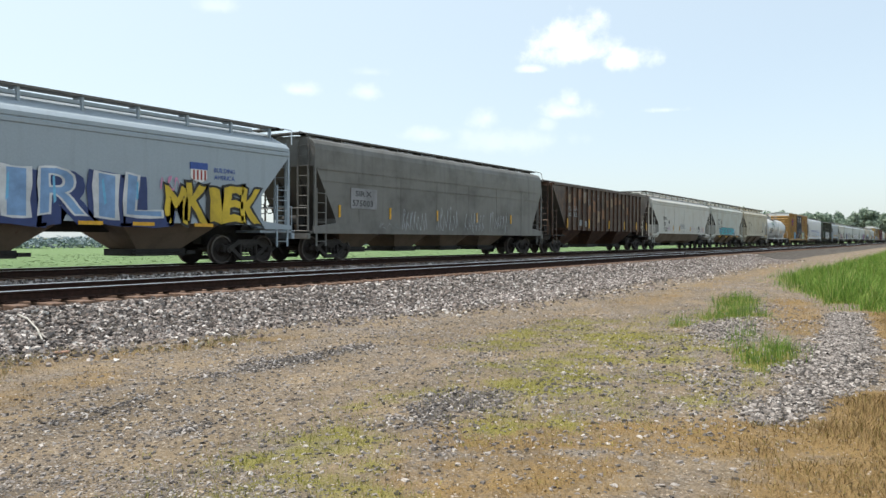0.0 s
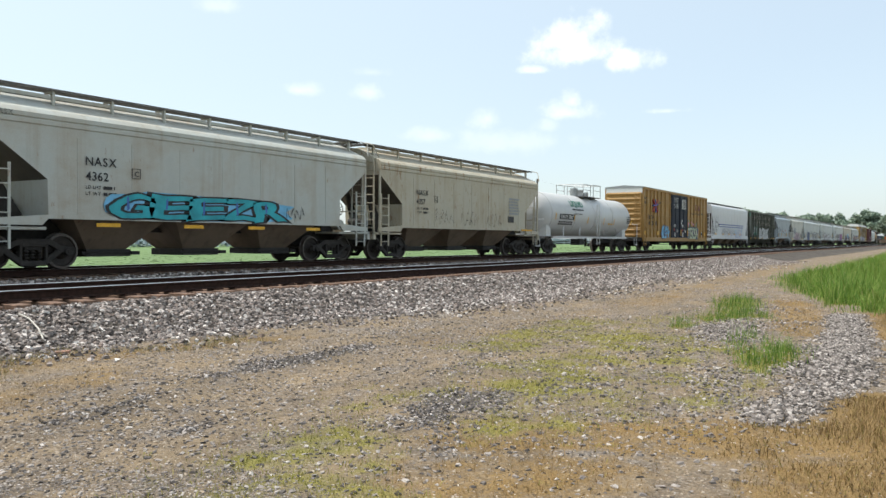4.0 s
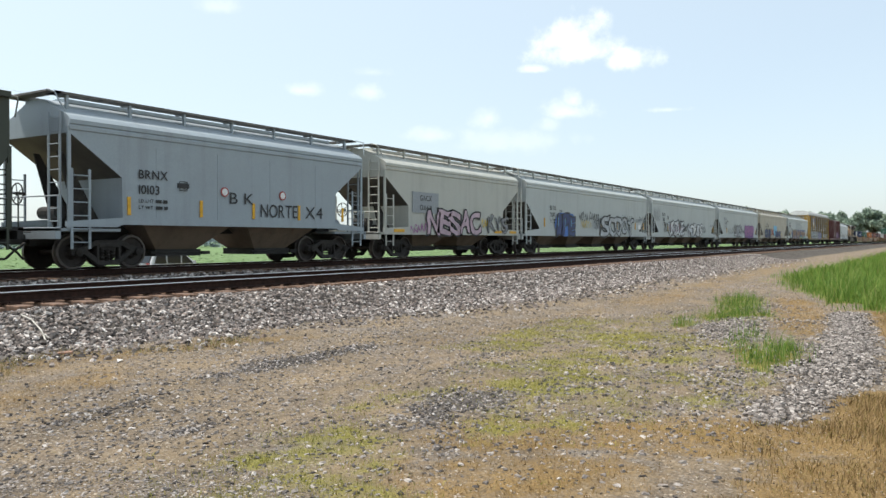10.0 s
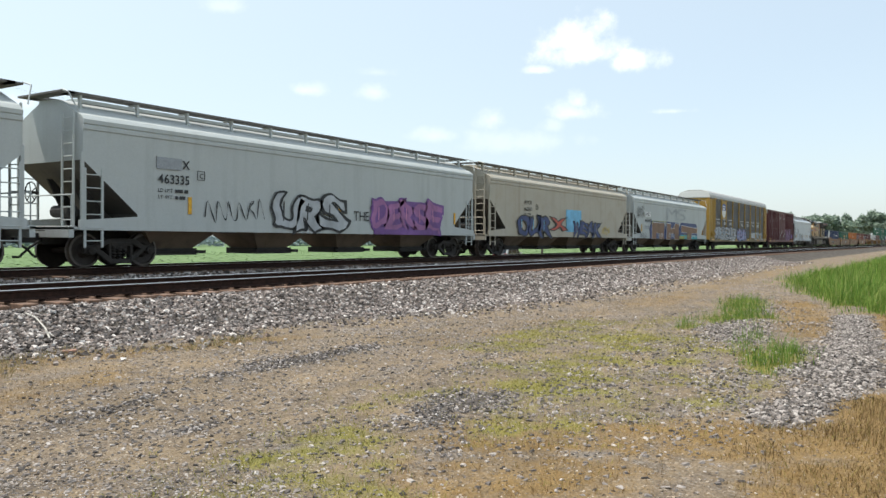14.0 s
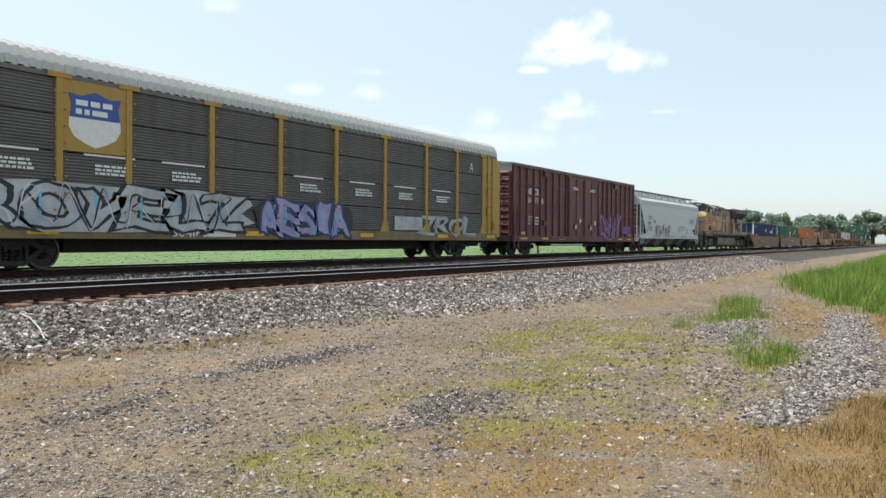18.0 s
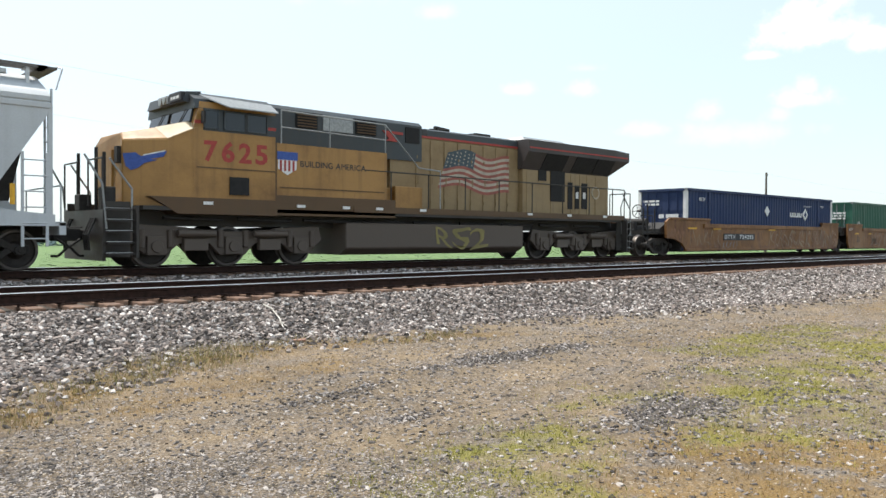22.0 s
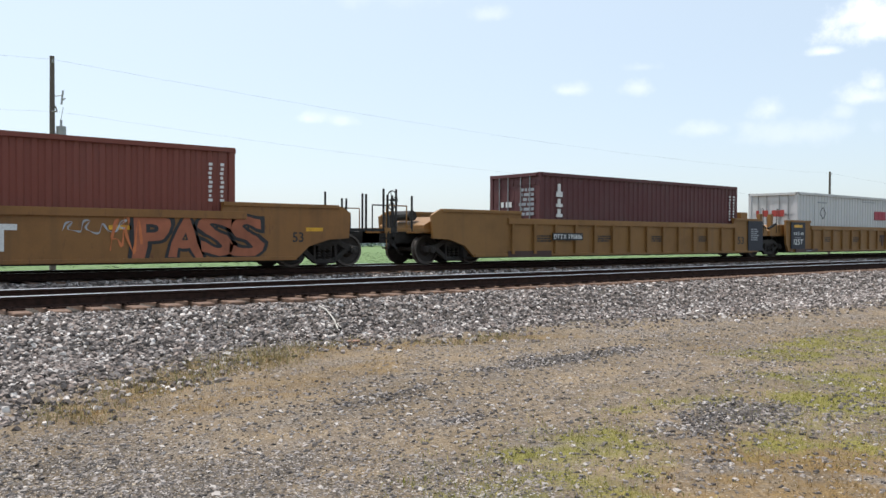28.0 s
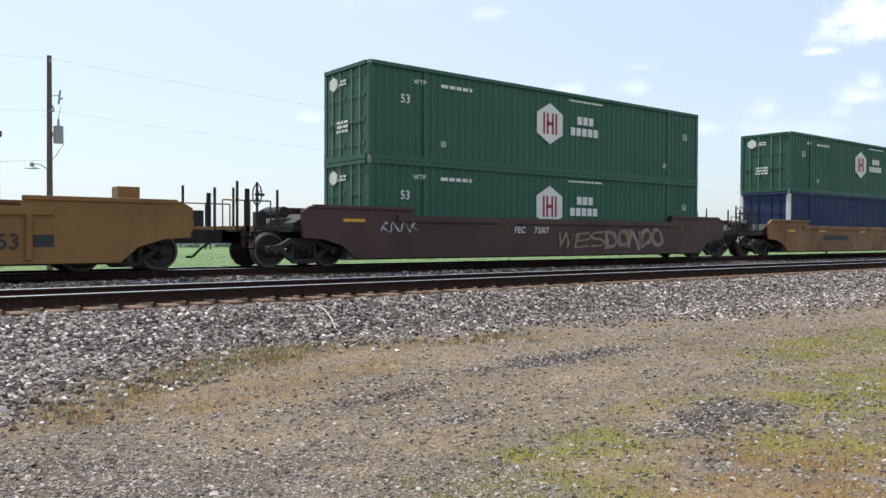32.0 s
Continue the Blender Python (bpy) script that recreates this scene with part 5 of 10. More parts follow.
    for t, x, w in (("C", 167.0, 0.32), ("LA", 167.65, 0.8), ("Y", 169.0, 0.32), ("CE", 169.7, 0.75), ("NTER", 170.75, 1.6), ("CO", 173.5, 0.7), ("-OP", 174.5, 0.75), ("GRA", 176.3, 1.0), ("IN", 177.8, 0.6)):
        lettering(car, t, x - 0.2 - c, 3.45, 0.42, -1.515, FADED, w)
    for t, x, w in (("CL", 168.65, 0.65), ("AY", 169.65, 0.7), ("CENTE", 171.05, 1.85), ("R,", 173.3, 0.45), ("NE", 175.2, 0.65), ("BRAS", 176.0, 1.35), ("KA", 177.65, 0.6)):
        lettering(car, t, x - 0.2 - c, 2.72, 0.42, -1.515, FADED, w)
    plate(car, "number_panel", 167.72 - c, 169.35 - c, 1.55, 2.5, -1.51, GREENP)
    for x0, x1, z, t in ((167.8, 168.42, 2.18, "AE"), (168.65, 169.2, 2.18, "X"), (167.8, 168.42, 1.86, "254"), (168.65, 169.2, 1.86, "62")):
        plate(car, "number_patch", x0 - c, x1 - c, z - 0.04, z + 0.24, -1.516, SP["silver"])
        lettering(car, t, x0 + 0.08 - c, z, 0.2, -1.528, BLACKP, x1 - x0 - 0.16)
    plate(car, "top_number_panel", 165.05 - c, 165.6 - c, 3.72, 4.15, -1.51, GREENP)
    graffiti(car, "BOSEK", 170.7 - c, 176.4 - c, 1.12, 2.3, -1.6, "silver", "white", 80, None, "black", 0.085, 0.7)
    scribble(car, 170.8 - c, 176.3 - c, 1.2, 2.2, -1.616, "black", 82, 0.03, 7)
    scribble(car, 166.6 - c, 167.5 - c, 1.5, 2.0, -1.515, "white", 81, 0.04, 4)
    for x in (164.95, 167.75, 170.0, 172.2, 174.0, 176.3, 178.5, 180.0):
        plate(car, "reflector_strip", x + 0.1 - c, x + 0.7 - c, 1.1, 1.2, -1.6, YELLOWP)
    for x in (177.9, 179.0):
        part("inspection_frame", Shape().pipe([(x - c, -1.53, 1.3), (x - c, -1.53, 1.9), (x + 0.5 - c, -1.53, 1.9), (x + 0.5 - c, -1.53, 1.3), (x - c, -1.53, 1.3)], 0.02, 4), GREYP, car)
    # short ice grey
    car, c = hopper("short ice-grey covered hopper wagon with a black tag", 183.05, 194.85, P["ice"], (187.0, 190.9), dx=1.5, zd=3.5, zc=2.45, bay_w=2.3, panels=4, zt=4.0, sill_lo=1.19)
    marks(car, c, "BRNX", "10103", 185.05, 2.05, 0.24, side, BLACKP, 10)
    lettering(car, "B K", 188.3 - c, 1.9, 0.35, side, SP["black"], 1.0, 0.0, "spray_tag")
    lettering(car, "NORTE", 189.6 - c, 1.52, 0.42, side, SP["black"], 1.7, 0.0, "spray_tag")
    lettering(car, "X4", 191.7 - c, 1.52, 0.4, side, SP["black"], 0.9, 0.0, "spray_tag")
    for x in (188.1, 190.6):
        part("warning_disc", Shape().rod((x - c, side - 0.006, 2.25), (x - c, side + 0.02, 2.25), 0.15, 16), REDP, car)
        part("warning_disc_face", Shape().rod((x - c, side - 0.01, 2.25), (x - c, side + 0.02, 2.25), 0.11, 16), WHITEP, car)
    stripes(car, c, (184.75, 187.2, 189.3, 191.4, 193.7), 1.45, side, 0.1, 0.5)
    plate(car, "placard", 186.35 - c, 186.75 - c, 2.28, 2.42, side, BLACKP)
    # short bone grey, pink graffiti
    car, c = hopper("short bone-grey covered hopper wagon with pink graffiti", 196.35, 207.85, P["bone"], (200.2, 203.9), dx=1.6, zd=3.3, zc=2.2, bay_w=2.3, zs=1.3)
    plate(car, "number_panel", 198.2 - c, 200.2 - c, 1.92, 2.8, side, GREYP)
    lettering(car, "GACX", 198.75 - c, 2.44, 0.22, side - 0.01, BLACKP, 0.9)
    lettering(car, "12668", 198.75 - c, 2.05, 0.2, side - 0.01, BLACKP, 0.9)
    graffiti(car, "NESAC", 199.35 - c, 203.8 - c, 1.02, 2.1, side - 0.02, "blush", "black", 90, None, None, 0.085, 0.7)
    scribble(car, 198.0 - c, 199.3 - c, 1.1, 1.45, side - 0.02, "magenta", 91, 0.06, 5)
    scribble(car, 204.0 - c, 204.7 - c, 1.4, 1.75, side, "yellow", 92, 0.06, 3)
    graffiti(car, "KYS", 204.6 - c, 206.7 - c, 1.15, 2.0, side - 0.02, "grey", "black", 93, None, None, 0.03)
    for x in (196.9, 201.3, 205.3, 206.9):
        plate(car, "reflector_strip", x - c, x + 0.7 - c, 1.1, 1.22, side - 0.02, YELLOWP)
    # long light grey ones with round-cut ends
    long = dict(dx=1.6, zd=2.8, zc=1.45, bay_w=2.2)
    car, c = hopper("long light-grey covered hopper wagon with blue and black graffiti", 208.85, 229.0, P["light"], (212.6, 216.7, 220.9, 225.0), **long)
    marks(car, c, "ELTX", "7207", 211.8, 2.1, 0.22, side, BLACKP, 11)
    graffiti(car, "IPE", 212.6 - c, 215.3 - c, 1.0, 2.3, side - 0.02, "navy", "black", 100, "blue", "sky")
    for i, (a, b, z, col) in enumerate(((216.0, 217.4, 2.0, "black"), (217.6, 219.4, 2.0, "black"), (216.2, 218.0, 1.5, "yellow"), (218.0, 220.0, 1.5, "silver"))):
        scribble(car, a - c, b - c, z, z + 0.5, side, col, 101 + i, 0.06, 5)
    graffiti(car, "SCOOT", 219.75 - c, 225.9 - c, 1.12, 2.35, side - 0.02, "silver", "black", 111, None, "grey")
    for i, (a, b) in enumerate(((223.5, 225.9), (227.2, 228.4))):
        scribble(car, a - c, b - c, 2.1, 2.5, side, "black", 112 + i, 0.03, 5)
    bars(car, 226.5 - c, 227.7 - c, 2.05, 2.3, side, GREYP, 3, 13)
    stripes(car, c, (211.1, 219.7, 222.7, 226.4, 228.2), 1.5, side, 0.1, 0.5)
    plate(car, "placard", 227.0 - c, 227.6 - c, 1.55, 1.85, side, WHITEP)
    scribble(car, 218.4 - c, 219.6 - c, 1.5, 2.3, side, "black", 110, 0.05, 5)
    car, c = hopper("long light-grey covered hopper wagon with white and black graffiti", 230.35, 250.2, P["light"], (234.0, 238.1, 242.3, 246.4), **long)
    marks(car, c, "ELTX", "7262", 232.9, 2.3, 0.22, side, BLACKP, 12)
    scribble(car, 230.8 - c, 232.2 - c, 2.3, 3.2, side, "grey", 113, 0.05, 6)
    scribble(car, 233.4 - c, 234.2 - c, 1.4, 2.1, side, "black", 114, 0.04, 6)
    graffiti(car, "URZUE", 234.5 - c, 238.9 - c, 1.12, 2.3, side - 0.02, "white", "black", 115, None, "pink")
    scribble(car, 239.1 - c, 240.1 - c, 1.5, 2.0, side, "black", 116, 0.07, 5)
    graffiti(car, "MORIS", 240.4 - c, 245.0 - c, 1.12, 2.15, side - 0.02, "white", "black", 117, None, None)
    scribble(car, 245.5 - c, 246.4 - c, 1.4, 2.0, side, "black", 118, 0.04, 6)
    bars(car, 248.0 - c, 249.2 - c, 2.0, 2.25, side, GREYP, 3, 13)
    stripes(car, c, (234.4, 249.2), 1.5, side, 0.1, 0.5)
    car, c = hopper("long light-grey covered hopper wagon with a purple graffiti piece", 251.75, 271.3, P["light"], (255.2, 259.3, 263.4, 267.5), **long)
    marks(car, c, "AMCX", "463335", 254.0, 2.35, 0.25, side, BLACKP, 14)
    plate(car, "patched_panel", 253.95 - c, 254.8 - c, 2.75, 3.08, side, GREYP)
    scribble(car, 255.6 - c, 258.1 - c, 1.3, 2.2, side, "black", 120, 0.04, 6)
    graffiti(car, "URS", 258.5 - c, 262.0 - c, 1.1, 2.27, side - 0.02, "silver", "black", 121, None, "black")
    graffiti(car, "DERSE", 263.75 - c, 268.4 - c, 1.15, 2.3, side - 0.02, "magenta", "purple", 122, "purple", "pink")
    part("graffiti_base", Shape().box(263.8 - c, 268.3 - c, side - 0.032, side, 1.0, 1.2), SP["purple"], car)
    lettering(car, "THE", 262.6 - c, 1.5, 0.35, side, SP["black"], 0.9, 0.0, "spray_tag")
    stripes(car, c, (255.1, 258.55, 261.8, 269.7), 1.5, side, 0.12, 0.5)
    return P, long


def hoppers_more(P, long):
    side = -1.53
    car, c = hopper("stained tan covered hopper wagon with dark blue graffiti", 272.95, 292.2, P["tan"], (276.7, 280.7, 284.7, 288.7), **long)
    marks(car, c, "AMCX", "463330", 276.6, 2.35, 0.2, side, BLACKP, 15)
    graffiti(car, "OUR", 275.9 - c, 279.7 - c, 1.05, 2.1, side - 0.02, "navy", "black", 130, None, "sky")
    graffiti(car, "X", 280.0 - c, 281.8 - c, 1.3, 2.1, side - 0.02, "red", "black", 131)
    part("spray_block", Shape().box(282.0 - c, 284.2 - c, side - 0.006, side + 0.02, 1.3, 2.6), SP["sky"], car)
    graffiti(car, "WEAK", 283.0 - c, 287.2 - c, 1.05, 1.9, side - 0.02, "navy", "black", 132, None, "grey")
    scribble(car, 287.6 - c, 289.0 - c, 1.2, 1.7, side, "yellow", 133, 0.06, 5)
    car, c = hopper("long light-grey covered hopper wagon with brown block graffiti", 293.7, 313.6, P["light"], (297.4, 301.5, 305.6, 309.7), **long)
    plate(car, "name_panel", 296.1 - c, 297.4 - c, 2.6, 2.95, side, WHITEP)
    lettering(car, "AMCX", 296.15 - c, 2.66, 0.24, side - 0.01, BLACKP, 1.2)
    lettering(car, "463402", 296.15 - c, 2.2, 0.24, side, BLACKP, 1.6)
    bars(car, 296.1 - c, 297.4 - c, 1.7, 1.98, side, GREYP, 2, 16)
    scribble(car, 294.3 - c, 295.9 - c, 2.5, 3.3, side, "black", 140, 0.05, 7)
    blocks = ((297.3, 300.9, "navy"), (301.1, 304.9, "navy"), (305.0, 310.3, "navy"))
    for x0, x1, col in blocks:
        part("graffiti_wash", Shape().prism([(x0 - c, 0.98), (x1 + 0.1 - c, 0.98), (x1 - c, 1.9), (x1 - 0.3 - c, 2.3), (x0 + 0.3 - c, 2.34), (x0 - 0.05 - c, 1.7)], side - 0.03, side), SP[col], car)
        part("graffiti_shade", Shape().box(x0 + 0.1 - c, x1 - c, side - 0.0315, side, 0.98, 1.3), SP["teal" if x0 > 304 else "navy"], car)
    for pts in ([(297.7, 0.98), (298.7, 0.98), (298.7, 1.4), (299.5, 1.4), (299.5, 0.98), (300.6, 0.98), (300.7, 2.18), (297.7, 2.2)],
                [(301.33, 0.94), (302.45, 0.94), (302.45, 1.4), (303.5, 1.42), (303.5, 0.94), (304.62, 0.94), (304.67, 2.18), (303.54, 2.2), (303.5, 1.8), (302.45, 1.8), (302.45, 2.16), (301.35, 2.2)],
                [(305.37, 1.55), (307.1, 1.52), (307.12, 0.94), (308.45, 0.94), (308.5, 1.5), (310.15, 1.5), (310.18, 1.9), (305.4, 2.1)]):
        part("graffiti_outline", Shape().prism([(x + (0.04 if x > 306 else -0.04) - c, z + (0.04 if z > 1.6 else -0.02)) for x, z in pts], side - 0.034, side), SP["white"], car)
        part("graffiti_fill", Shape().prism([(x - c, z) for x, z in pts], side - 0.038, side), SP["brown"], car)
    part("spray_block", Shape().prism([(304.8 - c, 0.98), (306.3 - c, 0.98), (306.4 - c, 1.22), (304.8 - c, 1.24)], side - 0.036, side), SP["lime"], car)
    for i, (x, col) in enumerate(((299.0, "white"), (301.9, "white"), (303.6, "black"), (306.2, "lime"), (308.6, "white"))):
        scribble(car, x - c, x + 1.5 - c, 1.1, 1.4, side - 0.04, col, 141 + i, 0.05, 4)
    part("graffiti_trim", Shape().pipe([(297.5 - c, side - 0.03, 2.1), (297.9 - c, side - 0.03, 2.32), (301.2 - c, side - 0.03, 2.3)], 0.03, 4), SP["lime"], car)
    scribble(car, 294.9 - c, 296.6 - c, 1.05, 1.4, side - 0.02, "black", 150, 0.05, 5)
    stripes(car, c, (295.35, 303.2, 307.9, 310.3), 1.5, side - 0.03, 0.1, 0.5)
    graffiti(car, "MS", 301.4 - c, 306.9 - c, 2.4, 3.5, side + 0.004, "fog", "fog", 151, None, None, 0.0, 0.4)
    # clean light grey
    car, c = hopper("clean light-grey covered hopper wagon with an outlined tag", 364.25, 380.35, P["fresh"], (367.4, 370.6, 373.8, 377.0), dx=1.3, zd=3.5, zc=1.45, bay_w=1.85, bay_mat=paint("pale_dusty_outlet", (0.3, 0.29, 0.27), 0.6, 0.15, 9), zt=4.12)
    marks(car, c, "ETCX", "1086", 366.0, 2.05, 0.24, side, BLACKP, 17)
    stripes(car, c, (365.75, 368.3, 371.3, 374.2, 376.8, 379.6), 1.45, side, 0.1, 0.45)
    graffiti(car, "PNUG", 367.9 - c, 371.6 - c, 1.15, 2.05, side - 0.02, "bare", "black", 160, None, None, 0.03)
    scribble(car, 374.5 - c, 375.9 - c, 1.7, 2.1, side, "black", 161, 0.03, 5)
    bars(car, 377.8 - c, 379.3 - c, 2.3, 2.75, side, GREYP, 5, 18)
    plate(car, "placard", 378.6 - c, 379.3 - c, 1.6, 1.85, side, BLACKP)
    for x in (367.0, 371.6, 374.8):
        bars(car, x - c, x + 1.8 - c, 1.12, 1.3, side - 0.035, GREYP, 2, int(x))


P_, long_ = hoppers()
hoppers_more(P_, long_)


# ---- box wagons ----
def box_wagon(label, xl, xr, mat, ribs, door, zt=4.86, zb=0.75, hw=1.46, end_mat=None, door_mat=None, truck=2.2, cross=()):
    place, half = (xl + xr) / 2, (xr - xl) / 2
    car = rolling("box_wagon", label, "freight wagon", place)
    part("body", Shape().box(-half, half, -hw + 0.04, hw - 0.04, zb + 0.1, zt - 0.06), mat, car)
    part("roof", Shape().prism([(-hw - 0.03, zt - 0.12), (-hw - 0.03, zt - 0.02), (0, zt + 0.1), (hw + 0.03, zt - 0.02), (hw + 0.03, zt - 0.12)], -half - 0.05, half + 0.05, "x"), mat if end_mat is None else GALV, car)
    for sd in (-1, 1):
        yy = sd * hw
        part("top_rail", Shape().box(-half, half, yy - 0.05, yy + 0.05, zt - 0.2, zt - 0.06), mat, car)
        part("side_sill", Shape().prism([(-half, zb), (half, zb), (half, zb + 0.3), (-half, zb + 0.3)], yy - 0.06, yy + 0.05), mat, car)
        rib_me = Shape().box(-0.05, 0.05, -0.05, 0.05, zb + 0.3, zt - 0.2).mesh("side_post", mat, 0.012)
        for x in ribs:
            part("side_post", rib_me, None, car).location = (x - place, yy, 0)
        for z in cross:
            part("side_batten", Shape().box(-half + 0.6, door[0] - place, yy - 0.03, yy + 0.03, z, z + 0.06), mat, car)
            part("side_batten", Shape().box(door[1] - place, half - 0.6, yy - 0.03, yy + 0.03, z, z + 0.06), mat, car)
        # two sliding door leaves
        dm = door_mat or mat
        w = (door[1] - door[0]) / 2
        for k in range(2):
            a = door[0] - place + k * w
            d = part("door", Shape().box(a + 0.03, a + w - 0.03, yy - 0.045 if sd < 0 else yy - 0.02, yy + 0.02 if sd < 0 else yy + 0.045, zb + 0.25, zt - 0.25), dm, car)
            fr = sd * 0.07
            for z in (zb + 0.3, zb + 1.3, zb + 2.4, zt - 0.4):
                part("door_rail", Shape().box(a + 0.05, a + w - 0.05, min(yy, yy + fr), max(yy, yy + fr), z, z + 0.09), dm, d)
            for x in (a + 0.12, a + w / 2, a + w - 0.12):
                part("door_bar", Shape().rod((x, yy + fr, zb + 0.3), (x, yy + fr, zt - 0.35), 0.03, 6), dm, d)
            part("door_latch", Shape().box(a + w * 0.35, a + w * 0.6, min(yy + fr * 1.5, yy), max(yy + fr * 1.5, yy), zb + 0.8, zb + 1.05), dm, d)
        part("door_track", Shape().box(door[0] - place - w, door[1] - place + w, min(yy, yy + sd * 0.1), max(yy, yy + sd * 0.1), zb + 0.14, zb + 0.22), mat, car)
        for xs in (-1, 1):
            xa, xb = sorted((xs * (half - 0.08), xs * (half - 0.55)))
            ladder(car, xa, xb, yy + sd * 0.07, zb - 0.35, 2.4, mat, 6)
    for sd in (-1, 1):
        for k in range(9):
            z = zb + 0.45 + k * (zt - zb - 1.0) / 8
            part("end_corrugation", Shape().add([(sd * half, -hw + 0.12, z - 0.17), (sd * (half + 0.09), -hw + 0.2, z), (sd * half, -hw + 0.12, z + 0.17), (sd * half, hw - 0.12, z - 0.17), (sd * (half + 0.09), hw - 0.2, z), (sd * half, hw - 0.12, z + 0.17)], [(0, 1, 2), (3, 5, 4), (0, 3, 4, 1), (1, 4, 5, 2), (0, 2, 5, 3)]), mat, car)
        part("end_panel", Shape().box(sd * half, sd * (half + 0.03), -hw + 0.05, hw - 0.05, zt - 0.5, zt - 0.1), end_mat or mat, car)
        part("end_sill", Shape().box(sd * (half - 0.1), sd * (half + 0.2), -hw + 0.05, hw - 0.05, zb, zb + 0.3), BLACK, car, bevel=0.01)
        part("draft_sill", Shape().box(sd * (half - 3.4), sd * (half + 0.35), -0.2, 0.2, 0.6, 0.98), BLACK, car)
        coupler(car, sd * (half + 0.05), sd)
        bogie(car, sd * (half - truck), place)
        cross_ladder(car, sd * (half + 0.12), -1.3, -0.85, zb, zt - 0.6, mat, 10)
        part("end_grab_rail", Shape().pipe([(sd * (half + 0.3), -1.4, 1.0), (sd * (half + 0.3), -1.4, 1.75), (sd * (half + 0.3), 1.3, 1.75), (sd * (half + 0.3), 1.3, 1.0)], 0.02, 5), mat, car)
    brake_wheel(car, -half - 0.25, 0.6, 2.2, mat)
    for z, a, b in ((0.5, -half + 3.4, half - 3.6), (0.62, -half + 4.2, half - 5.0)):
        part("brake_pipe", Shape().rod((a, -1.15, z), (b, -1.15, z), 0.022), BLACK, car)
        for k in range(4):
            x = a + (b - a) * (k + 0.4) / 4
            part("pipe_hanger", Shape().rod((x, -1.15, z), (x + 0.03, -1.15, zb + 0.05), 0.018), BLACK, car)
    part("underframe", Shape().box(-half + 2.5, half - 2.5, -0.25, 0.25, 0.62, 0.95).box(-half + 5, -half + 6, -0.9, -0.4, 0.5, 0.85).rod((half - 7, -0.8, 0.66), (half - 6, -0.8, 0.66), 0.2, 10), BLACK, car)
    return car, place


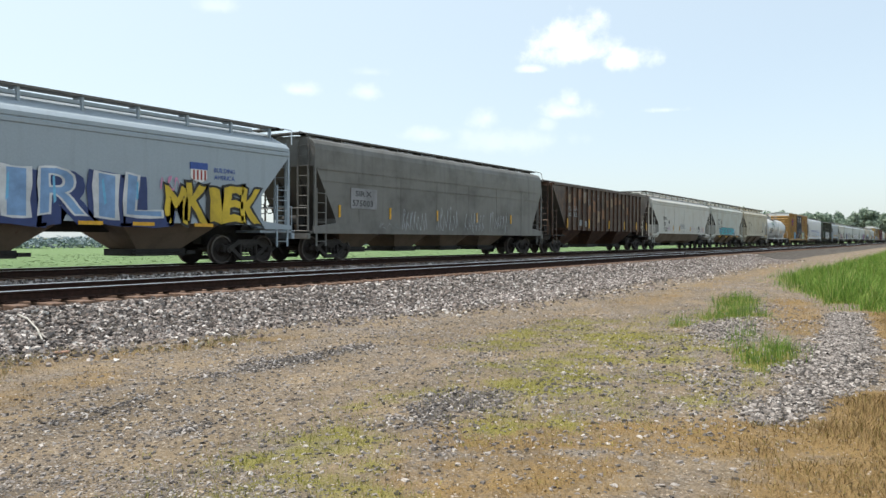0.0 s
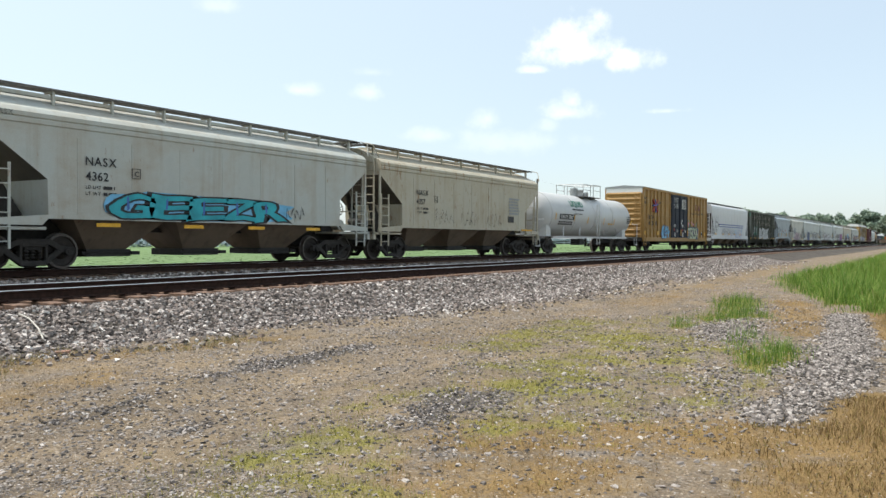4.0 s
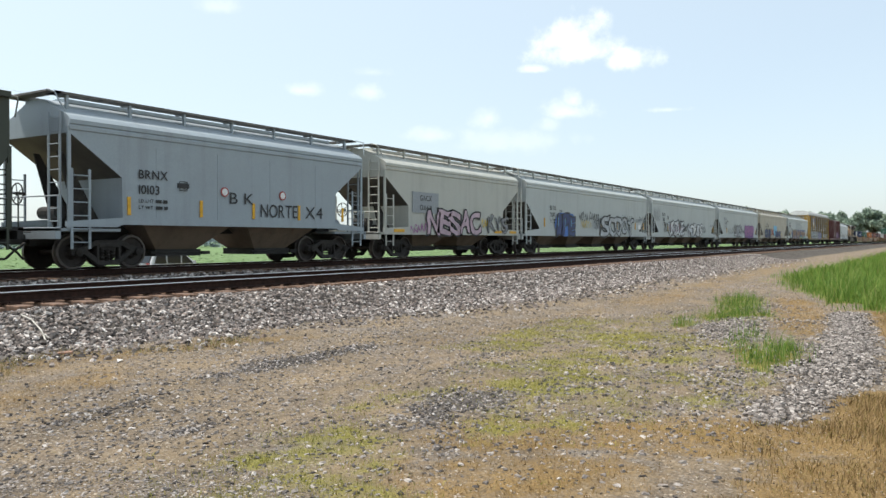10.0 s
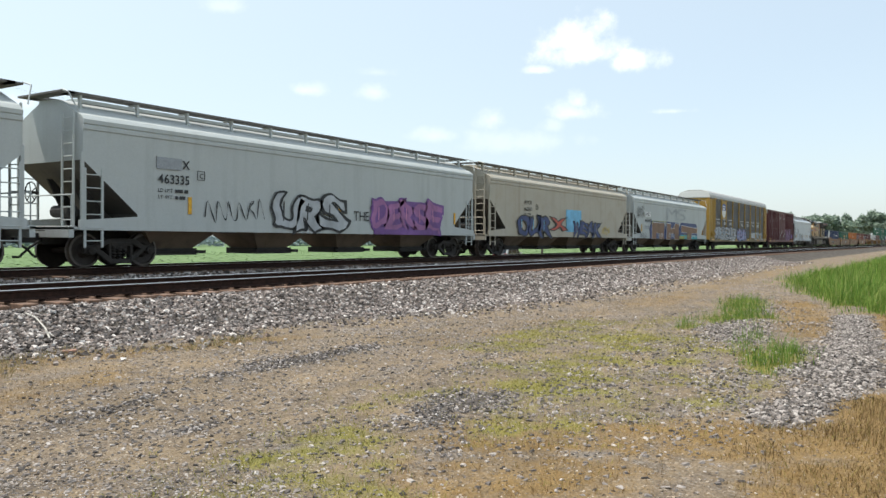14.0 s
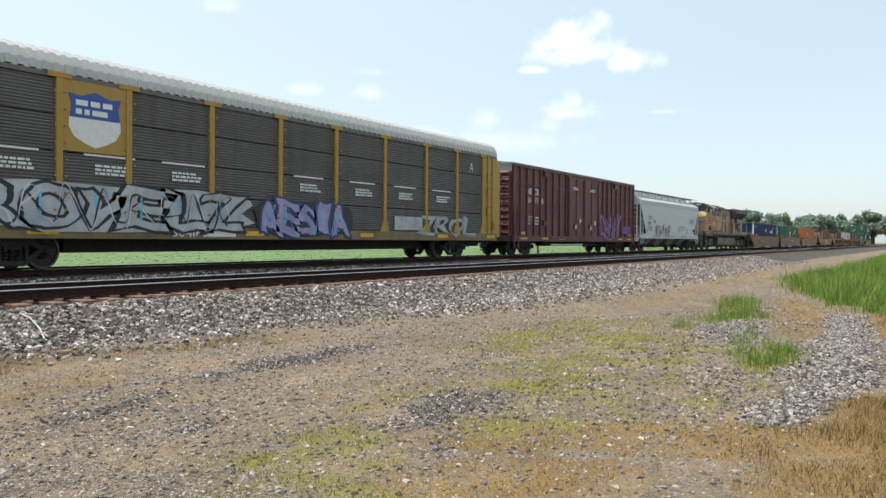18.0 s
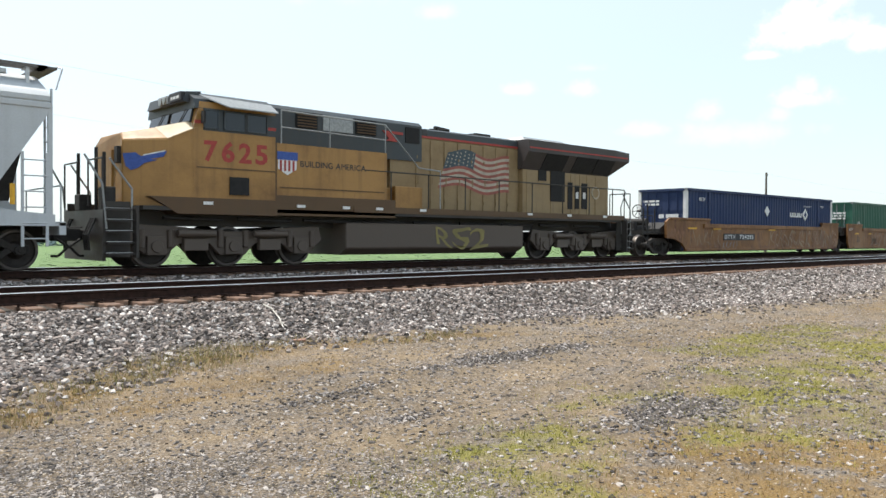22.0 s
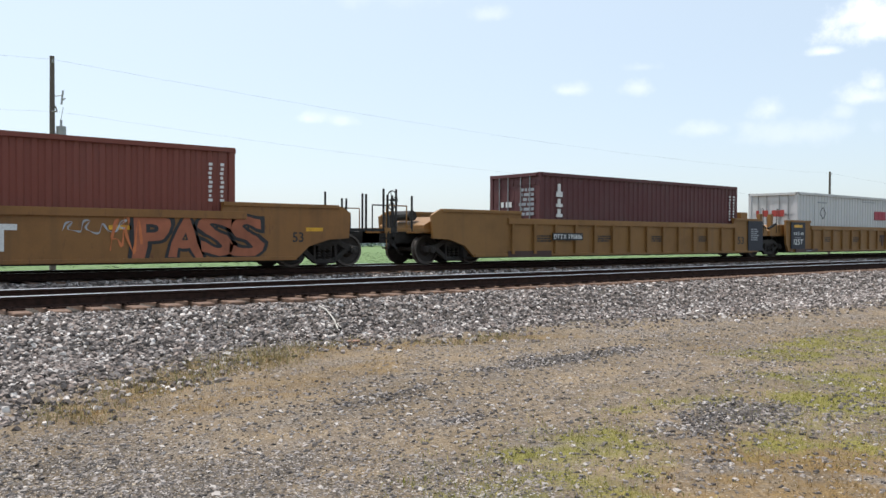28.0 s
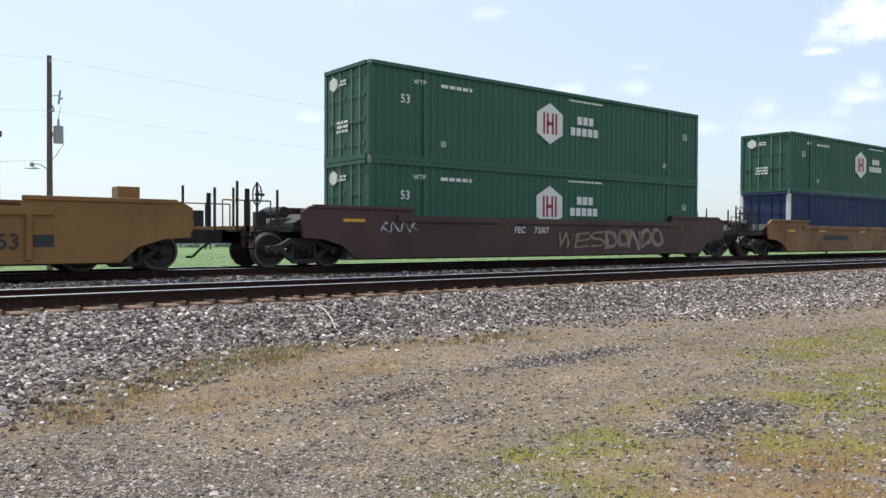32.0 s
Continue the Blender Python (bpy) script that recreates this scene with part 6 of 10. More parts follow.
def box_wagons():
    ochre = paint("ochre_yellow_paint", (0.4, 0.225, 0.058), 0.65, 0.2, 21, grime=(0.16, 0.08, 0.024), rustcol=(0.17, 0.08, 0.025))
    navy = paint("navy_door_paint", (0.012, 0.017, 0.032), 0.3, 0.05, 22, rough=0.7, grime=(0.03, 0.032, 0.036))
    ribs = [126.3, 127.2, 128.1, 129.0, 129.9, 130.8, 131.9, 133.2, 138.5, 139.6, 140.7, 141.8, 142.9, 143.9, 145.1]
    car, c = box_wagon("ochre-yellow box wagon with navy double doors and a pale roof edge", 126.25, 145.15, ochre, ribs, (133.4, 138.3), end_mat=WHITEP, door_mat=navy, cross=(3.9, 2.75, 1.75))
    y = -1.5
    lettering(car, "TBOX", 127.2 - c, 2.45, 0.33, y + 0.045, BLACKP, 1.8)
    lettering(car, "642098", 127.2 - c, 1.98, 0.33, y + 0.045, BLACKP, 2.5)
    for a, b, col in (((128.5, 3.95), (129.7, 3.05), REDP), ((128.5, 3.05), (129.7, 3.95), REDP), ((128.45, 3.5), (129.75, 3.62), BLUEP), ((129.0, 4.0), (129.25, 3.0), BLUEP)):
        part("painted_cross", Shape().rod((a[0] - c, y - 0.01, a[1]), (b[0] - c, y - 0.01, b[1]), 0.07, 4), col, car)
    for x, z in ((126.6, 3.9), (126.6, 3.6), (130.2, 3.7)):
        bars(car, x - c, x + 0.7 - c, z, z + 0.22, y + 0.045, BLACKP, 2, int(x * 10 + z))
    graffiti(car, "IZT", 130.7 - c, 133.0 - c, 1.0, 1.5, y - 0.02, "sky", "navy", 171, None, "white")
    graffiti(car, "IUAL", 130.8 - c, 132.9 - c, 1.5, 2.0, y - 0.02, "sky", "navy", 172)
    maroonp = plain("faded_maroon_marking", (0.16, 0.03, 0.05), 0.6, 0, 0.2, 12)
    graffiti(car, "TEKSA", 138.45 - c, 141.75 - c, 0.9, 2.0, y - 0.02, "mint", "black", 173, "navy", "pink", 0.085, 0.6)
    for k, x in enumerate((141.0, 141.55)):
        part("name_block", Shape().box(x - c, x + 0.5 - c, y + 0.038, y + 0.06, 3.9, 4.02).box(x + 0.18 - c, x + 0.32 - c, y + 0.038, y + 0.06, 3.52, 3.95), maroonp, car)
    part("name_chevron", Shape().prism([(142.1 - c, 4.02), (142.25 - c, 4.02), (142.45 - c, 3.77), (142.25 - c, 3.52), (142.1 - c, 3.52), (142.3 - c, 3.77)], y + 0.038, y + 0.06), maroonp, car)
    part("name_chevron", Shape().prism([(142.7 - c, 4.02), (142.55 - c, 4.02), (142.35 - c, 3.77), (142.55 - c, 3.52), (142.7 - c, 3.52), (142.5 - c, 3.77)], y + 0.036, y + 0.06), maroonp, car)
    for t, x, w in (("RAILCAR", 139.52, 1.4), ("POOLING", 141.15, 1.5), ("EXPERTS", 142.87, 1.38)):
        lettering(car, t, x - c, 3.12, 0.21, y + 0.038, BLACKP, w)
    for i, (x, z, r, col) in enumerate(((138.85, 2.25, 0.2, "pink"), (139.75, 2.35, 0.24, "pink"), (140.5, 2.25, 0.14, "pink"), (139.3, 2.15, 0.12, "teal"), (138.95, 2.55, 0.1, "teal"), (141.3, 1.75, 0.12, "pink"), (142.1, 1.35, 0.12, "pink"), (141.9, 0.98, 0.09, "pink"))):
        heart = [(x - c + r * 0.9 * math.sin(t) ** 3, z + r * (0.8 * math.cos(t) - 0.33 * math.cos(2 * t) - 0.12 * math.cos(3 * t))) for t in (k * math.pi / 9 for k in range(18))]
        part("painted_heart", Shape().prism(heart, y + 0.03, y + 0.06), SP[col], car)
    scribble(car, 141.2 - c, 142.0 - c, 2.1, 2.5, y + 0.038, "teal", 176, 0.03, 4)
    part("notice_frame", Shape().box(143.0 - c, 143.63 - c, y + 0.03, y + 0.06, 1.24, 1.6), WHITEP, car)
    part("notice_panel", Shape().box(143.04 - c, 143.59 - c, y + 0.026, y + 0.06, 1.28, 1.56), BLACKP, car)
    for a in (134.2, 136.6):
        if a > 136:
            bars(car, a - 0.2 - c, a + 1.1 - c, 3.5, 4.35, y - 0.05, WHITEP, 7, int(a))
        plate(car, "placard", a + 0.1 - c, a + 0.26 - c, 1.1, 1.5, y - 0.06, WHITEP)
        plate(car, "red_placard", a - 0.12 - c, a + 0.06 - c, 1.62, 1.8, y - 0.06, REDP)
        bars(car, a - 0.1 - c, a + 0.4 - c, 1.95, 2.2, y - 0.06, WHITEP, 2, int(a) + 7)
        bars(car, a + 0.7 - c, a + 1.1 - c, 1.5, 1.75, y - 0.06, WHITEP, 3, int(a) + 9)
    for k, t in enumerate(("CLOSE THIS DOOR", "BEFORE CLOSING", "MAIN DOOR", "CIERRE ESTA PUERTA", "ANTES DE CERRAR", "LA PUERTA PRINCIPAL")):
        w = 0.078 * len(t)
        lettering(car, t, 134.72 - w / 2 - c, 4.3 - 0.14 * k - (0.1 if k > 2 else 0.0), 0.085, y - 0.05, WHITEP, w)
    for x in (136.1, 136.3):
        plate(car, "door_sticker", x - c, x + 0.14 - c, 2.2 + (x - 136.1), 2.36 + (x - 136.1), y - 0.1, WHITEP)
    for x in (135.95, 138.05):
        plate(car, "reflector_strip", x - c, x + 0.14 - c, 1.2, 1.7, y - 0.1, YELLOWP)
    for x in (126.4, 129.6, 139.9, 144.2):
        plate(car, "reflector_strip", x - c, x + 0.5 - c, 1.25, 1.55, y - 0.01, YELLOWP)
    maroon = paint("oxide_maroon_paint", (0.135, 0.038, 0.042), 0.6, 0.2, 23, grime=(0.06, 0.032, 0.03), rustcol=(0.15, 0.06, 0.045))
    ribs = [343.95, 344.75, 345.55, 346.4, 347.2, 348.0, 348.9, 349.8, 350.7, 355.9, 356.7, 357.5, 358.3, 359.2, 360.1, 361.0, 361.9, 362.7]
    car, c = box_wagon("oxide-maroon box wagon with white lettering and purple graffiti", 343.85, 362.8, maroon, ribs, (350.9, 355.75), end_mat=GALV, cross=(3.75, 2.5))
    lettering(car, "NK", 345.6 - c, 3.28, 0.32, -1.455, WHITEP, 0.55)
    lettering(car, "CR", 346.45 - c, 3.28, 0.32, -1.455, WHITEP, 0.55)
    for t, x in (("66", 345.6), ("77", 346.5), ("8", 347.35)):
        lettering(car, t, x - c, 2.82, 0.3, -1.455, WHITEP)
    for t, z in (("LD LMT", 2.0), ("LT WT", 1.83), ("CUFT", 1.66)):
        lettering(car, t, 345.6 - c, z, 0.11, -1.455, WHITEP)
        bars(car, 346.5 - c, 347.0 - c, z, z + 0.12, -1.455, WHITEP, 1, int(z * 100))
    graffiti(car, "DEROY", 356.1 - c, 359.8 - c, 1.0, 2.5, -1.53, "magenta", "magenta", 180, None, None, 0.0, 1.5)
    scribble(car, 356.0 - c, 359.8 - c, 0.9, 2.5, -1.545, "purple", 182, 0.07, 6)
    scribble(car, 356.2 - c, 359.6 - c, 1.1, 2.3, -1.56, "lilac", 183, 0.04, 7)
    graffiti(car, "SE", 360.3 - c, 361.6 - c, 1.3, 1.8, -1.53, "purple", "purple", 181)
    for x in (344.7, 347.3, 349.6, 357.3, 359.4, 361.3):
        plate(car, "reflector_strip", x - c, x + 0.8 - c, 0.86, 0.95, -1.53, YELLOWP)
    for x in (344.8, 361.6):
        plate(car, "yellow_placard", x - c, x + 0.5 - c, 1.12, 1.25, -1.5, YELLOWP)
    for x, z in ((351.8, 1.5), (352.5, 1.9), (354.2, 1.45), (354.9, 1.8)):
        plate(car, "door_placard", x - c, x + 0.16 - c, z, z + 0.24, -1.6, WHITEP)
    for x in (351.5, 354.2):
        bars(car, x - c, x + 0.9 - c, 3.85, 4.05, -1.56, WHITEP, 2, int(x))
    for x, z in ((347.55, 4.35), (347.4, 1.62), (358.6, 4.3)):
        part("side_bracket", Shape().box(x - c, x + 0.3 - c, -1.6, -1.45, z, z + 0.3), maroon, car)


box_wagons()


# ---- tank wagon ----
def tank_wagon():
    xl, xr = 107.95, 125.15
    place, half = (xl + xr) / 2, (xr - xl) / 2
    white = paint("white_tank_paint", (0.57, 0.57, 0.56), 0.25, 0.05, 31, rough=0.38, grime=(0.26, 0.22, 0.18))
    car = rolling("tank_wagon", "white tank wagon with railed top platform and green lettering", "freight wagon", place)
    R, zc, a, b = 1.34, 2.33, 109.5 - place, 124.4 - place
    rings, n = [], 40
    for x, q in ((a, 0.05), (a + 0.03, 0.45), (a + 0.14, 0.82), (a + 0.32, 1.1), (a + 0.55, 1.27), (a + 0.8, R), (b - 0.8, R), (b - 0.55, 1.27), (b - 0.32, 1.1), (b - 0.14, 0.82), (b - 0.03, 0.45), (b, 0.05)):
        rings.append([(x, q * math.cos(t), zc + q * math.sin(t)) for t in (2 * math.pi * i / n for i in range(n))])
    part("barrel", Shape().rings(rings), white, car, smooth=True)
    for x in (a + 0.8, (a + b) / 2 - 3.2, (a + b) / 2, (a + b) / 2 + 3.2, b - 0.8):
        rg = []
        for q in (R - 0.02, R + 0.012):
            rg.append([(x, q * math.cos(t), zc + q * math.sin(t)) for t in (2 * math.pi * i / n for i in range(n))])
        part("weld_seam", Shape().rings([[(x - 0.02, p[1], p[2]) for p in rg[1]], [(x + 0.02, p[1], p[2]) for p in rg[1]]]), white, car, smooth=True)
    for sd in (-1, 1):
        part("side_sill", Shape().box(-half + 1.2, half - 1.2, sd * 1.32, sd * 1.4, 0.92, 1.04), white, car)
        part("end_platform", Shape().box(sd * (half - 2.3), sd * half, -1.4, 1.4, 0.92, 1.02), WALKGREY, car)
        part("draft_sill", Shape().box(sd * (half - 4.2), sd * (half + 0.1), -0.22, 0.22, 0.62, 0.96), BLACK, car)
        part("saddle", Shape().prism([(sd * (half - 2.6), 0.9), (sd * (half - 1.9), 0.9), (sd * (half - 1.95), 1.7), (sd * (half - 2.5), 1.5)], -1.15, 1.15), white, car)
        for ys in (-1, 1):
            part("hand_rail", Shape().pipe([(sd * half, ys * 1.38, 1.0), (sd * half, ys * 1.38, 1.95), (sd * (half - 1.1), ys * 1.38, 1.98)], 0.022, 6), white, car)
            part("corner_step", Shape().box(sd * (half - 0.6), sd * (half - 0.1), ys * 1.38 - 0.05, ys * 1.38 + 0.05, 0.45, 0.5).rod((sd * (half - 0.6), ys * 1.38, 0.45), (sd * (half - 0.6), ys * 1.38, 1.0), 0.02).rod((sd * (half - 0.1), ys * 1.38, 0.45), (sd * (half - 0.1), ys * 1.38, 1.0), 0.02), white, car)
            part("rail_stay", Shape().pipe([(sd * (half - 3.9), ys * 1.36, 1.0), (sd * (half - 4.2), ys * 1.24, 1.6)], 0.03, 5), white, car)
            part("rail_stay", Shape().pipe([(sd * (half - 6.4), ys * 1.36, 1.0), (sd * (half - 6.7), ys * 1.24, 1.6)], 0.03, 5), white, car)
        coupler(car, sd * (half - 0.15), sd)
        bogie(car, sd * (half - 2.35), place)
    part("brake_rigging", Shape().rod((-half + 3, -0.7, 0.72), (half - 3, -0.7, 0.72), 0.025).rod((-half + 4, -0.9, 0.6), (half - 6, -0.9, 0.6), 0.02).box(-1.6, -0.9, -1.1, -0.5, 0.5, 0.9).rod((0.6, -0.6, 0.4), (0.6, -0.6, 0.95), 0.09, 8), BLACK, car)
    brake_wheel(car, -half + 0.25, 0.5, 1.7, BLACK)
    # ladder and platform over the valves
    lx = 117.3 - place
    ladder(car, lx - 0.24, lx + 0.24, -1.43, 0.5, 3.1, white, 10)
    p0, p1 = 115.9 - place, 118.9 - place
    part("valve_platform", Shape().box(p0, p1, -0.95, 0.95, 3.58, 3.62), WALKGREY, car)
    for x0, x1, h in ((p0, 117.15 - place, 0.78), (117.65 - place, p1, 0.82)):
        for y in (-0.92, 0.92):
            part("guard_rail", Shape().pipe([(x0, y, 3.6), (x0, y, 3.6 + h), (x1, y, 3.6 + h), (x1, y, 3.6)], 0.022, 6), GALV, car)
            part("middle_rail", Shape().rod((x0, y, 3.6 + h * 0.55), (x1, y, 3.6 + h * 0.55), 0.018), GALV, car)
        for x in (x0, x1):
            part("cross_rail", Shape().rod((x, -0.92, 3.6 + h), (x, 0.92, 3.6 + h), 0.022), GALV, car)
    part("manway", Shape().rod((117.0 - place, 0, 3.5), (117.0 - place, 0, 4.0), 0.42, 20).rod((117.0 - place, 0, 4.0), (117.0 - place, 0, 4.08), 0.48, 20), white, car, smooth=True)
    for x, r, h in ((116.35, 0.24, 4.15), (117.9, 0.15, 3.95), (118.5, 0.12, 4.0), (117.5, 0.1, 3.9)):
        part("valve", Shape().rod((x - place, -0.1, 3.5), (x - place, -0.1, h), r, 12), GALV, car)

    def wrap(ob):
        for v in ob.data.vertices:
            dz = v.co.z - zc
            v.co.y = -math.sqrt(max(0.01, (R + 0.022) ** 2 - dz * dz)) + (v.co.y + R) * 1.0
        return ob
    wrap(lettering(car, "LIQUID", 113.2 - place, 2.86, 0.34, -R, GREENP, 2.0, 0.03))
    wrap(bars(car, 113.3 - place, 115.2 - place, 2.62, 2.78, -R, BLACKP, 1, 4))
    wrap(bars(car, 113.5 - place, 115.0 - place, 2.36, 2.46, -R, BLACKP, 2, 5))
    blk = Shape()
    for i in range(8):
        x0, x1 = 111.35 + i * 0.27, 111.35 + (i + 1) * 0.27
        blk.add([(x0 - place, -R - 0.002, 2.04), (x1 - place, -R - 0.002, 2.04), (x1 - place, -R - 0.002, 2.36), (x0 - place, -R - 0.002, 2.36)], [(0, 1, 2, 3)])
    me = bpy.data.meshes.new("number_panel")
    me.from_pydata(blk.v, [], blk.f)
    me.materials.append(BLACKP)
    wrap(part("number_panel", me, None, car))
    wrap(lettering(car, "GAMX 5867", 111.45 - place, 2.1, 0.2, -R - 0.008, WHITEP, 1.9))
    wrap(bars(car, 111.3 - place, 113.9 - place, 1.72, 1.98, -R, BLACKP, 2, 6))
    wrap(bars(car, 123.0 - place, 123.9 - place, 2.0, 2.5, -R, BLACKP, 4, 7))
    for x, z in ((110.75, 2.0), (113.5, 1.95), (115.7, 1.85), (118.5, 1.85), (120.4, 1.85), (123.9, 1.9)):
        st = Shape()
        for i in range(4):
            st.add([(x - place, -R - 0.006, z + i * 0.1), (x + 0.1 - place, -R - 0.006, z + i * 0.1), (x + 0.1 - place, -R - 0.006, z + 0.1 + i * 0.1), (x - place, -R - 0.006, z + 0.1 + i * 0.1)], [(0, 1, 2, 3)])
        me = bpy.data.meshes.new("reflector_strip")
        me.from_pydata(st.v, [], st.f)
        me.materials.append(YELLOWP)
        wrap(part("reflector_strip", me, None, car))
    wrap(bars(car, 119.4 - place, 120.3 - place, 1.85, 2.0, -R, YELLOWP, 1, 8))


tank_wagon()

# ---- enclosed car carrier ----
def car_carrier():
    xl, xr = 315.05, 342.0
    place, half = (xl + xr) / 2, (xr - xl) / 2
    yel = paint("dusty_yellow_paint", (0.42, 0.255, 0.045), 0.45, 0.1, 41, grime=(0.2, 0.12, 0.04))
    galv = paint("weathered_galvanised_panel", (0.135, 0.13, 0.122), 0.7, 0.12, 42, grime=(0.065, 0.056, 0.048), rough=0.55)
    sillm = paint("grimy_yellow_sill_paint", (0.22, 0.16, 0.06), 0.95, 0.3, 44, grime=(0.07, 0.062, 0.052))
    roofm = paint("pale_galvanised_roof", (0.5, 0.5, 0.49), 0.35, 0.03, 43)
    car = rolling("car_carrier_wagon", "tall yellow car-carrier wagon with grey corrugated side panels", "freight wagon", place)
    hw = 1.5
    part("deck", Shape().box(-half, half, -hw + 0.05, hw - 0.05, 0.85, 1.12), BLACK, car)
    for sd in (-1, 1):
        part("side_sill", Shape().box(-half, half, sd * hw - 0.06, sd * hw + 0.06, 0.78, 1.14), sillm, car, bevel=0.01)
        part("top_rail", Shape().box(-half, half, sd * hw - 0.05, sd * hw + 0.05, 4.78, 4.9), galv, car)
    bolt = Shape().rod((0, -0.02, 0), (0, 0.02, 0), 0.03, 6).mesh("post_bolt", yel)
    posts = [316.7, 319.22, 321.2, 324.05, 326.95, 329.8, 332.75, 335.7, 338.2, 340.6]
    for sd in (-1, 1):
        y = sd * hw
        pm = Shape().box(-0.09, 0.09, -0.09, 0.09, 1.1, 4.85).prism([(-0.3, 1.1), (0.3, 1.1), (0.1, 1.6), (-0.1, 1.6)], -0.09, 0.09).box(-0.32, 0.32, -0.1, 0.1, 4.78, 4.92).mesh("side_post", yel, 0.01)
        for x in posts:
            o = part("side_post", pm, None, car)
            o.location = (x - place, y, 0)
            for k in range(16 if sd < 0 else 0):
                part("post_bolt", bolt, None, o).location = (0.14 if k % 2 else -0.14, -0.12, 1.5 + 0.42 * (k // 2))
        # corrugated panels, four tiers to a bay
        for a, b in zip(posts, posts[1:]):
            for k in range(4):
                z0, z1 = 1.16 + k * 0.91, 1.16 + (k + 1) * 0.91 - 0.035
                s, n = Shape(), 22
                pts = []
                for i in range(n + 1):
                    z = z0 + (z1 - z0) * i / n
                    pts.append((y + sd * (0.0 + 0.028 * (1 if i % 2 else 0)), z))
                s.rings([[(x, q[0], q[1]) for q in pts] + [(x, y - sd * 0.03, z1), (x, y - sd * 0.03, z0)] for x in (a - place + 0.08, b - place - 0.08)])
                part("side_panel", s, galv, car)
        for a, b in ((xl, posts[0]), (posts[-1], xr)):
            part("end_side_panel", Shape().box(a - place, b - place, y - 0.04, y + 0.04, 1.12, 4.8), yel, car)
            w = (b - a) / 3
            for k in range(1, 3):
                part("door_edge", Shape().box(a + w * k - place - 0.05, a + w * k - place + 0.05, y - 0.09, y + 0.09, 1.12, 4.85), yel, car)
    # curved, ribbed roof
    prof = [(-hw - 0.03, 4.9), (-hw + 0.0, 5.12), (-hw + 0.16, 5.38), (-hw + 0.5, 5.56), (-0.5, 5.66), (0.5, 5.66), (hw - 0.5, 5.56), (hw - 0.16, 5.38), (hw, 5.12), (hw + 0.03, 4.9)]
    s = Shape()
    x, rings, up = -half - 0.0, [], False
    while x < half + 0.01:
        d = 0.03 if up else 0.0
        for dxx in (0.0, 0.13):
            rings.append([(min(x + dxx, half), a * (1 + d * 0.6), z + d) for a, z in prof])
        x += 0.15
        up = not up
    s.rings(rings)
    part("roof", s, roofm, car)
    for sd in (-1, 1):
        for k, ys in enumerate((-1, 1)):
            part("end_door", Shape().prism([(0.02 * ys, 1.12), (ys * hw, 1.12), (ys * hw, 4.9), (ys * (hw - 0.16), 5.34), (ys * (hw - 0.5), 5.52), (0.02 * ys, 5.62)], sd * (half - 0.12), sd * (half - 0.02), "x"), yel, car)
        part("end_cap", Shape().prism([(-hw, 4.95), (hw, 4.95), (hw - 0.16, 5.38), (hw - 0.5, 5.55), (-hw + 0.5, 5.55), (-hw + 0.16, 5.38)], sd * (half - 0.02), sd * (half + 0.03), "x"), WHITEP, car)
        part("end_sill", Shape().box(sd * (half - 0.2), sd * (half + 0.55), -1.3, 1.3, 0.75, 1.05), BLACK, car)
        part("draft_sill", Shape().box(sd * (half - 5), sd * (half + 0.5), -0.2, 0.2, 0.5, 0.86), BLACK, car)
        coupler(car, sd * (half + 0.15), sd)
        bogie(car, sd * (half - 3.3), place)
        part("end_post", Shape().box(sd * half, sd * (half + 0.35), -hw - 0.02, -hw + 0.28, 0.95, 4.75), yel, car)
        part("gate_box", Shape().box(sd * (half - 0.55), sd * (half - 0.25), -hw - 0.16, -hw - 0.02, 1.3, 1.75).rod((sd * (half - 0.4), -hw - 0.2, 1.5), (sd * (half - 0.4), -hw, 1.5), 0.12, 10), yel, car)
    part("centre_sill", Shape().box(-half + 5, half - 5, -0.4, 0.4, 0.4, 0.9), BLACK, car)
    y = -1.56
    c = place
    # emblem panel between two posts
    plate(car, "emblem_panel", 319.3 - c, 321.12 - c, 3.0, 4.78, y, yel)
    part("shield_emblem", Shape().prism([(319.48 - c, 3.9), (320.92 - c, 3.9), (320.94 - c, 3.62), (320.80 - c, 3.38), (320.50 - c, 3.22), (320.20 - c, 3.12), (319.90 - c, 3.22), (319.60 - c, 3.38), (319.46 - c, 3.62)], y - 0.015, y), WHITEP, car)
    part("shield_top", Shape().prism([(319.48 - c, 3.86), (320.92 - c, 3.86), (320.86 - c, 4.2), (320.94 - c, 4.46), (320.60 - c, 4.42), (320.20 - c, 4.56), (319.80 - c, 4.42), (319.46 - c, 4.46), (319.54 - c, 4.2)], y - 0.018, y), BLUEP, car)
    bars(car, 319.65 - c, 320.75 - c, 3.95, 4.4, y - 0.02, WHITEP, 2, 3)
    graffiti(car, "ROVELZ", 316.9 - c, 325.2 - c, 1.02, 2.15, y - 0.03, "silver", "black", 190, "silver", "sky")
    scribble(car, 317.0 - c, 325.0 - c, 1.1, 2.1, y - 0.042, "black", 193, 0.05, 8)
    scribble(car, 317.0 - c, 325.0 - c, 1.05, 2.2, y - 0.045, "white", 194, 0.03, 8)
    graffiti(car, "AESIA", 326.0 - c, 330.4 - c, 0.95, 2.05, y - 0.03, "lilac", "navy", 191, "black", "sky")
    scribble(car, 326.1 - c, 330.2 - c, 1.0, 2.0, y - 0.045, "sky", 195, 0.04, 5)
    part("whitewash", Shape().box(333.4 - c, 335.4 - c, y - 0.006, y, 1.2, 1.75), SP["silver"], car)
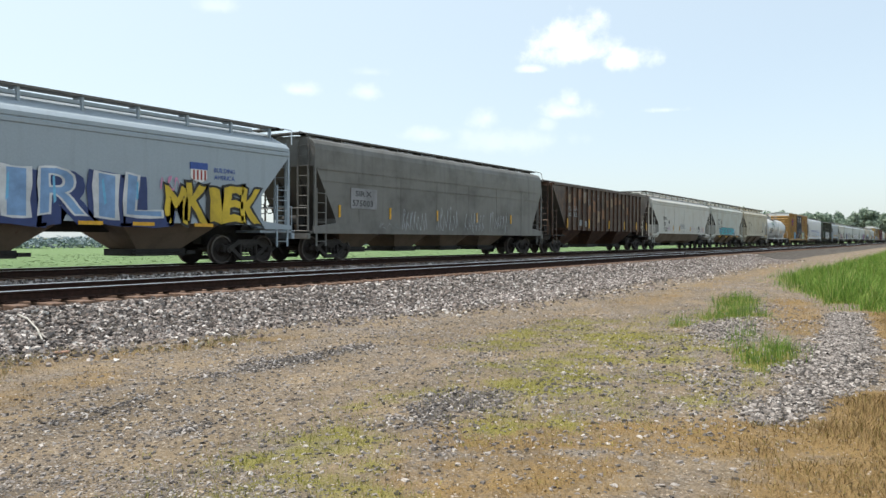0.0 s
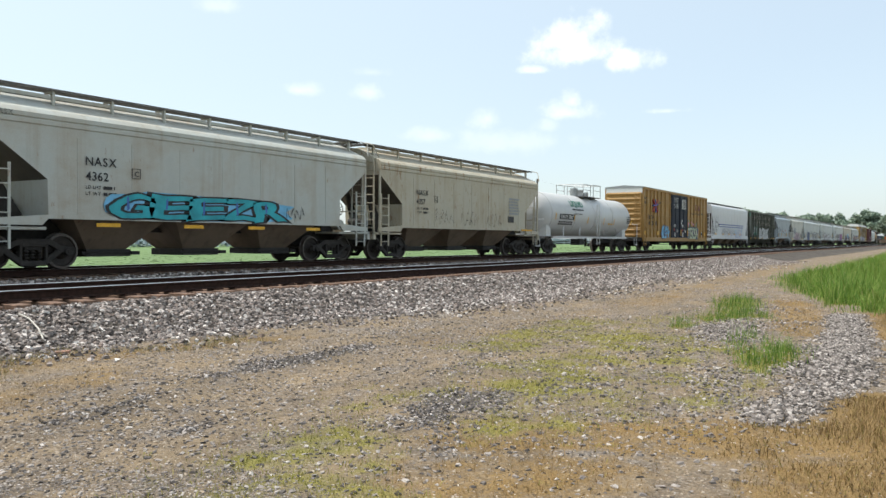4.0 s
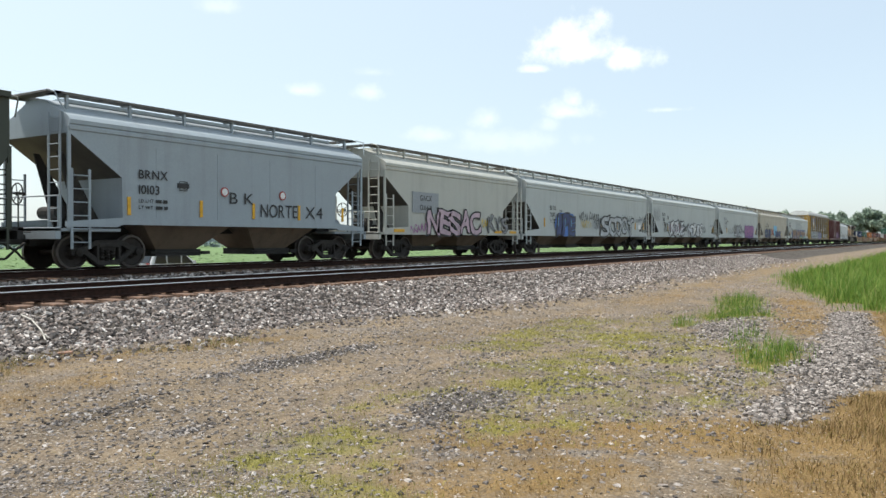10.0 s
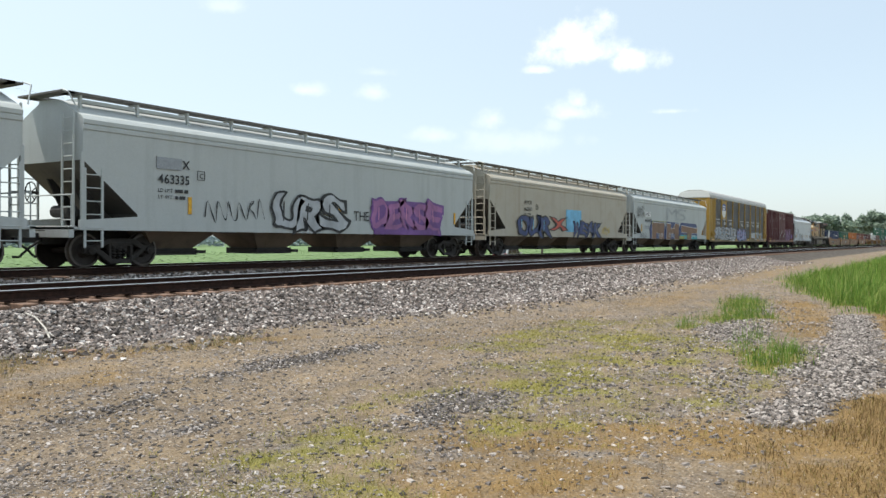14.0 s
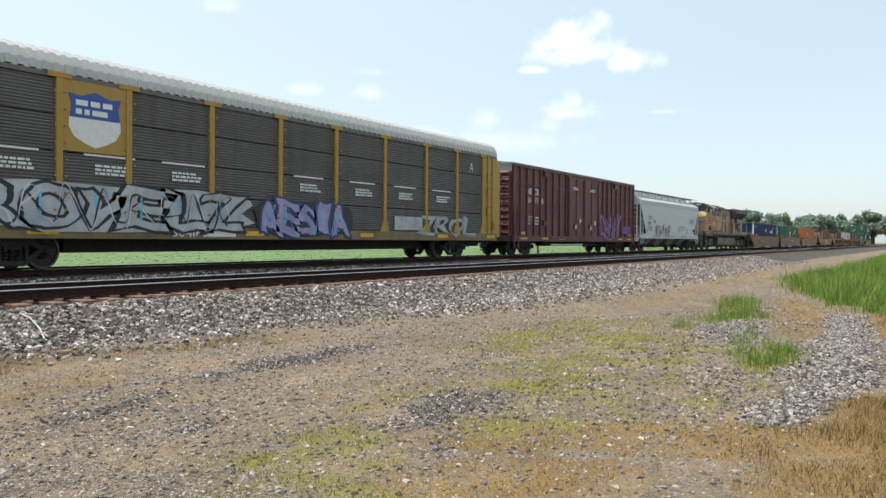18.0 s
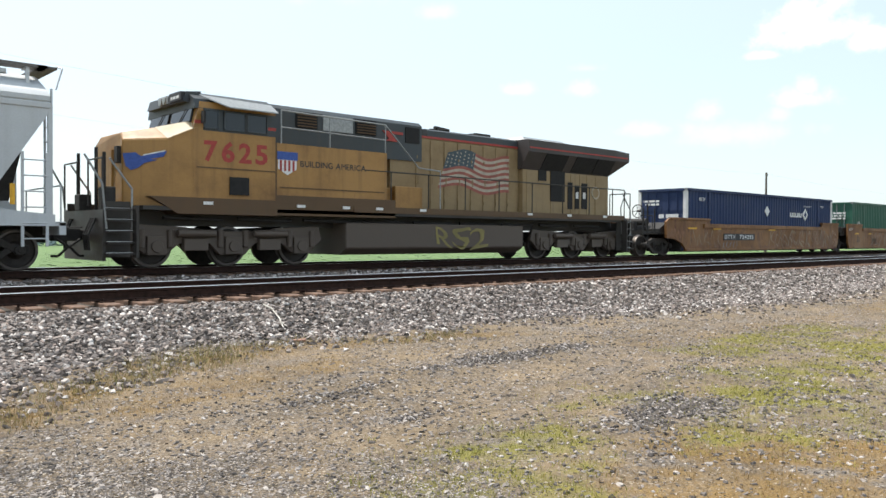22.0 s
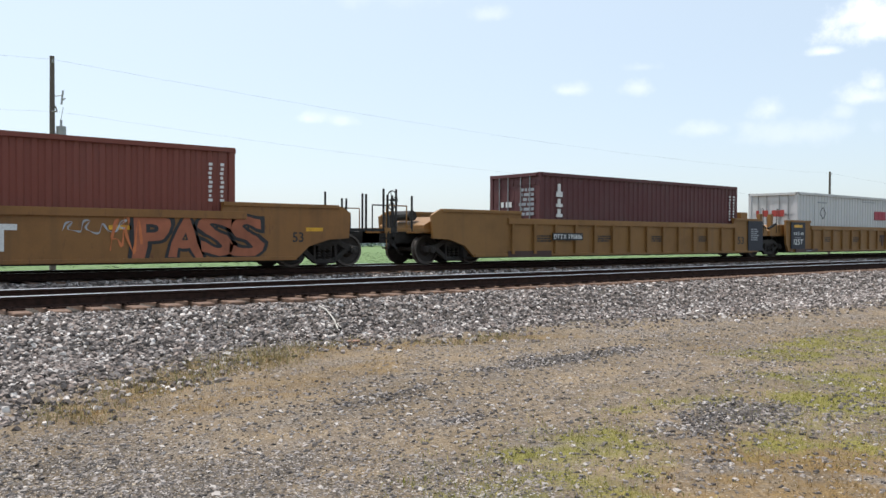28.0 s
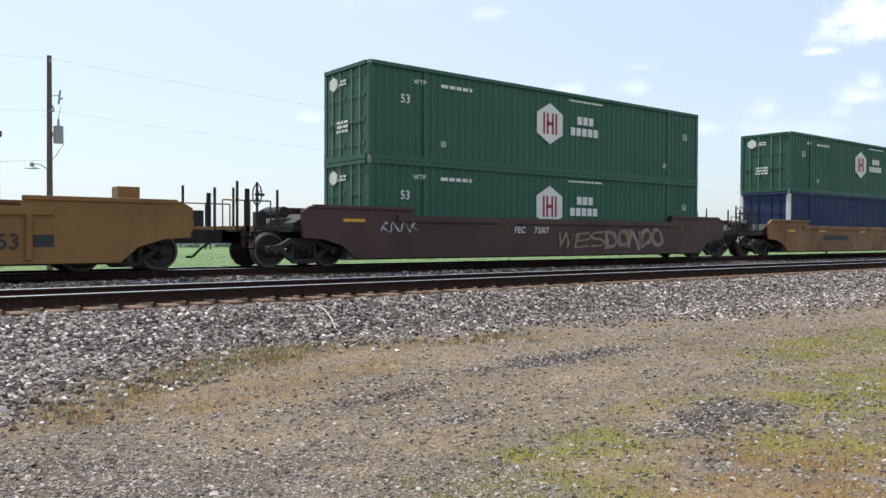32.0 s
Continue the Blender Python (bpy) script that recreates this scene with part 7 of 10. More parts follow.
    graffiti(car, "ZROL", 335.2 - c, 339.9 - c, 1.0, 1.9, y - 0.02, "fog", "grey", 192, None, None, 0.03)
    lettering(car, "A", 339.3 - c, 4.0, 0.4, y, SP["white"], 0.35, 0.0, "spray_tag")
    for x in (317.2, 319.9, 322.3, 327.6, 330.6, 333.4, 336.2):
        # solid white bar, painted to stand for daylight through a slot
        part("painted_daylight_bar", Shape().box(x - c, x + 1.5 - c, y + 0.01, y + 0.05, 2.92, 2.97), WHITEP, car)
        bars(car, x + 0.3 - c, x + 1.4 - c, 2.45, 2.75, y, WHITEP, 3, int(x))
    for x in (315.6, 318.4, 325.4, 331.2, 336.6, 341.0):
        plate(car, "reflector_strip", x - c, x + 0.8 - c, 0.9, 1.04, y - 0.01, YELLOWP)
    lettering(car, "604160", 322.6 - c, 0.86, 0.2, y - 0.01, WHITEP, 1.3)
    bars(car, 337.3 - c, 338.4 - c, 0.86, 1.06, y - 0.01, REDP, 1, 4)
    plate(car, "sill_panel", 323.9 - c, 325.0 - c, 0.86, 1.06, y - 0.005, WHITEP)
    for z in (2.0, 2.9, 3.6):
        part("panel_frame", Shape().pipe([(340.95 - c, y, z), (341.55 - c, y, z), (341.55 - c, y, z + 0.4), (340.95 - c, y, z + 0.4), (340.95 - c, y, z)], 0.012, 4), BLACKP, car)


car_carrier()


# ---- diesel locomotive ----
def locomotive():
    c = 391.5
    yel = paint("armour_yellow_paint", (0.4, 0.21, 0.055), 0.95, 0.28, 51, grime=(0.1, 0.048, 0.02), rough=0.42)
    tan = paint("faded_hood_paint", (0.31, 0.215, 0.105), 0.9, 0.25, 55, grime=(0.12, 0.07, 0.032))
    lower = paint("rust_brown_skirt_paint", (0.11, 0.058, 0.022), 0.8, 0.3, 56, grime=(0.07, 0.045, 0.025))
    grey = paint("harbour_grey_paint", (0.045, 0.055, 0.062), 0.4, 0.06, 52)
    soot = paint("sooty_radiator_paint", (0.055, 0.045, 0.042), 0.5, 0.2, 57, grime=(0.03, 0.026, 0.024))
    dark = paint("sooty_frame_paint", (0.035, 0.03, 0.026), 0.4, 0.15, 53)
    fuel = paint("dusty_tank_paint", (0.1, 0.075, 0.058), 0.4, 0.1, 54)
    loco = rolling("diesel_locomotive", "grimy yellow diesel locomotive with grey roof and a painted flag", "locomotive", c)
    X = lambda x: x - c
    # frame and walkways
    part("main_frame", Shape().box(X(382.0), X(402.0), -0.75, 0.75, 1.05, 1.5).box(X(382.4), X(401.9), -1.5, 1.5, 1.42, 1.52), dark, loco)
    for sd in (-1, 1):
        part("walkway_edge", Shape().box(X(388.5), X(401.8), sd * 1.5 - 0.03, sd * 1.5 + 0.03, 1.5, 1.68), lower, loco)
    # wide nose with a chamfered top
    part("nose", Shape().rings([[(X(382.1), -0.95, 1.5), (X(382.1), -0.95, 3.1), (X(382.16), -0.7, 3.3), (X(382.16), 0.7, 3.3), (X(382.1), 0.95, 3.1), (X(382.1), 0.95, 1.5)],
                                [(X(383.0), -1.47, 1.5), (X(383.0), -1.47, 3.16), (X(382.9), -0.95, 3.46), (X(382.9), 0.95, 3.46), (X(383.0), 1.47, 3.16), (X(383.0), 1.47, 1.5)],
                                [(X(383.73), -1.5, 1.5), (X(383.73), -1.5, 3.5), (X(383.73), -1.2, 3.68), (X(383.73), 1.2, 3.68), (X(383.73), 1.5, 3.5), (X(383.73), 1.5, 1.5)]]), yel, loco, "dirty yellow rounded nose", bevel=0.03)
    part("nose_door", Shape().box(X(382.06), X(382.14), -0.35, 0.35, 1.6, 2.9), yel, loco)
    # cab
    cab = part("cab", Shape().prism([(X(383.65), 3.5), (X(383.82), 4.15), (X(385.94), 4.2), (X(385.94), 1.5), (X(383.65), 1.5)], -1.5, 1.5), yel, loco)
    part("cab_roof", Shape().prism([(-1.505, 3.98), (-1.42, 4.22), (-1.0, 4.44), (1.0, 4.44), (1.42, 4.22), (1.505, 3.98)], X(383.69), X(385.95), "x"), grey, loco)
    part("cab_brow", Shape().prism([(X(383.53), 4.16), (X(383.61), 4.42), (X(384.00), 4.46), (X(384.00), 4.16)], -1.15, 1.15), grey, loco)
    part("cab_window_band", Shape().prism([(X(383.9), 3.44), (X(385.95), 3.44), (X(385.95), 4.0), (X(383.9), 4.0)], -1.506, 1.506), grey, loco)
    for x0, x1 in ((383.68, 383.9), (385.7, 385.95)):
        part("red_line", Shape().box(X(x0), X(x1), -1.512, -1.48, 3.6, 3.68), REDP, loco)
    # thin pale sheet over each chamfer: dust, and the sunlight on it as colour
    for sd in (-1, 1):
        part("nose_shoulder", Shape().rings([[(X(383.0), sd * 1.476, 3.165), (X(382.9), sd * 0.95, 3.472)], [(X(383.73), sd * 1.506, 3.505), (X(383.73), sd * 1.2, 3.692)], [(X(383.73), sd * 1.49, 3.46), (X(383.73), sd * 1.2, 3.66)], [(X(383.0), sd * 1.46, 3.13), (X(382.9), sd * 0.95, 3.43)]], caps=False, close=False), SUNLIT_DUST, loco, "dusty top of the nose with sunlight painted in")
    for y0, y1 in ((-1.3, -0.1), (0.1, 1.3)):
        part("windscreen", Shape().prism([(X(383.63), 3.66), (X(383.73), 4.12), (X(383.78), 4.12), (X(383.70), 3.64)], y0, y1), GLASSD, loco)
        part("wiper", Shape().rod((X(383.61), y0 + 0.6, 3.66), (X(383.68), y0 + 0.3, 4.0), 0.012), BLACK, loco)
    for sd in (-1, 1):
        for x0, x1 in ((383.92, 384.30), (384.46, 385.05), (385.10, 385.67)):
            wn = part("side_window", Shape().box(X(x0), X(x1), sd * 1.51 - 0.015, sd * 1.51 + 0.015, 3.5, 3.96), GLASSD, loco)
            part("window_frame", Shape().pipe([(X(x0), sd * 1.53, 3.5), (X(x1), sd * 1.53, 3.5), (X(x1), sd * 1.53, 3.96), (X(x0), sd * 1.53, 3.96), (X(x0), sd * 1.53, 3.5)], 0.025, 4), grey, wn)
        part("sun_visor", Shape().add([(X(383.86), sd * 1.35, 4.34), (X(385.89), sd * 1.35, 4.3), (X(385.83), sd * 1.85, 4.04), (X(384.45), sd * 1.85, 4.04), (X(383.86), sd * 1.35, 4.31), (X(385.89), sd * 1.35, 4.27), (X(385.83), sd * 1.85, 4.01), (X(384.45), sd * 1.85, 4.01)], [(0, 1, 2, 3), (7, 6, 5, 4), (0, 3, 7, 4), (1, 5, 6, 2), (3, 2, 6, 7), (0, 4, 5, 1)]), GALV, loco, "pale sun-bleached awning over the cab windows")
        part("mirror", Shape().box(X(383.82), X(383.87), sd * 1.55, sd * 1.72, 3.6, 3.9), BLACK, loco)
    nb = part("number_board", Shape().box(X(383.49), X(383.61), -1.1, -0.4, 4.2, 4.42), BLACKP, loco)
    bars(nb, -1.02, -0.48, 4.25, 4.37, X(383.48), WHITEP, 1, 3, end=True)
    part("headlight", Shape().box(X(383.49), X(383.61), -0.3, 0.3, 4.2, 4.4).rod((X(383.46), -0.12, 4.3), (X(383.50), -0.12, 4.3), 0.09, 12).rod((X(383.46), 0.12, 4.3), (X(383.50), 0.12, 4.3), 0.09, 12), GALV, loco)
    part("lamp_stack", Shape().box(X(382.02), X(382.12), -0.85, -0.65, 2.55, 2.95), BLACK, loco)
    for x in (384.30, 385.19):
        part("roof_box", Shape().box(X(x), X(x + 0.45), -0.4, 0.4, 4.43, 4.54), dark, loco)
    part("cab_lower_panel", Shape().prism([(X(382.55), 1.75), (X(385.99), 1.75), (X(385.99), 1.34), (X(383.24), 1.34)], -1.52, 1.52), lower, loco)
    part("toolbox_hatch", Shape().box(X(384.61), X(385.15), -1.54, -1.49, 1.85, 2.31), VOID, loco)
    part("cab_seam", Shape().box(X(383.73), X(385.94), -1.515, -1.49, 2.5, 2.53), lower, loco)
    # equipment cabin behind the cab: full-width lower part, narrow upper part with grilles
    part("equipment_cabin", Shape().box(X(385.99), X(389.73), -1.48, 1.48, 1.9, 3.3), yel, loco)
    part("cabin_skirt", Shape().box(X(385.97), X(390.05), -1.5, 1.5, 1.36, 1.9), lower, loco)
    part("cabin_seam", Shape().box(X(386.08), X(389.61), -1.495, -1.45, 2.1, 2.13).box(X(385.94), X(385.99), -1.495, -1.45, 1.5, 3.3), lower, loco)
    part("upper_hood", Shape().prism([(-0.95, 3.2), (-0.95, 4.32), (-0.8, 4.44), (0.8, 4.44), (0.95, 4.32), (0.95, 3.2)], X(385.94), X(391.55), "x"), grey, loco)
    for x0, x1, m in ((386.89, 387.59, VOID), (387.79, 388.83, GALV), (388.94, 389.70, VOID)):
        g = part("hood_grille", Shape().box(X(x0), X(x1), -0.99, -0.94, 3.85, 4.3), m, loco)
        if m is VOID:
            for k in range(5):
                part("louvre", Shape().box(X(x0 + 0.04), X(x1 - 0.04), -1.02, -0.98, 3.89 + k * 0.08, 3.92 + k * 0.08), lower, g)
    part("hood_rail", Shape().pipe([(X(386.17), -1.4, 3.3), (X(386.17), -1.4, 4.2), (X(389.73), -1.4, 4.15), (X(391.10), -1.35, 2.95), (X(392.0), -1.35, 2.9), (X(392.0), -1.35, 1.6)], 0.022, 6), GALV, loco)
    part("hood_rail", Shape().rod((X(386.17), -1.4, 3.75), (X(389.73), -1.4, 3.7), 0.018), GALV, loco)
    for x in (387.74, 389.73):
        part("rail_post", Shape().rod((X(x), -1.4, 3.2), (X(x), -1.4, 4.17), 0.02), GALV, loco)
    # engine hood with doors
    part("engine_hood", Shape().prism([(-0.9, 1.5), (-0.9, 4.0), (0.9, 4.0), (0.9, 1.5)], X(390.3), X(396.2), "x"), tan, loco)
    part("hood_roof", Shape().prism([(-0.92, 3.98), (-0.92, 4.24), (-0.8, 4.3), (0.8, 4.3), (0.92, 4.24), (0.92, 3.98)], X(391.8), X(396.2), "x"), grey, loco)
    part("red_line", Shape().box(X(391.2), X(396.2), -0.93, -0.9, 3.98, 4.05), REDP, loco)
    part("red_line", Shape().prism([(X(390.1), 3.75), (X(390.55), 3.75), (X(390.3), 3.98), (X(390.75), 3.98), (X(390.75), 4.06), (X(389.95), 4.06), (X(390.2), 3.83)], -0.98, -0.9), REDP, loco)
    dm = Shape().box(0.02, 0.58, -0.93, -0.89, 1.62, 3.92).box(0.08, 0.12, -0.95, -0.92, 2.5, 2.75).rod((0.04, -0.94, 1.9), (0.04, -0.94, 2.0), 0.025).rod((0.04, -0.94, 3.3), (0.04, -0.94, 3.4), 0.025).mesh("hood_door", tan, 0.008)
    for k in range(8):
        part("hood_door", dm, None, loco).location.x = X(391.32 + k * 0.605)
        o = part("hood_door", dm, None, loco)
        o.location.x, o.rotation_euler = X(391.32 + (k + 1) * 0.605), (0, 0, math.pi)
    part("side_box", Shape().box(X(390.2), X(391.3), -1.3, -0.9, 1.5, 2.35).box(X(389.9), X(390.2), -1.1, -0.9, 1.9, 2.3), yel, loco, bevel=0.02)
    part("exhaust_window", Shape().box(X(390.86), X(391.43), -0.98, -0.93, 3.76, 4.25), VOID, loco)
    # flag on the doors
    n, rows = 16, 13
    for r in range(rows):
        s = Shape()
        for i in range(n):
            if r < 6 and i < 7:
                continue
            q = []
            for ii, rr in ((i, r), (i + 1, r), (i + 1, r + 1), (i, r + 1)):
                u, v = ii / n, rr / rows
                x = 392.7 + 2.95 * u - 0.45 * v * (1 - u)
                z = 3.68 - 0.1 * u + 0.1 * math.sin(u * 9.0 - 1.0) - v * (1.2 + 0.1 * u)
                q.append((X(x), -0.936, z))
            s.add(q, [(0, 3, 2, 1)])
        me = bpy.data.meshes.new("flag_stripe")
        me.from_pydata(s.v, [], s.f)
        me.materials.append(FLAGRED if r % 2 == 0 else FLAGWHITE)
        part("flag_stripe", me, None, loco)
    s, st = Shape(), Shape()
    for i in range(7):
        q = []
        for ii, rr in ((i, 0), (i + 1, 0), (i + 1, 6), (i, 6)):
            u, v = ii / n, rr / rows
            q.append((X(392.7 + 2.95 * u - 0.45 * v * (1 - u)), -0.938, 3.68 - 0.1 * u + 0.1 * math.sin(u * 9.0 - 1.0) - v * (1.2 + 0.1 * u)))
        s.add(q, [(0, 3, 2, 1)])
        for k in range(4):
            u, v = (i + 0.5) / n, (k + 0.7 + 0.4 * (i % 2)) * 1.35 / rows
            cx, cz = X(392.7 + 2.95 * u - 0.45 * v * (1 - u)), 3.68 - 0.1 * u + 0.1 * math.sin(u * 9.0 - 1.0) - v * 1.2
            st.add([(cx + (0.045 if j % 2 == 0 else 0.018) * math.sin(j * math.pi / 5), -0.941, cz + (0.045 if j % 2 == 0 else 0.018) * math.cos(j * math.pi / 5)) for j in range(10)], [tuple(range(10))])
    for nm, ss, m in (("flag_canton", s, FLAGBLUE), ("flag_stars", st, FLAGWHITE)):
        me = bpy.data.meshes.new(nm)
        me.from_pydata(ss.v, [], ss.f)
        me.materials.append(m)
        part(nm, me, None, loco)
    # radiator cabin with flared roof
    part("radiator_cabin", Shape().box(X(396.2), X(401.3), -1.1, 1.1, 1.5, 3.6), tan, loco)
    part("radiator_wing", Shape().rings([[(x, -1.1, 3.25), (x, -1.48, 3.86), (x, -1.48, 4.28), (x, -1.2, 4.3), (x, 1.2, 4.3), (x, 1.48, 4.28), (x, 1.48, 3.86), (x, 1.1, 3.25)] for x in (X(396.1), X(401.3))] + [[(X(402.2), y, z) for y, z in ((-1.1, 3.8), (-1.48, 3.86), (-1.48, 4.22), (-1.2, 4.24), (1.2, 4.24), (1.48, 4.22), (1.48, 3.86), (1.1, 3.8))]]), soot, loco, "sooty grey flared radiator roof")
    for x0, x1 in ((397.1, 398.35), (398.85, 400.1), (400.15, 401.25)):
        part("radiator_screen", Shape().prism([(-1.14, 3.28), (-1.5, 3.84), (-1.46, 3.86), (-1.1, 3.3)], X(x0), X(x1), "x"), VOID, loco)
    part("red_line", Shape().box(X(396.15), X(402.1), -1.495, -1.47, 3.98, 4.03), REDP, loco)
    part("roof_fan_housing", Shape().frustum((X(396.3), X(399.0), -1.1, 1.1, 4.28), (X(396.5), X(398.7), -0.8, 0.8, 4.46)), GALV, loco)
    for x0, x1, z0, z1, m in ((397.03, 397.47, 2.88, 3.3, VOID), (397.72, 398.54, 2.14, 3.28, VOID), (398.72, 399.0, 1.88, 2.9, VOID), (399.15, 399.42, 1.9, 2.8, VOID), (399.56, 399.92, 1.91, 2.9, VOID)):
        part("cabin_grille", Shape().box(X(x0), X(x1), -1.13, -1.08, z0, z1), m, loco)
    for x in (399.2, 399.64):
        plate(loco, "door_notice", X(x), X(x + 0.16), 2.3, 2.55, -1.13, WHITEP)
    part("emblem_ring", Shape().rod((X(400.44), -1.14, 2.56), (X(400.44), -1.08, 2.56), 0.25, 24), FLAGWHITE, loco)
    part("emblem_disc", Shape().rod((X(400.44), -1.145, 2.56), (X(400.44), -1.08, 2.56), 0.19, 24), tan, loco)
    for x0, x1 in ((396.4, 396.9), (397.75, 398.85), (398.92, 399.4), (399.45, 399.85), (399.9, 400.4), (400.45, 401.0)):
        part("cabin_door", Shape().box(X(x0), X(x1), -1.115, -1.08, 1.6, 3.22), tan, loco)
    # roof fittings
    part("horn", Shape().rod((X(393.1), 0, 4.25), (X(393.1), 0, 4.5), 0.03).rod((X(392.8), 0.1, 4.46), (X(393.4), 0.1, 4.46), 0.03, 8, 0.08).rod((X(393.4), -0.1, 4.5), (X(392.85), -0.1, 4.5), 0.03, 8, 0.07).rod((X(392.9), -0.2, 4.44), (X(393.4), -0.2, 4.44), 0.025, 8, 0.06), BLACK, loco)
    part("exhaust_cowl", Shape().box(X(394.5), X(395.25), -0.4, 0.4, 4.28, 4.45), dark, loco)
    # handrails along the walkway
    rail = Shape().pipe([(X(388.9), -1.47, 2.75), (X(401.9), -1.47, 2.72)], 0.022, 6)
    part("walkway_handrail", rail, dark, loco)
    for x in (389.9, 391.4, 393.0, 394.6, 396.3, 398.0, 399.6, 401.1, 401.9):
        part("handrail_post", Shape().rod((X(x), -1.47, 1.55), (X(x), -1.47, 2.74), 0.022, 6), dark, loco)
    # end steps, pilot
    for sd, x in ((-1, 381.85), (1, 402.05)):
        for ys in (-1, 1):
            for k in range(5):
                stp = part("end_step", Shape().box(X(x) - 0.3, X(x) + 0.3, ys * 1.45 - 0.2, ys * 1.45 + 0.05, 0.35 + k * 0.26, 0.39 + k * 0.26), dark, loco)
                part("step_edge", Shape().box(X(x) - 0.3, X(x) + 0.3, ys * 1.5 - 0.012, ys * 1.5 + 0.012, 0.365 + k * 0.26, 0.4 + k * 0.26), WHITEP, stp)
            part("step_cheek", Shape().prism([(X(x) - 0.34, 0.28), (X(x) + 0.34, 0.28), (X(x) + 0.34, 1.6), (X(x) - 0.34, 1.6)], ys * 1.24, ys * 1.2).box(X(x) + 0.3 * (-sd), X(x) + 0.36 * (-sd), ys * 1.5 - 0.25, ys * 1.5, 0.28, 1.5), dark, loco)
            part("step_handrail", Shape().pipe([(X(x - 0.28), ys * 1.46, 0.95), (X(x - 0.38), ys * 1.46, 2.0), (X(x - 0.75 if sd < 0 else x + 0.05), ys * 1.4, 2.65)], 0.025, 6).pipe([(X(x + 0.3), ys * 1.46, 0.95), (X(x + 0.3), ys * 1.46, 1.9), (X(x - 0.2), ys * 1.4, 2.6)], 0.025, 6), GALV, loco)
        part("pilot_plate", Shape().prism([(-1.4, 0.2), (1.4, 0.2), (1.45, 1.4), (-1.45, 1.4)], X(x) + sd * 0.28, X(x) + sd * 0.36, "x"), dark, loco)
        part("end_handrail", Shape().pipe([(X(x) + sd * 0.35, -1.4, 1.5), (X(x) + sd * 0.35, -1.4, 2.6), (X(x) + sd * 0.35, -0.4, 2.6), (X(x) + sd * 0.35, -0.4, 1.5)], 0.022, 6).pipe([(X(x) + sd * 0.35, 0.4, 1.5), (X(x) + sd * 0.35, 0.4, 2.6), (X(x) + sd * 0.35, 1.4, 2.6), (X(x) + sd * 0.35, 1.4, 1.5)], 0.022, 6), dark, loco)
        coupler(loco, X(x) + sd * 0.05, sd)
        for y in (-1.0, -0.85, -0.7, 0.7, 0.85):
            part("air_hose", Shape().pipe([(X(x) + sd * 0.38, y, 1.2), (X(x) + sd * 0.55, y, 0.8), (X(x) + sd * 0.5, y + 0.05, 0.45)], 0.03, 5), BLACK, loco)
    for y, z in ((-1.15, 2.75), (-0.6, 2.9), (0.7, 2.85)):
        part("front_post", Shape().rod((X(381.62), y, 1.4), (X(381.62), y, z), 0.04, 6), BLACK, loco)
    for x, y, z in ((381.75, -0.95, 1.95), (381.6, 0.3, 1.8)):
        part("cable_box", Shape().box(X(x) - 0.14, X(x) + 0.14, y - 0.2, y + 0.2, 1.4, z), BLACK, loco, bevel=0.02)
    # fuel tank and six-wheel bogies
    part("fuel_tank", Shape().prism([(-1.42, 0.45), (-1.1, 0.26), (1.1, 0.26), (1.42, 0.45), (1.42, 1.2), (-1.42, 1.2)], X(388.3), X(395.9), "x"), fuel, loco, bevel=0.03)
    graffiti(loco, "RS2", X(391.7), X(394.1), 0.42, 1.16, -1.425, "mustard", "mustard", 201, None, None, 0.0)
    for x0 in (382.86, 397.35):
        b = part("bogie", Shape().box(-2.6, 2.6, -0.3, 0.3, 0.7, 1.0), RUNGEAR, loco, "dark three-axle locomotive bogie")
        b.location.x = X(x0 + 2.05)
        fm = Shape().prism([(-2.75, 0.7), (-2.65, 1.08), (-1.3, 1.02), (-1.0, 0.92), (1.0, 0.92), (1.3, 1.02), (2.65, 1.08), (2.75, 0.7), (2.35, 0.36), (1.75, 0.36), (1.45, 0.6), (0.65, 0.6), (0.35, 0.3), (-0.35, 0.3), (-0.65, 0.6), (-1.45, 0.6), (-1.75, 0.36), (-2.35, 0.36)], -0.08, 0.08)
        for k in (-1.05, 1.05):
            fm.box(k - 0.32, k + 0.32, -0.2, 0.0, 0.42, 0.72).rod((k - 0.5, -0.2, 0.86), (k + 0.5, -0.2, 0.86), 0.1, 10)
        for k in (-2.05, 0, 2.05):
            fm.box(k - 0.24, k + 0.24, -0.17, 0.05, 0.32, 0.78).rod((k, -0.22, 0.53), (k, -0.1, 0.53), 0.15, 14).rod((k - 0.36, -0.1, 0.5), (k - 0.36, -0.1, 0.95), 0.09, 8).rod((k + 0.36, -0.1, 0.5), (k + 0.36, -0.1, 0.95), 0.09, 8)
        for k in (-1.1, 1.0):
            fm.rod((k - 0.25, -0.14, 0.85), (k + 0.25, -0.14, 0.85), 0.12, 10)
        me = fm.mesh("side_frame", fuel, 0.012)
        for sd in (-1, 1):
            o = part("side_frame", me, None, b)
            o.location.y = sd * 1.02
            if sd > 0:
                o.rotation_euler = (0, 0, math.pi)
        for k in (-2.05, 0, 2.05):
            w = part("wheelset", BIGWHEEL, None, b)
            w.location = (k, 0, 0.53)
            SPINNING.append((w, k, x0 + 2.05 + k, 0.53))
        part("sand_pipe", Shape().pipe([(X(x0 - 0.6), -1.05, 1.2), (X(x0 - 0.65), -1.0, 0.6), (X(x0 - 0.5), -0.85, 0.2)], 0.03, 5), BLACK, loco)
    for k in range(9):
        part("under_sill_pipe", Shape().rod((X(383 + k * 2.0), -1.2, 1.25), (X(384.6 + k * 2.0), -1.2, 1.22), 0.05, 6), BLACK, loco)
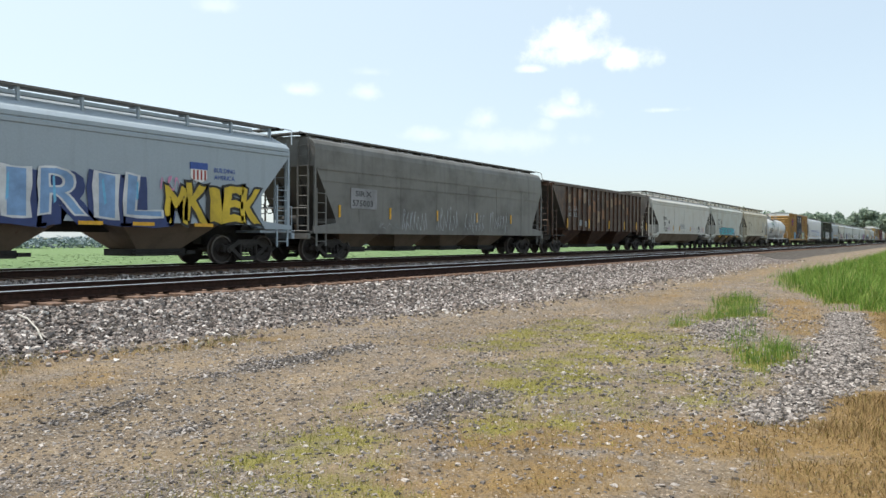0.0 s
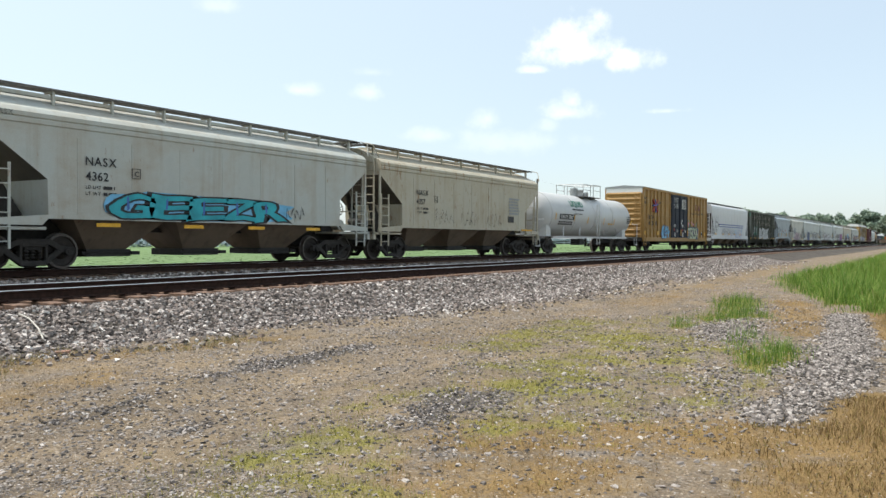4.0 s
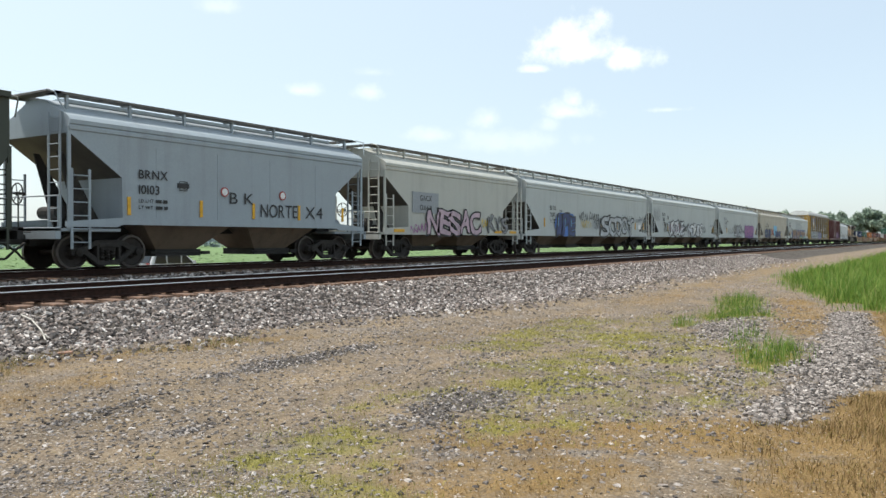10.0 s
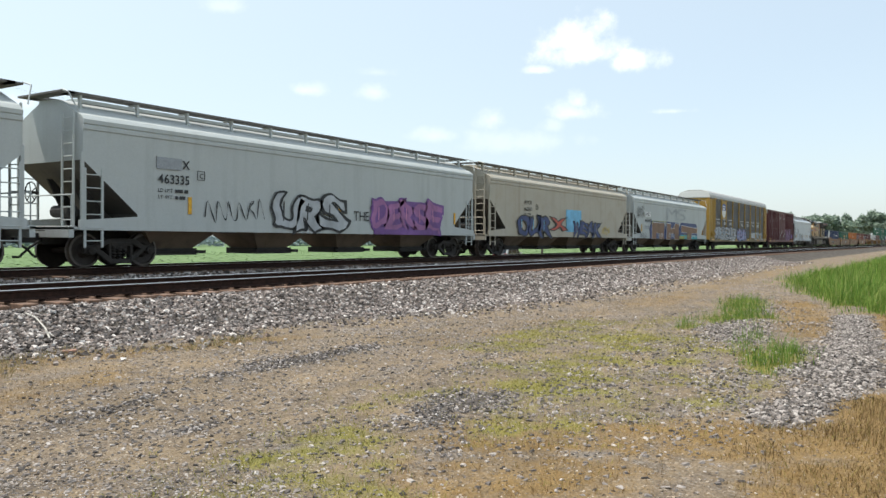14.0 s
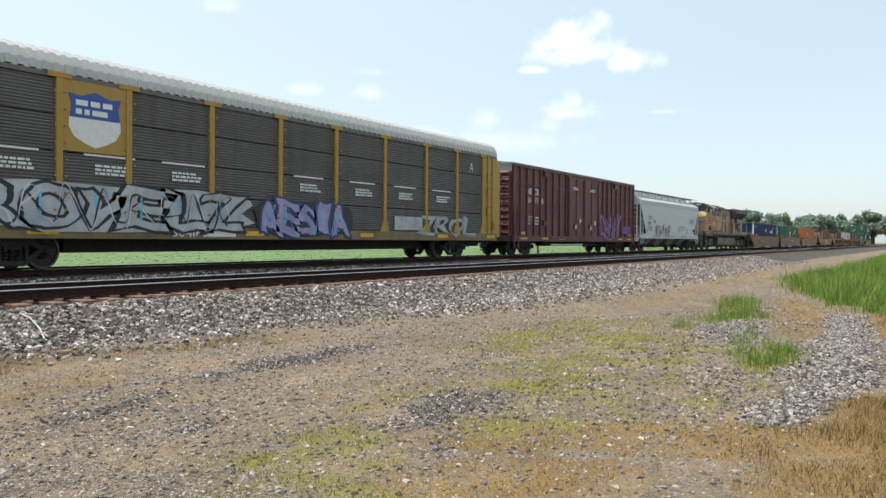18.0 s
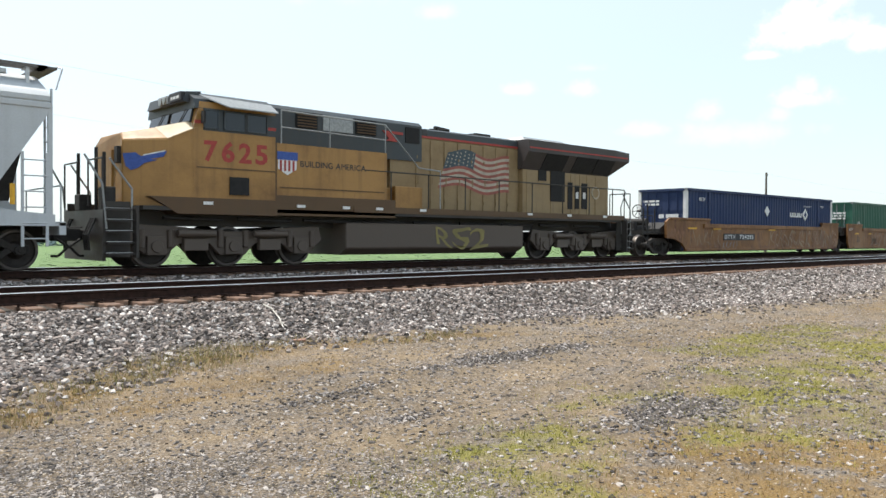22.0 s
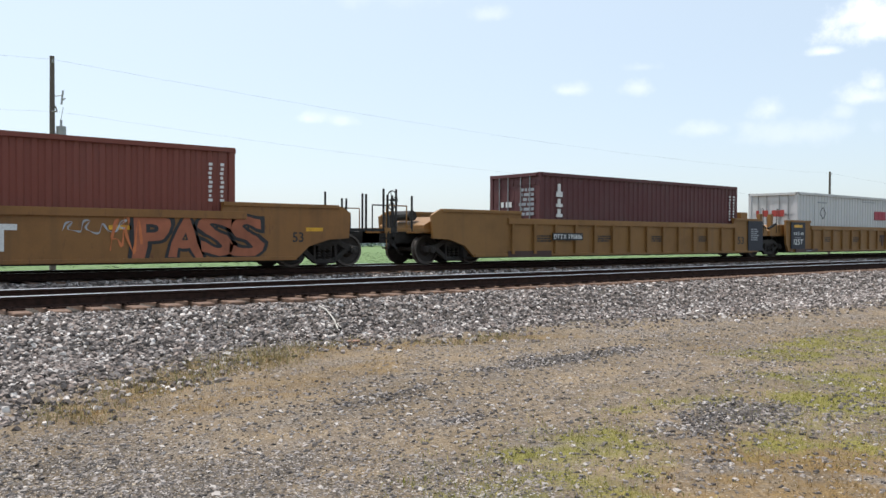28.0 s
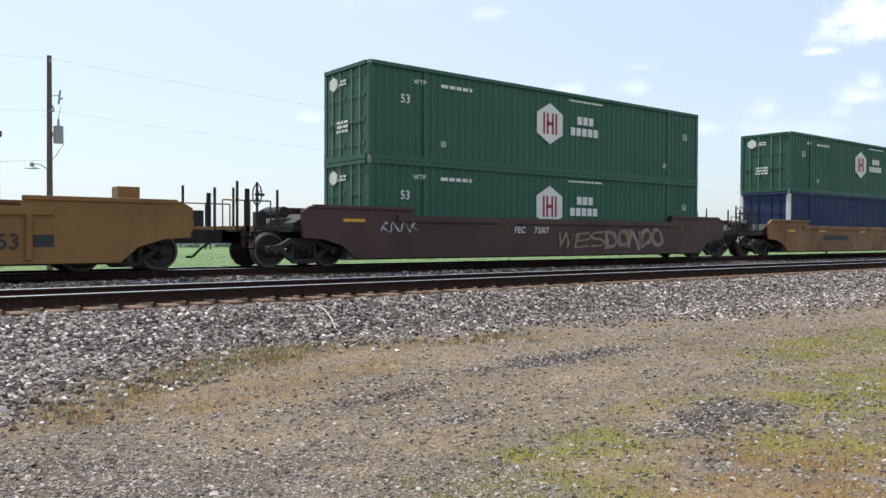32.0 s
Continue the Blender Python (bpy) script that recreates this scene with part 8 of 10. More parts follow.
    # markings
    for i, ch in enumerate("7625"):
        lettering(loco, ch, X(383.92 + i * 0.475), 2.7, 0.48, -1.508, REDP, 0.36, 0.03)
    part("shield_emblem", Shape().prism([(X(386.03), 3.05), (X(386.6), 3.05), (X(386.6), 2.62), (X(386.32), 2.45), (X(386.03), 2.62)], -1.49, -1.47), WHITEP, loco)
    part("shield_top", Shape().box(X(386.0), X(386.63), -1.495, -1.47, 2.86, 3.08), BLUEP, loco)
    for k in range(4):
        plate(loco, "shield_stripe", X(386.08 + k * 0.13), X(386.14 + k * 0.13), 2.56, 2.85, -1.492, REDP)
    lettering(loco, "BUILDING AMERICA", X(386.72), 2.71, 0.16, -1.485, BLACKP, 2.22)
    # winged emblem on the slanted corner of the nose
    on = lambda u, z: (X(382.1 + 0.9 * u) - 0.012, -0.95 - 0.52 * u - 0.016, z + 0.05)
    for name, pts, m in (("wing_emblem", [(0.02, 2.72), (0.3, 2.75), (0.42, 2.66), (1.0, 2.8), (0.92, 2.66), (0.62, 2.6), (0.8, 2.58), (0.5, 2.5), (0.36, 2.38), (0.2, 2.32), (0.08, 2.42)], BLUEP), ("wing_stripe", [(0.46, 2.7), (0.96, 2.82), (0.94, 2.79), (0.48, 2.67)], WHITEP)):
        me = bpy.data.meshes.new(name)
        me.from_pydata([on(u, z) for u, z in pts], [], [tuple(range(len(pts)))])
        me.materials.append(m)
        part(name, me, None, loco)
    for x in (383.9, 386.6, 388.1, 389.3, 391.0, 396.0, 398.2, 400.4):
        plate(loco, "reflector_strip", X(x), X(x + 0.25), 1.58, 1.66, -1.535, WHITEP)


# paler copy of the nose yellow: dust plus painted sunlight
SUNLIT_DUST = paint("sunlit_dusty_paint", (0.5, 0.4, 0.25), 0.35, 0.1, 58, grime=(0.2, 0.12, 0.06))
FLAGRED, FLAGWHITE, FLAGBLUE = plain("faded_red", (0.3, 0.09, 0.065), 0.6, 0, 0.2, 5), plain("faded_white", (0.42, 0.36, 0.28), 0.6, 0, 0.15, 5), plain("faded_navy", (0.05, 0.075, 0.09), 0.6, 0, 0.2, 5)
BIGWHEEL = wheelset_mesh(0.53)
locomotive()


# ---- well wagons and containers ----
def well_wagon(label, mat, xl, xr, smooth_side, left, right, ends, ribs=0.0, deck=None, bare=False):
    """xl, xr: the well's side walls; left, right: places of the bogies or None; ends: platform at each end."""
    place = (xl + xr) / 2
    car = rolling("well_wagon", label, "freight wagon", place)
    half = (xr - xl) / 2
    for sd in (-1, 1):
        y0, y1 = sd * 1.36, sd * 1.46
        cut = {"free": [(-0.78, 0.24), (-0.4, 0.58), (0.2, 0.76), (0.83, 0.8), (0.88, 1.5), (0.6, 1.66), (-2.8, 1.66), (-2.82, 1.42)],
               "joint": [(-0.2, 0.24), (0.0, 0.55), (0.05, 0.9), (0.05, 1.66), (-2.2, 1.66), (-2.22, 1.42)]}
        prof = [(half + a, z) for a, z in cut[ends[1]]] + [(-half - a, z) for a, z in cut[ends[0]][::-1]]
        wall = part("side_wall", Shape().prism(prof, y0, y1), mat, car)
        part("top_chord", Shape().box(-half + 2.2, half - 2.2, sd * 1.33, sd * 1.53, 1.27, 1.46), mat, car, bevel=0.008)
        part("bottom_chord", Shape().box(-half + 0.8, half - 0.8, sd * 1.32, sd * 1.49, 0.22, 0.32), mat, car, bevel=0.008)
        for e in (-1, 1):
            fr = ends[(e + 1) // 2] == "free"
            part("end_chord", Shape().box(e * (half - (2.8 if fr else 2.2)), e * (half + (0.5 if fr else 0)), sd * 1.32, sd * 1.51, 1.6, 1.7), mat, car, bevel=0.008)
        if ribs:
            rm = Shape().box(-0.06, 0.06, -0.06, 0.05, 0.3, 1.3).mesh("side_rib", mat, 0.008)
            x = -half + (2.4 if deck else 0.8)
            while x < half - (2.2 if deck else 0.7):
                part("side_rib", rm, None, car).location = (x, sd * 1.49, 0)
                x += ribs
    part("well_floor", Shape().box(-half + 0.6, half - 0.6, -1.3, 1.3, 0.18, 0.22).box(-half + 0.5, -half + 0.62, -1.3, 1.3, 0.2, 1.3).box(half - 0.62, half - 0.5, -1.3, 1.3, 0.2, 1.3), BLACK, car)
    for e, bx, kind in ((-1, left, ends[0]), (1, right, ends[1])):
        x0 = e * (half - 0.5)
        x1 = e * (half + 1.0)
        part("end_deck", Shape().prism([(x0, 0.95), (x1, 0.95), (x1, 1.2), (e * (half + 0.5), 1.45), (x0, 1.5)], -1.2, 1.2), deck or BLACK, car, bevel=0.01)
        if kind == "free":
            part("draft_sill", Shape().box(e * (half + 0.2), e * (half + 2.6), -0.3, 0.3, 0.65, 1.05), BLACK, car)
            part("end_beam", Shape().box(e * (half + 2.3), e * (half + 2.5), -1.35, 1.35, 0.95, 1.1).box(e * (half + 0.8), e * (half + 2.4), -1.3, -1.1, 1.0, 1.08).box(e * (half + 0.8), e * (half + 2.4), 1.1, 1.3, 1.0, 1.08), deck or BLACK, car)
            coupler(car, e * (half + 2.45), e)
            for i, (dx_, y) in enumerate(((2.38, -1.3), (2.08, -1.3), (2.38, 1.25), (1.62, 1.25), (1.5, -1.28))):
                part("guide_post", Shape().rod((e * (half + dx_), y, 1.0), (e * (half + dx_), y, 2.05 + 0.18 * (i % 2)), 0.035, 6), BLACK, car)
            for y in (-1.3, 1.3):
                part("grab_iron", Shape().pipe([(e * (half + 2.42), y, 0.45), (e * (half + 2.42), y, 1.75), (e * (half + 1.7), y, 1.75), (e * (half + 1.7), y, 1.0)], 0.02, 5), deck or BLACK, car)
            part("brake_gear", Shape().rod((e * (half + 0.9), -0.5, 1.5), (e * (half + 0.9), 0.5, 1.5), 0.16, 12).box(e * (half + 1.35), e * (half + 1.6), -0.3, 0.0, 1.05, 1.5), BLACK, car)
            brake_wheel(car, e * (half + 1.75), -0.6, 1.95, BLACK) if e < 0 else None
            part("end_step", Shape().box(e * (half + 2.2), e * (half + 2.5), -1.42, -1.2, 0.5, 0.54).box(e * (half + 2.2), e * (half + 2.5), -1.42, -1.2, 0.78, 0.82).rod((e * (half + 2.2), -1.4, 0.5), (e * (half + 2.2), -1.4, 1.0), 0.02), BLACK, car)
        else:
            part("articulation", Shape().box(e * (half + 0.3), e * (half + 1.5), -0.4, 0.4, 0.7, 1.1), BLACK, car)
            part("brake_cylinder", Shape().rod((e * (half + 1.0), -1.1, 1.3), (e * (half + 0.4), -1.15, 1.5), 0.06), BLACK, car)
            for y in (-1.25, 1.25):
                part("grab_iron", Shape().pipe([(e * (half + 0.3), y, 1.1), (e * (half + 0.32), y, 2.15), (e * (half + 0.5), y, 2.2), (e * (half + 0.55), y, 1.1)], 0.014, 5), BLACK, car)
                if deck:
                    part("guide_post", Shape().box(e * (half + 0.55), e * (half + 0.75), y * 0.8 - 0.09, y * 0.8 + 0.09, 1.3, 1.95), deck, car)
        if bx is not None:
            bogie(car, bx - place, place)
    return car, place


def container(label, xl, xr, mat, z=0.0, corner=None, ribs=0.28, wide_posts=(), y_off=0.0):
    place, half = (xl + xr) / 2, (xr - xl) / 2
    box = rolling("shipping_container", label, "container", place, "containers on the train", z)
    b, t, hw = 0.24, 3.06, 1.27
    # corrugated side walls
    for sd in (-1, 1):
        s = Shape()
        pts, x = [], -half + 0.16
        while x < half - 0.16 - ribs * 0.5:
            pts += [(x, 0.0), (x + ribs * 0.36, 0.0), (x + ribs * 0.5, 0.035), (x + ribs * 0.86, 0.035)]
            x += ribs
        pts.append((half - 0.14, 0.0))
        y = sd * (hw - 0.045)
        outer = [(px, y + sd * d) for px, d in pts]
        n = len(outer)
        vs = [(px, py, b + 0.14) for px, py in outer] + [(px, py, t - 0.1) for px, py in outer]
        s.add(vs, [(i, i + 1, n + i + 1, n + i) for i in range(n - 1)])
        me = bpy.data.meshes.new("side_wall")
        me.from_pydata(s.v, [], s.f)
        me.materials.append(mat)
        part("side_wall", me, None, box)
        for z0, z1, nm in ((b, b + 0.16, "bottom_rail"), (t - 0.11, t, "top_rail")):
            part(nm, Shape().box(-half + 0.1, half - 0.1, sd * hw - 0.05, sd * hw + 0.0 if sd > 0 else sd * hw + 0.05, z0, z1), mat, box)
    pm = Shape().box(-0.085, 0.085, -0.085, 0.085, b, t).mesh("corner_post", corner or mat, 0.01)
    cm = Shape().box(-0.09, 0.09, -0.085, 0.085, -0.06, 0.06).mesh("corner_casting", GALV if wide_posts else mat, 0.01)
    for e in (-1, 1):
        for sd in (-1, 1):
            part("corner_post", pm, None, box).location = (e * (half - 0.085), sd * (hw - 0.085), 0)
            for zz in (b + 0.06, t - 0.05):
                part("corner_casting", cm, None, box).location = (e * (half - 0.085), sd * (hw - 0.083), zz)
        part("end_rail", Shape().box(e * half - 0.06, e * half + 0.06, -hw + 0.1, hw - 0.1, t - 0.12, t - 0.01), mat, box)
        part("end_rail", Shape().box(e * half - 0.06, e * half + 0.06, -hw + 0.1, hw - 0.1, b, b + 0.15), mat, box)
    for xw in wide_posts:
        for sd in (-1, 1):
            part("lifting_post", Shape().box(xw - place - 0.09, xw - place + 0.09, sd * hw - 0.03, sd * hw + 0.012 if sd > 0 else sd * hw + 0.03, b, t) if sd > 0 else Shape().box(xw - place - 0.09, xw - place + 0.09, -hw - 0.012, -hw + 0.03, b, t), mat, box)
            part("lifting_casting", Shape().box(xw - place - 0.1, xw - place + 0.1, sd * hw - 0.02, sd * hw + 0.02, t - 0.1, t + 0.02), WHITEP, box)
    part("roof", Shape().box(-half + 0.05, half - 0.05, -hw + 0.04, hw - 0.04, t - 0.06, t - 0.015), mat, box)
    part("floor", Shape().box(-half + 0.05, half - 0.05, -hw + 0.05, hw - 0.05, b + 0.02, b + 0.12), BLACK, box)
    # end towards the head of the train: two door leaves with locking bars; the other end: ribbed wall
    for k in range(2):
        y0 = -hw + 0.17 + k * (hw - 0.18)
        d = part("door", Shape().box(-half + 0.02, -half + 0.06, y0, y0 + hw - 0.19, b + 0.16, t - 0.12), mat, box)
        for yy in (y0 + 0.3, y0 + 0.75):
            part("locking_bar", Shape().rod((-half - 0.01, yy, b + 0.1), (-half - 0.01, yy, t - 0.1), 0.022, 6), GALV if not corner else mat, d)
            part("bar_handle", Shape().box(-half - 0.04, -half + 0.0, yy - 0.02, yy + 0.3, 1.3, 1.34), mat, d)
        for zz in (b + 0.4, b + 1.1, b + 1.8, t - 0.4):
            part("door_rib", Shape().box(-half - 0.0, -half + 0.03, y0 + 0.05, y0 + hw - 0.25, zz, zz + 0.12), mat, d)
    part("end_wall", Shape().box(half - 0.06, half - 0.02, -hw + 0.15, hw - 0.15, b + 0.15, t - 0.12), mat, box)
    return box, place


def well_train():
    rusty = paint("rusty_ochre_paint", (0.27, 0.12, 0.034), 0.9, 0.65, 61, grime=(0.06, 0.03, 0.017), rustcol=(0.12, 0.045, 0.02))
    ochre = paint("golden_ochre_paint", (0.27, 0.12, 0.028), 0.8, 0.45, 62, grime=(0.11, 0.055, 0.022), rustcol=(0.14, 0.055, 0.02))
    olive = paint("mustard_ochre_paint", (0.265, 0.128, 0.03), 0.8, 0.35, 63, grime=(0.13, 0.07, 0.028), rustcol=(0.15, 0.06, 0.022))
    oxide = paint("dark_oxide_paint", (0.065, 0.026, 0.02), 0.6, 0.3, 64, grime=(0.03, 0.02, 0.017))
    s = -1.47
    car, c = well_wagon("rusty ochre well wagon with chalky tags, carrying a blue container", rusty, 405.9, 423.4, True, 405.0, 424.15, ("free", "joint"))
    for x in (406.8, 409.0, 414.6):
        plate(car, "reflector_strip", x - c, x + 0.7 - c, 1.2, 1.28, s, YELLOWP)
    plate(car, "number_panel", 409.95 - c, 413.05 - c, 0.7, 1.02, s, BLACKP)
    for k, (x0, x1, z0, z1) in enumerate(((405.1, 406.6, 0.85, 1.2), (406.7, 409.5, 0.3, 0.5), (413.5, 416.0, 0.3, 0.45), (418.0, 423.0, 0.3, 0.5))):
        scribble(car, x0 - c, x1 - c, z0, z1, s, "rustbrown", 240 + k, 0.12, 6)
    lettering(car, "DTTX", 410.05 - c, 0.77, 0.19, s - 0.01, WHITEP, 1.05)
    lettering(car, "724295", 411.5 - c, 0.77, 0.19, s - 0.01, WHITEP, 1.4)
    scribble(car, 406.9 - c, 409.8 - c, 0.38, 1.28, s, "dust", 210, 0.05, 5)
    for k in range(3):
        scribble(car, 414.5 + 0.3 * k - c, 419.9 - c, 0.35, 1.3, s - 0.006 * k, ("dust", "rustbrown", "dust")[k], 211 + 7 * k, (0.13, 0.16, 0.06)[k], 5)
    graffiti(car, "BING", 420.0 - c, 423.1 - c, 0.4, 1.3, s, "rustbrown", "dust", 212, None, None, 0.03)
    scribble(car, 409.85 - c, 411.4 - c, 0.24, 0.66, s, "grey", 213, 0.03, 5)
    car, c = well_wagon("rusty ochre well wagon with chalky tags, carrying a green container", rusty, 424.95, 443.0, True, None, 443.85, ("joint", "joint"))
    lettering(car, "125 T", 425.1 - c, 1.3, 0.15, s, WHITEP)
    lettering(car, "53", 426.3 - c, 0.62, 0.3, s, BLACKP)
    graffiti(car, "MOJO", 428.6 - c, 432.4 - c, 0.4, 1.3, s, "rustbrown", "dust", 214, None, None, 0.03)
    plate(car, "name_panel", 433.25 - c, 435.7 - c, 0.68, 1.07, s, BLACKP)
    for k in range(3):
        part("name_block", Shape().box(433.4 + k * 0.74 - c, 434.0 + k * 0.74 - c, s - 0.012, s + 0.01, 0.93, 1.01).box(433.6 + k * 0.74 - c, 433.8 + k * 0.74 - c, s - 0.015, s + 0.01, 0.74, 0.95), WHITEP, car)
    for x in (426.0, 428.2, 431.8, 438.0, 440.8):
        plate(car, "reflector_strip", x - c, x + 0.6 - c, 1.08, 1.16, s, YELLOWP)
    car, c = well_wagon("rusty ochre well wagon with dark number board, carrying an orange container", rusty, 444.7, 462.8, True, None, 462.55, ("joint", "free"))
    plate(car, "number_panel", 455.3 - c, 457.8 - c, 0.72, 1.0, s, BLACKP)
    lettering(car, "DTTX", 455.4 - c, 0.77, 0.19, s - 0.01, WHITEP, 0.95)
    lettering(car, "724295", 456.55 - c, 0.77, 0.19, s - 0.01, WHITEP, 1.15)
    for x in (449.5, 453.2, 455.5, 458.0, 461.2):
        plate(car, "reflector_strip", x - c, x + 0.6 - c, 1.08, 1.17, s, YELLOWP)
    scribble(car, 457.9 - c, 459.6 - c, 0.9, 1.2, s, "silver", 215, 0.025, 4)
    # single golden well wagon
    car, c = well_wagon("golden-ochre well wagon with orange bubble graffiti", ochre, 467.5, 485.3, True, 467.4, 485.6, ("free", "free"), deck=None)
    plate(car, "number_panel", 470.4 - c, 472.8 - c, 0.82, 1.08, s, BLACKP)
    lettering(car, "DTTX", 470.5 - c, 0.86, 0.18, s - 0.01, WHITEP, 0.85)
    lettering(car, "652150", 471.6 - c, 0.86, 0.18, s - 0.01, WHITEP, 1.1)
    for k, (a, b) in enumerate(((476.05, 476.6), (476.65, 477.25), (477.3, 477.95))):
        part("name_block", Shape().box(a - c, b - c, s - 0.006, s + 0.02, 0.95, 1.08).box((a + b) / 2 - 0.08 - c, (a + b) / 2 + 0.08 - c, s - 0.009, s + 0.02, 0.5, 1.0), WHITEP, car)
    graffiti(car, "PASS", 480.4 - c, 483.5 - c, 0.3, 1.36, s, "rust_orange", "black", 216, None, None, 0.085, 0.5)
    scribble(car, 479.8 - c, 480.6 - c, 0.5, 1.35, s - 0.01, "orange", 217, 0.06, 3)
    scribble(car, 478.8 - c, 480.3 - c, 0.9, 1.2, s, "silver", 218, 0.04, 4)
    scribble(car, 468.6 - c, 469.9 - c, 0.5, 1.15, s, "silver", 219, 0.04, 5)
    for x in (467.6, 469.4, 473.6, 475.2, 479.8, 484.8):
        plate(car, "reflector_strip", x - c, x + 0.5 - c, 0.98, 1.08, s, YELLOWP)
    lettering(car, "53", 485.0 - 0.6 - c, 0.7, 0.25, s, BLACKP)
    # three mustard wells with ribs
    for i, (a, b, l, r, en, lab) in enumerate(((489.9, 507.5, 490.2, 508.85, ("free", "joint"), "carrying a dark red container"), (509.7, 526.8, None, 527.95, ("joint", "joint"), "carrying a white container"), (528.8, 546.9, None, 546.3, ("joint", "free"), "carrying a maroon container"))):
        car, c = well_wagon("mustard ribbed well wagon with small markings, " + lab, olive, a, b, False, l, r, en, ribs=1.0, deck=olive, bare=True)
        if i == 0:
            plate(car, "number_panel", 494.1 - c, 495.6 - c, 0.75, 1.0, s - 0.085, BLACKP)
            lettering(car, "DTTX 790886", 494.15 - c, 0.8, 0.15, s - 0.095, WHITEP, 1.4)
        if i < 2:
            lettering(car, "53", b - 1.93 - c, 0.6, 0.3, s, BLACKP, 0.5)
            plate(car, "data_board", b - 1.15 - c, b + 0.02 - c, 0.3, 1.6, s - 0.04, NAVYB)
            bars(car, b - 0.95 - c, b - 0.3 - c, 0.75, 1.3, s - 0.052, GREYP, 6, i)
        if i > 0:
            e = a + (1.62 if i == 1 else 1.93)
            plate(car, "data_board", e - 1.3 - c, e - c, 0.36, 1.6, s - 0.04, NAVYB)
            lettering(car, "125T", e - 1.08 - c, 0.56, 0.25, s - 0.052, WHITEP, 0.88)
            lettering(car, "53", e - 1.08 - c, 1.0, 0.14, s - 0.052, WHITEP, 0.26)
            lettering(car, "48", e - 0.46 - c, 1.0, 0.14, s - 0.052, WHITEP, 0.26)
            part("board_disc", Shape().rod((e - 0.65 - c, s - 0.052, 1.08), (e - 0.65 - c, s, 1.08), 0.1, 16), GREYP, car)
            bars(car, e - 0.95 - c, e - 0.35 - c, 0.86, 0.94, s - 0.052, GREYP, 1, i + 40)
            plate(car, "yellow_placard", e - 1.05 - c, e - 0.3 - c, 1.36, 1.48, s - 0.052, YELLOWP)
            plate(car, "maroon_plate", e - 0.9 - c, e + 1.2 - c, 0.2, 0.36, s - 0.06, oxide)
            bars(car, e + 0.1 - c, e + 0.7 - c, 0.25, 0.31, s - 0.068, GREYP, 1, i + 43)
        else:
            plate(car, "maroon_plate", a + 2.2 - c, a + 4.2 - c, 0.2, 0.4, s - 0.03, oxide)
        if i == 1:
            for k, (p, q) in enumerate(((519.5, 520.05), (520.1, 520.7), (520.75, 521.35))):
                part("name_block", Shape().box(p - c, q - c, s - 0.012, s + 0.02, 0.92, 1.05).box((p + q) / 2 - 0.08 - c, (p + q) / 2 + 0.08 - c, s - 0.015, s + 0.02, 0.47, 0.95), oxide, car)
        if i == 2:
            plate(car, "number_panel", 540.6 - c, 542.1 - c, 0.75, 1.0, s - 0.085, BLACKP)
            lettering(car, "DTTX 790886", 540.65 - c, 0.8, 0.15, s - 0.095, WHITEP, 1.4)
            lettering(car, "53", 543.6 - c, 0.55, 0.32, s - 0.01, BLACKP)
            plate(car, "data_board", 544.3 - c, 544.7 - c, 0.6, 0.85, s - 0.01, BLACKP)
        for k in range(4):
            bars(car, a + 3.5 + k * 3.1 - c, a + 4.3 + k * 3.1 - c, 0.7, 0.95, s, BLACKP, 3, 30 + k + 10 * i)
        part("manhole_box", Shape().box(b + 0.1 - c - 0.8, b - c - 0.2, -0.9, -0.4, 1.7, 2.0), olive, car)
    car, c = well_wagon("dark oxide-red well wagon with faded tags, carrying stacked green containers", oxide, 551.6, 569.8, True, 551.0, 570.5, ("free", "free"))
    for i, ch in enumerate(("FEC", "72107")):
        lettering(car, ch, (558.5, 559.4)[i] - c, 0.98, 0.2, s, WHITEP)
    graffiti(car, "DONDO", 563.0 - c, 566.4 - c, 0.45, 1.2, s, "dust", "grey", 220, None, None, 0.03)
    graffiti(car, "WES", 560.5 - c, 563.0 - c, 0.45, 1.1, s, "dust", "dust", 221, None, None, 0.0)
    scribble(car, 553.2 - c, 554.6 - c, 1.0, 1.3, s, "silver", 222, 0.05, 4)
    for x in (552.0, 557.8, 567.0):
        plate(car, "reflector_strip", x - c, x + 0.7 - c, 1.25, 1.33, s, YELLOWP)
    car, c = well_wagon("rusty ochre well wagon carrying a green container on a blue one", rusty, 575.2, 593.4, True, 574.3, 594.2, ("free", "free"))
    plate(car, "number_panel", 579.5 - c, 582.0 - c, 0.75, 1.0, s, BLACKP)
    for x in (576.0, 579.0, 583.4):
        plate(car, "reflector_strip", x - c, x + 0.7 - c, 1.15, 1.24, s, YELLOWP)


def stacked(box, x, z0, z1, y, mat):
    """Nine small marks over one another."""
    step = (z1 - z0) / 9
    for k in range(9):
        plate(box, "stacked_mark", x + 0.01 * (k * 5 % 3), x + 0.1 - 0.01 * (k * 7 % 4), z0 + k * step, z0 + (k + 0.62) * step, y, mat)


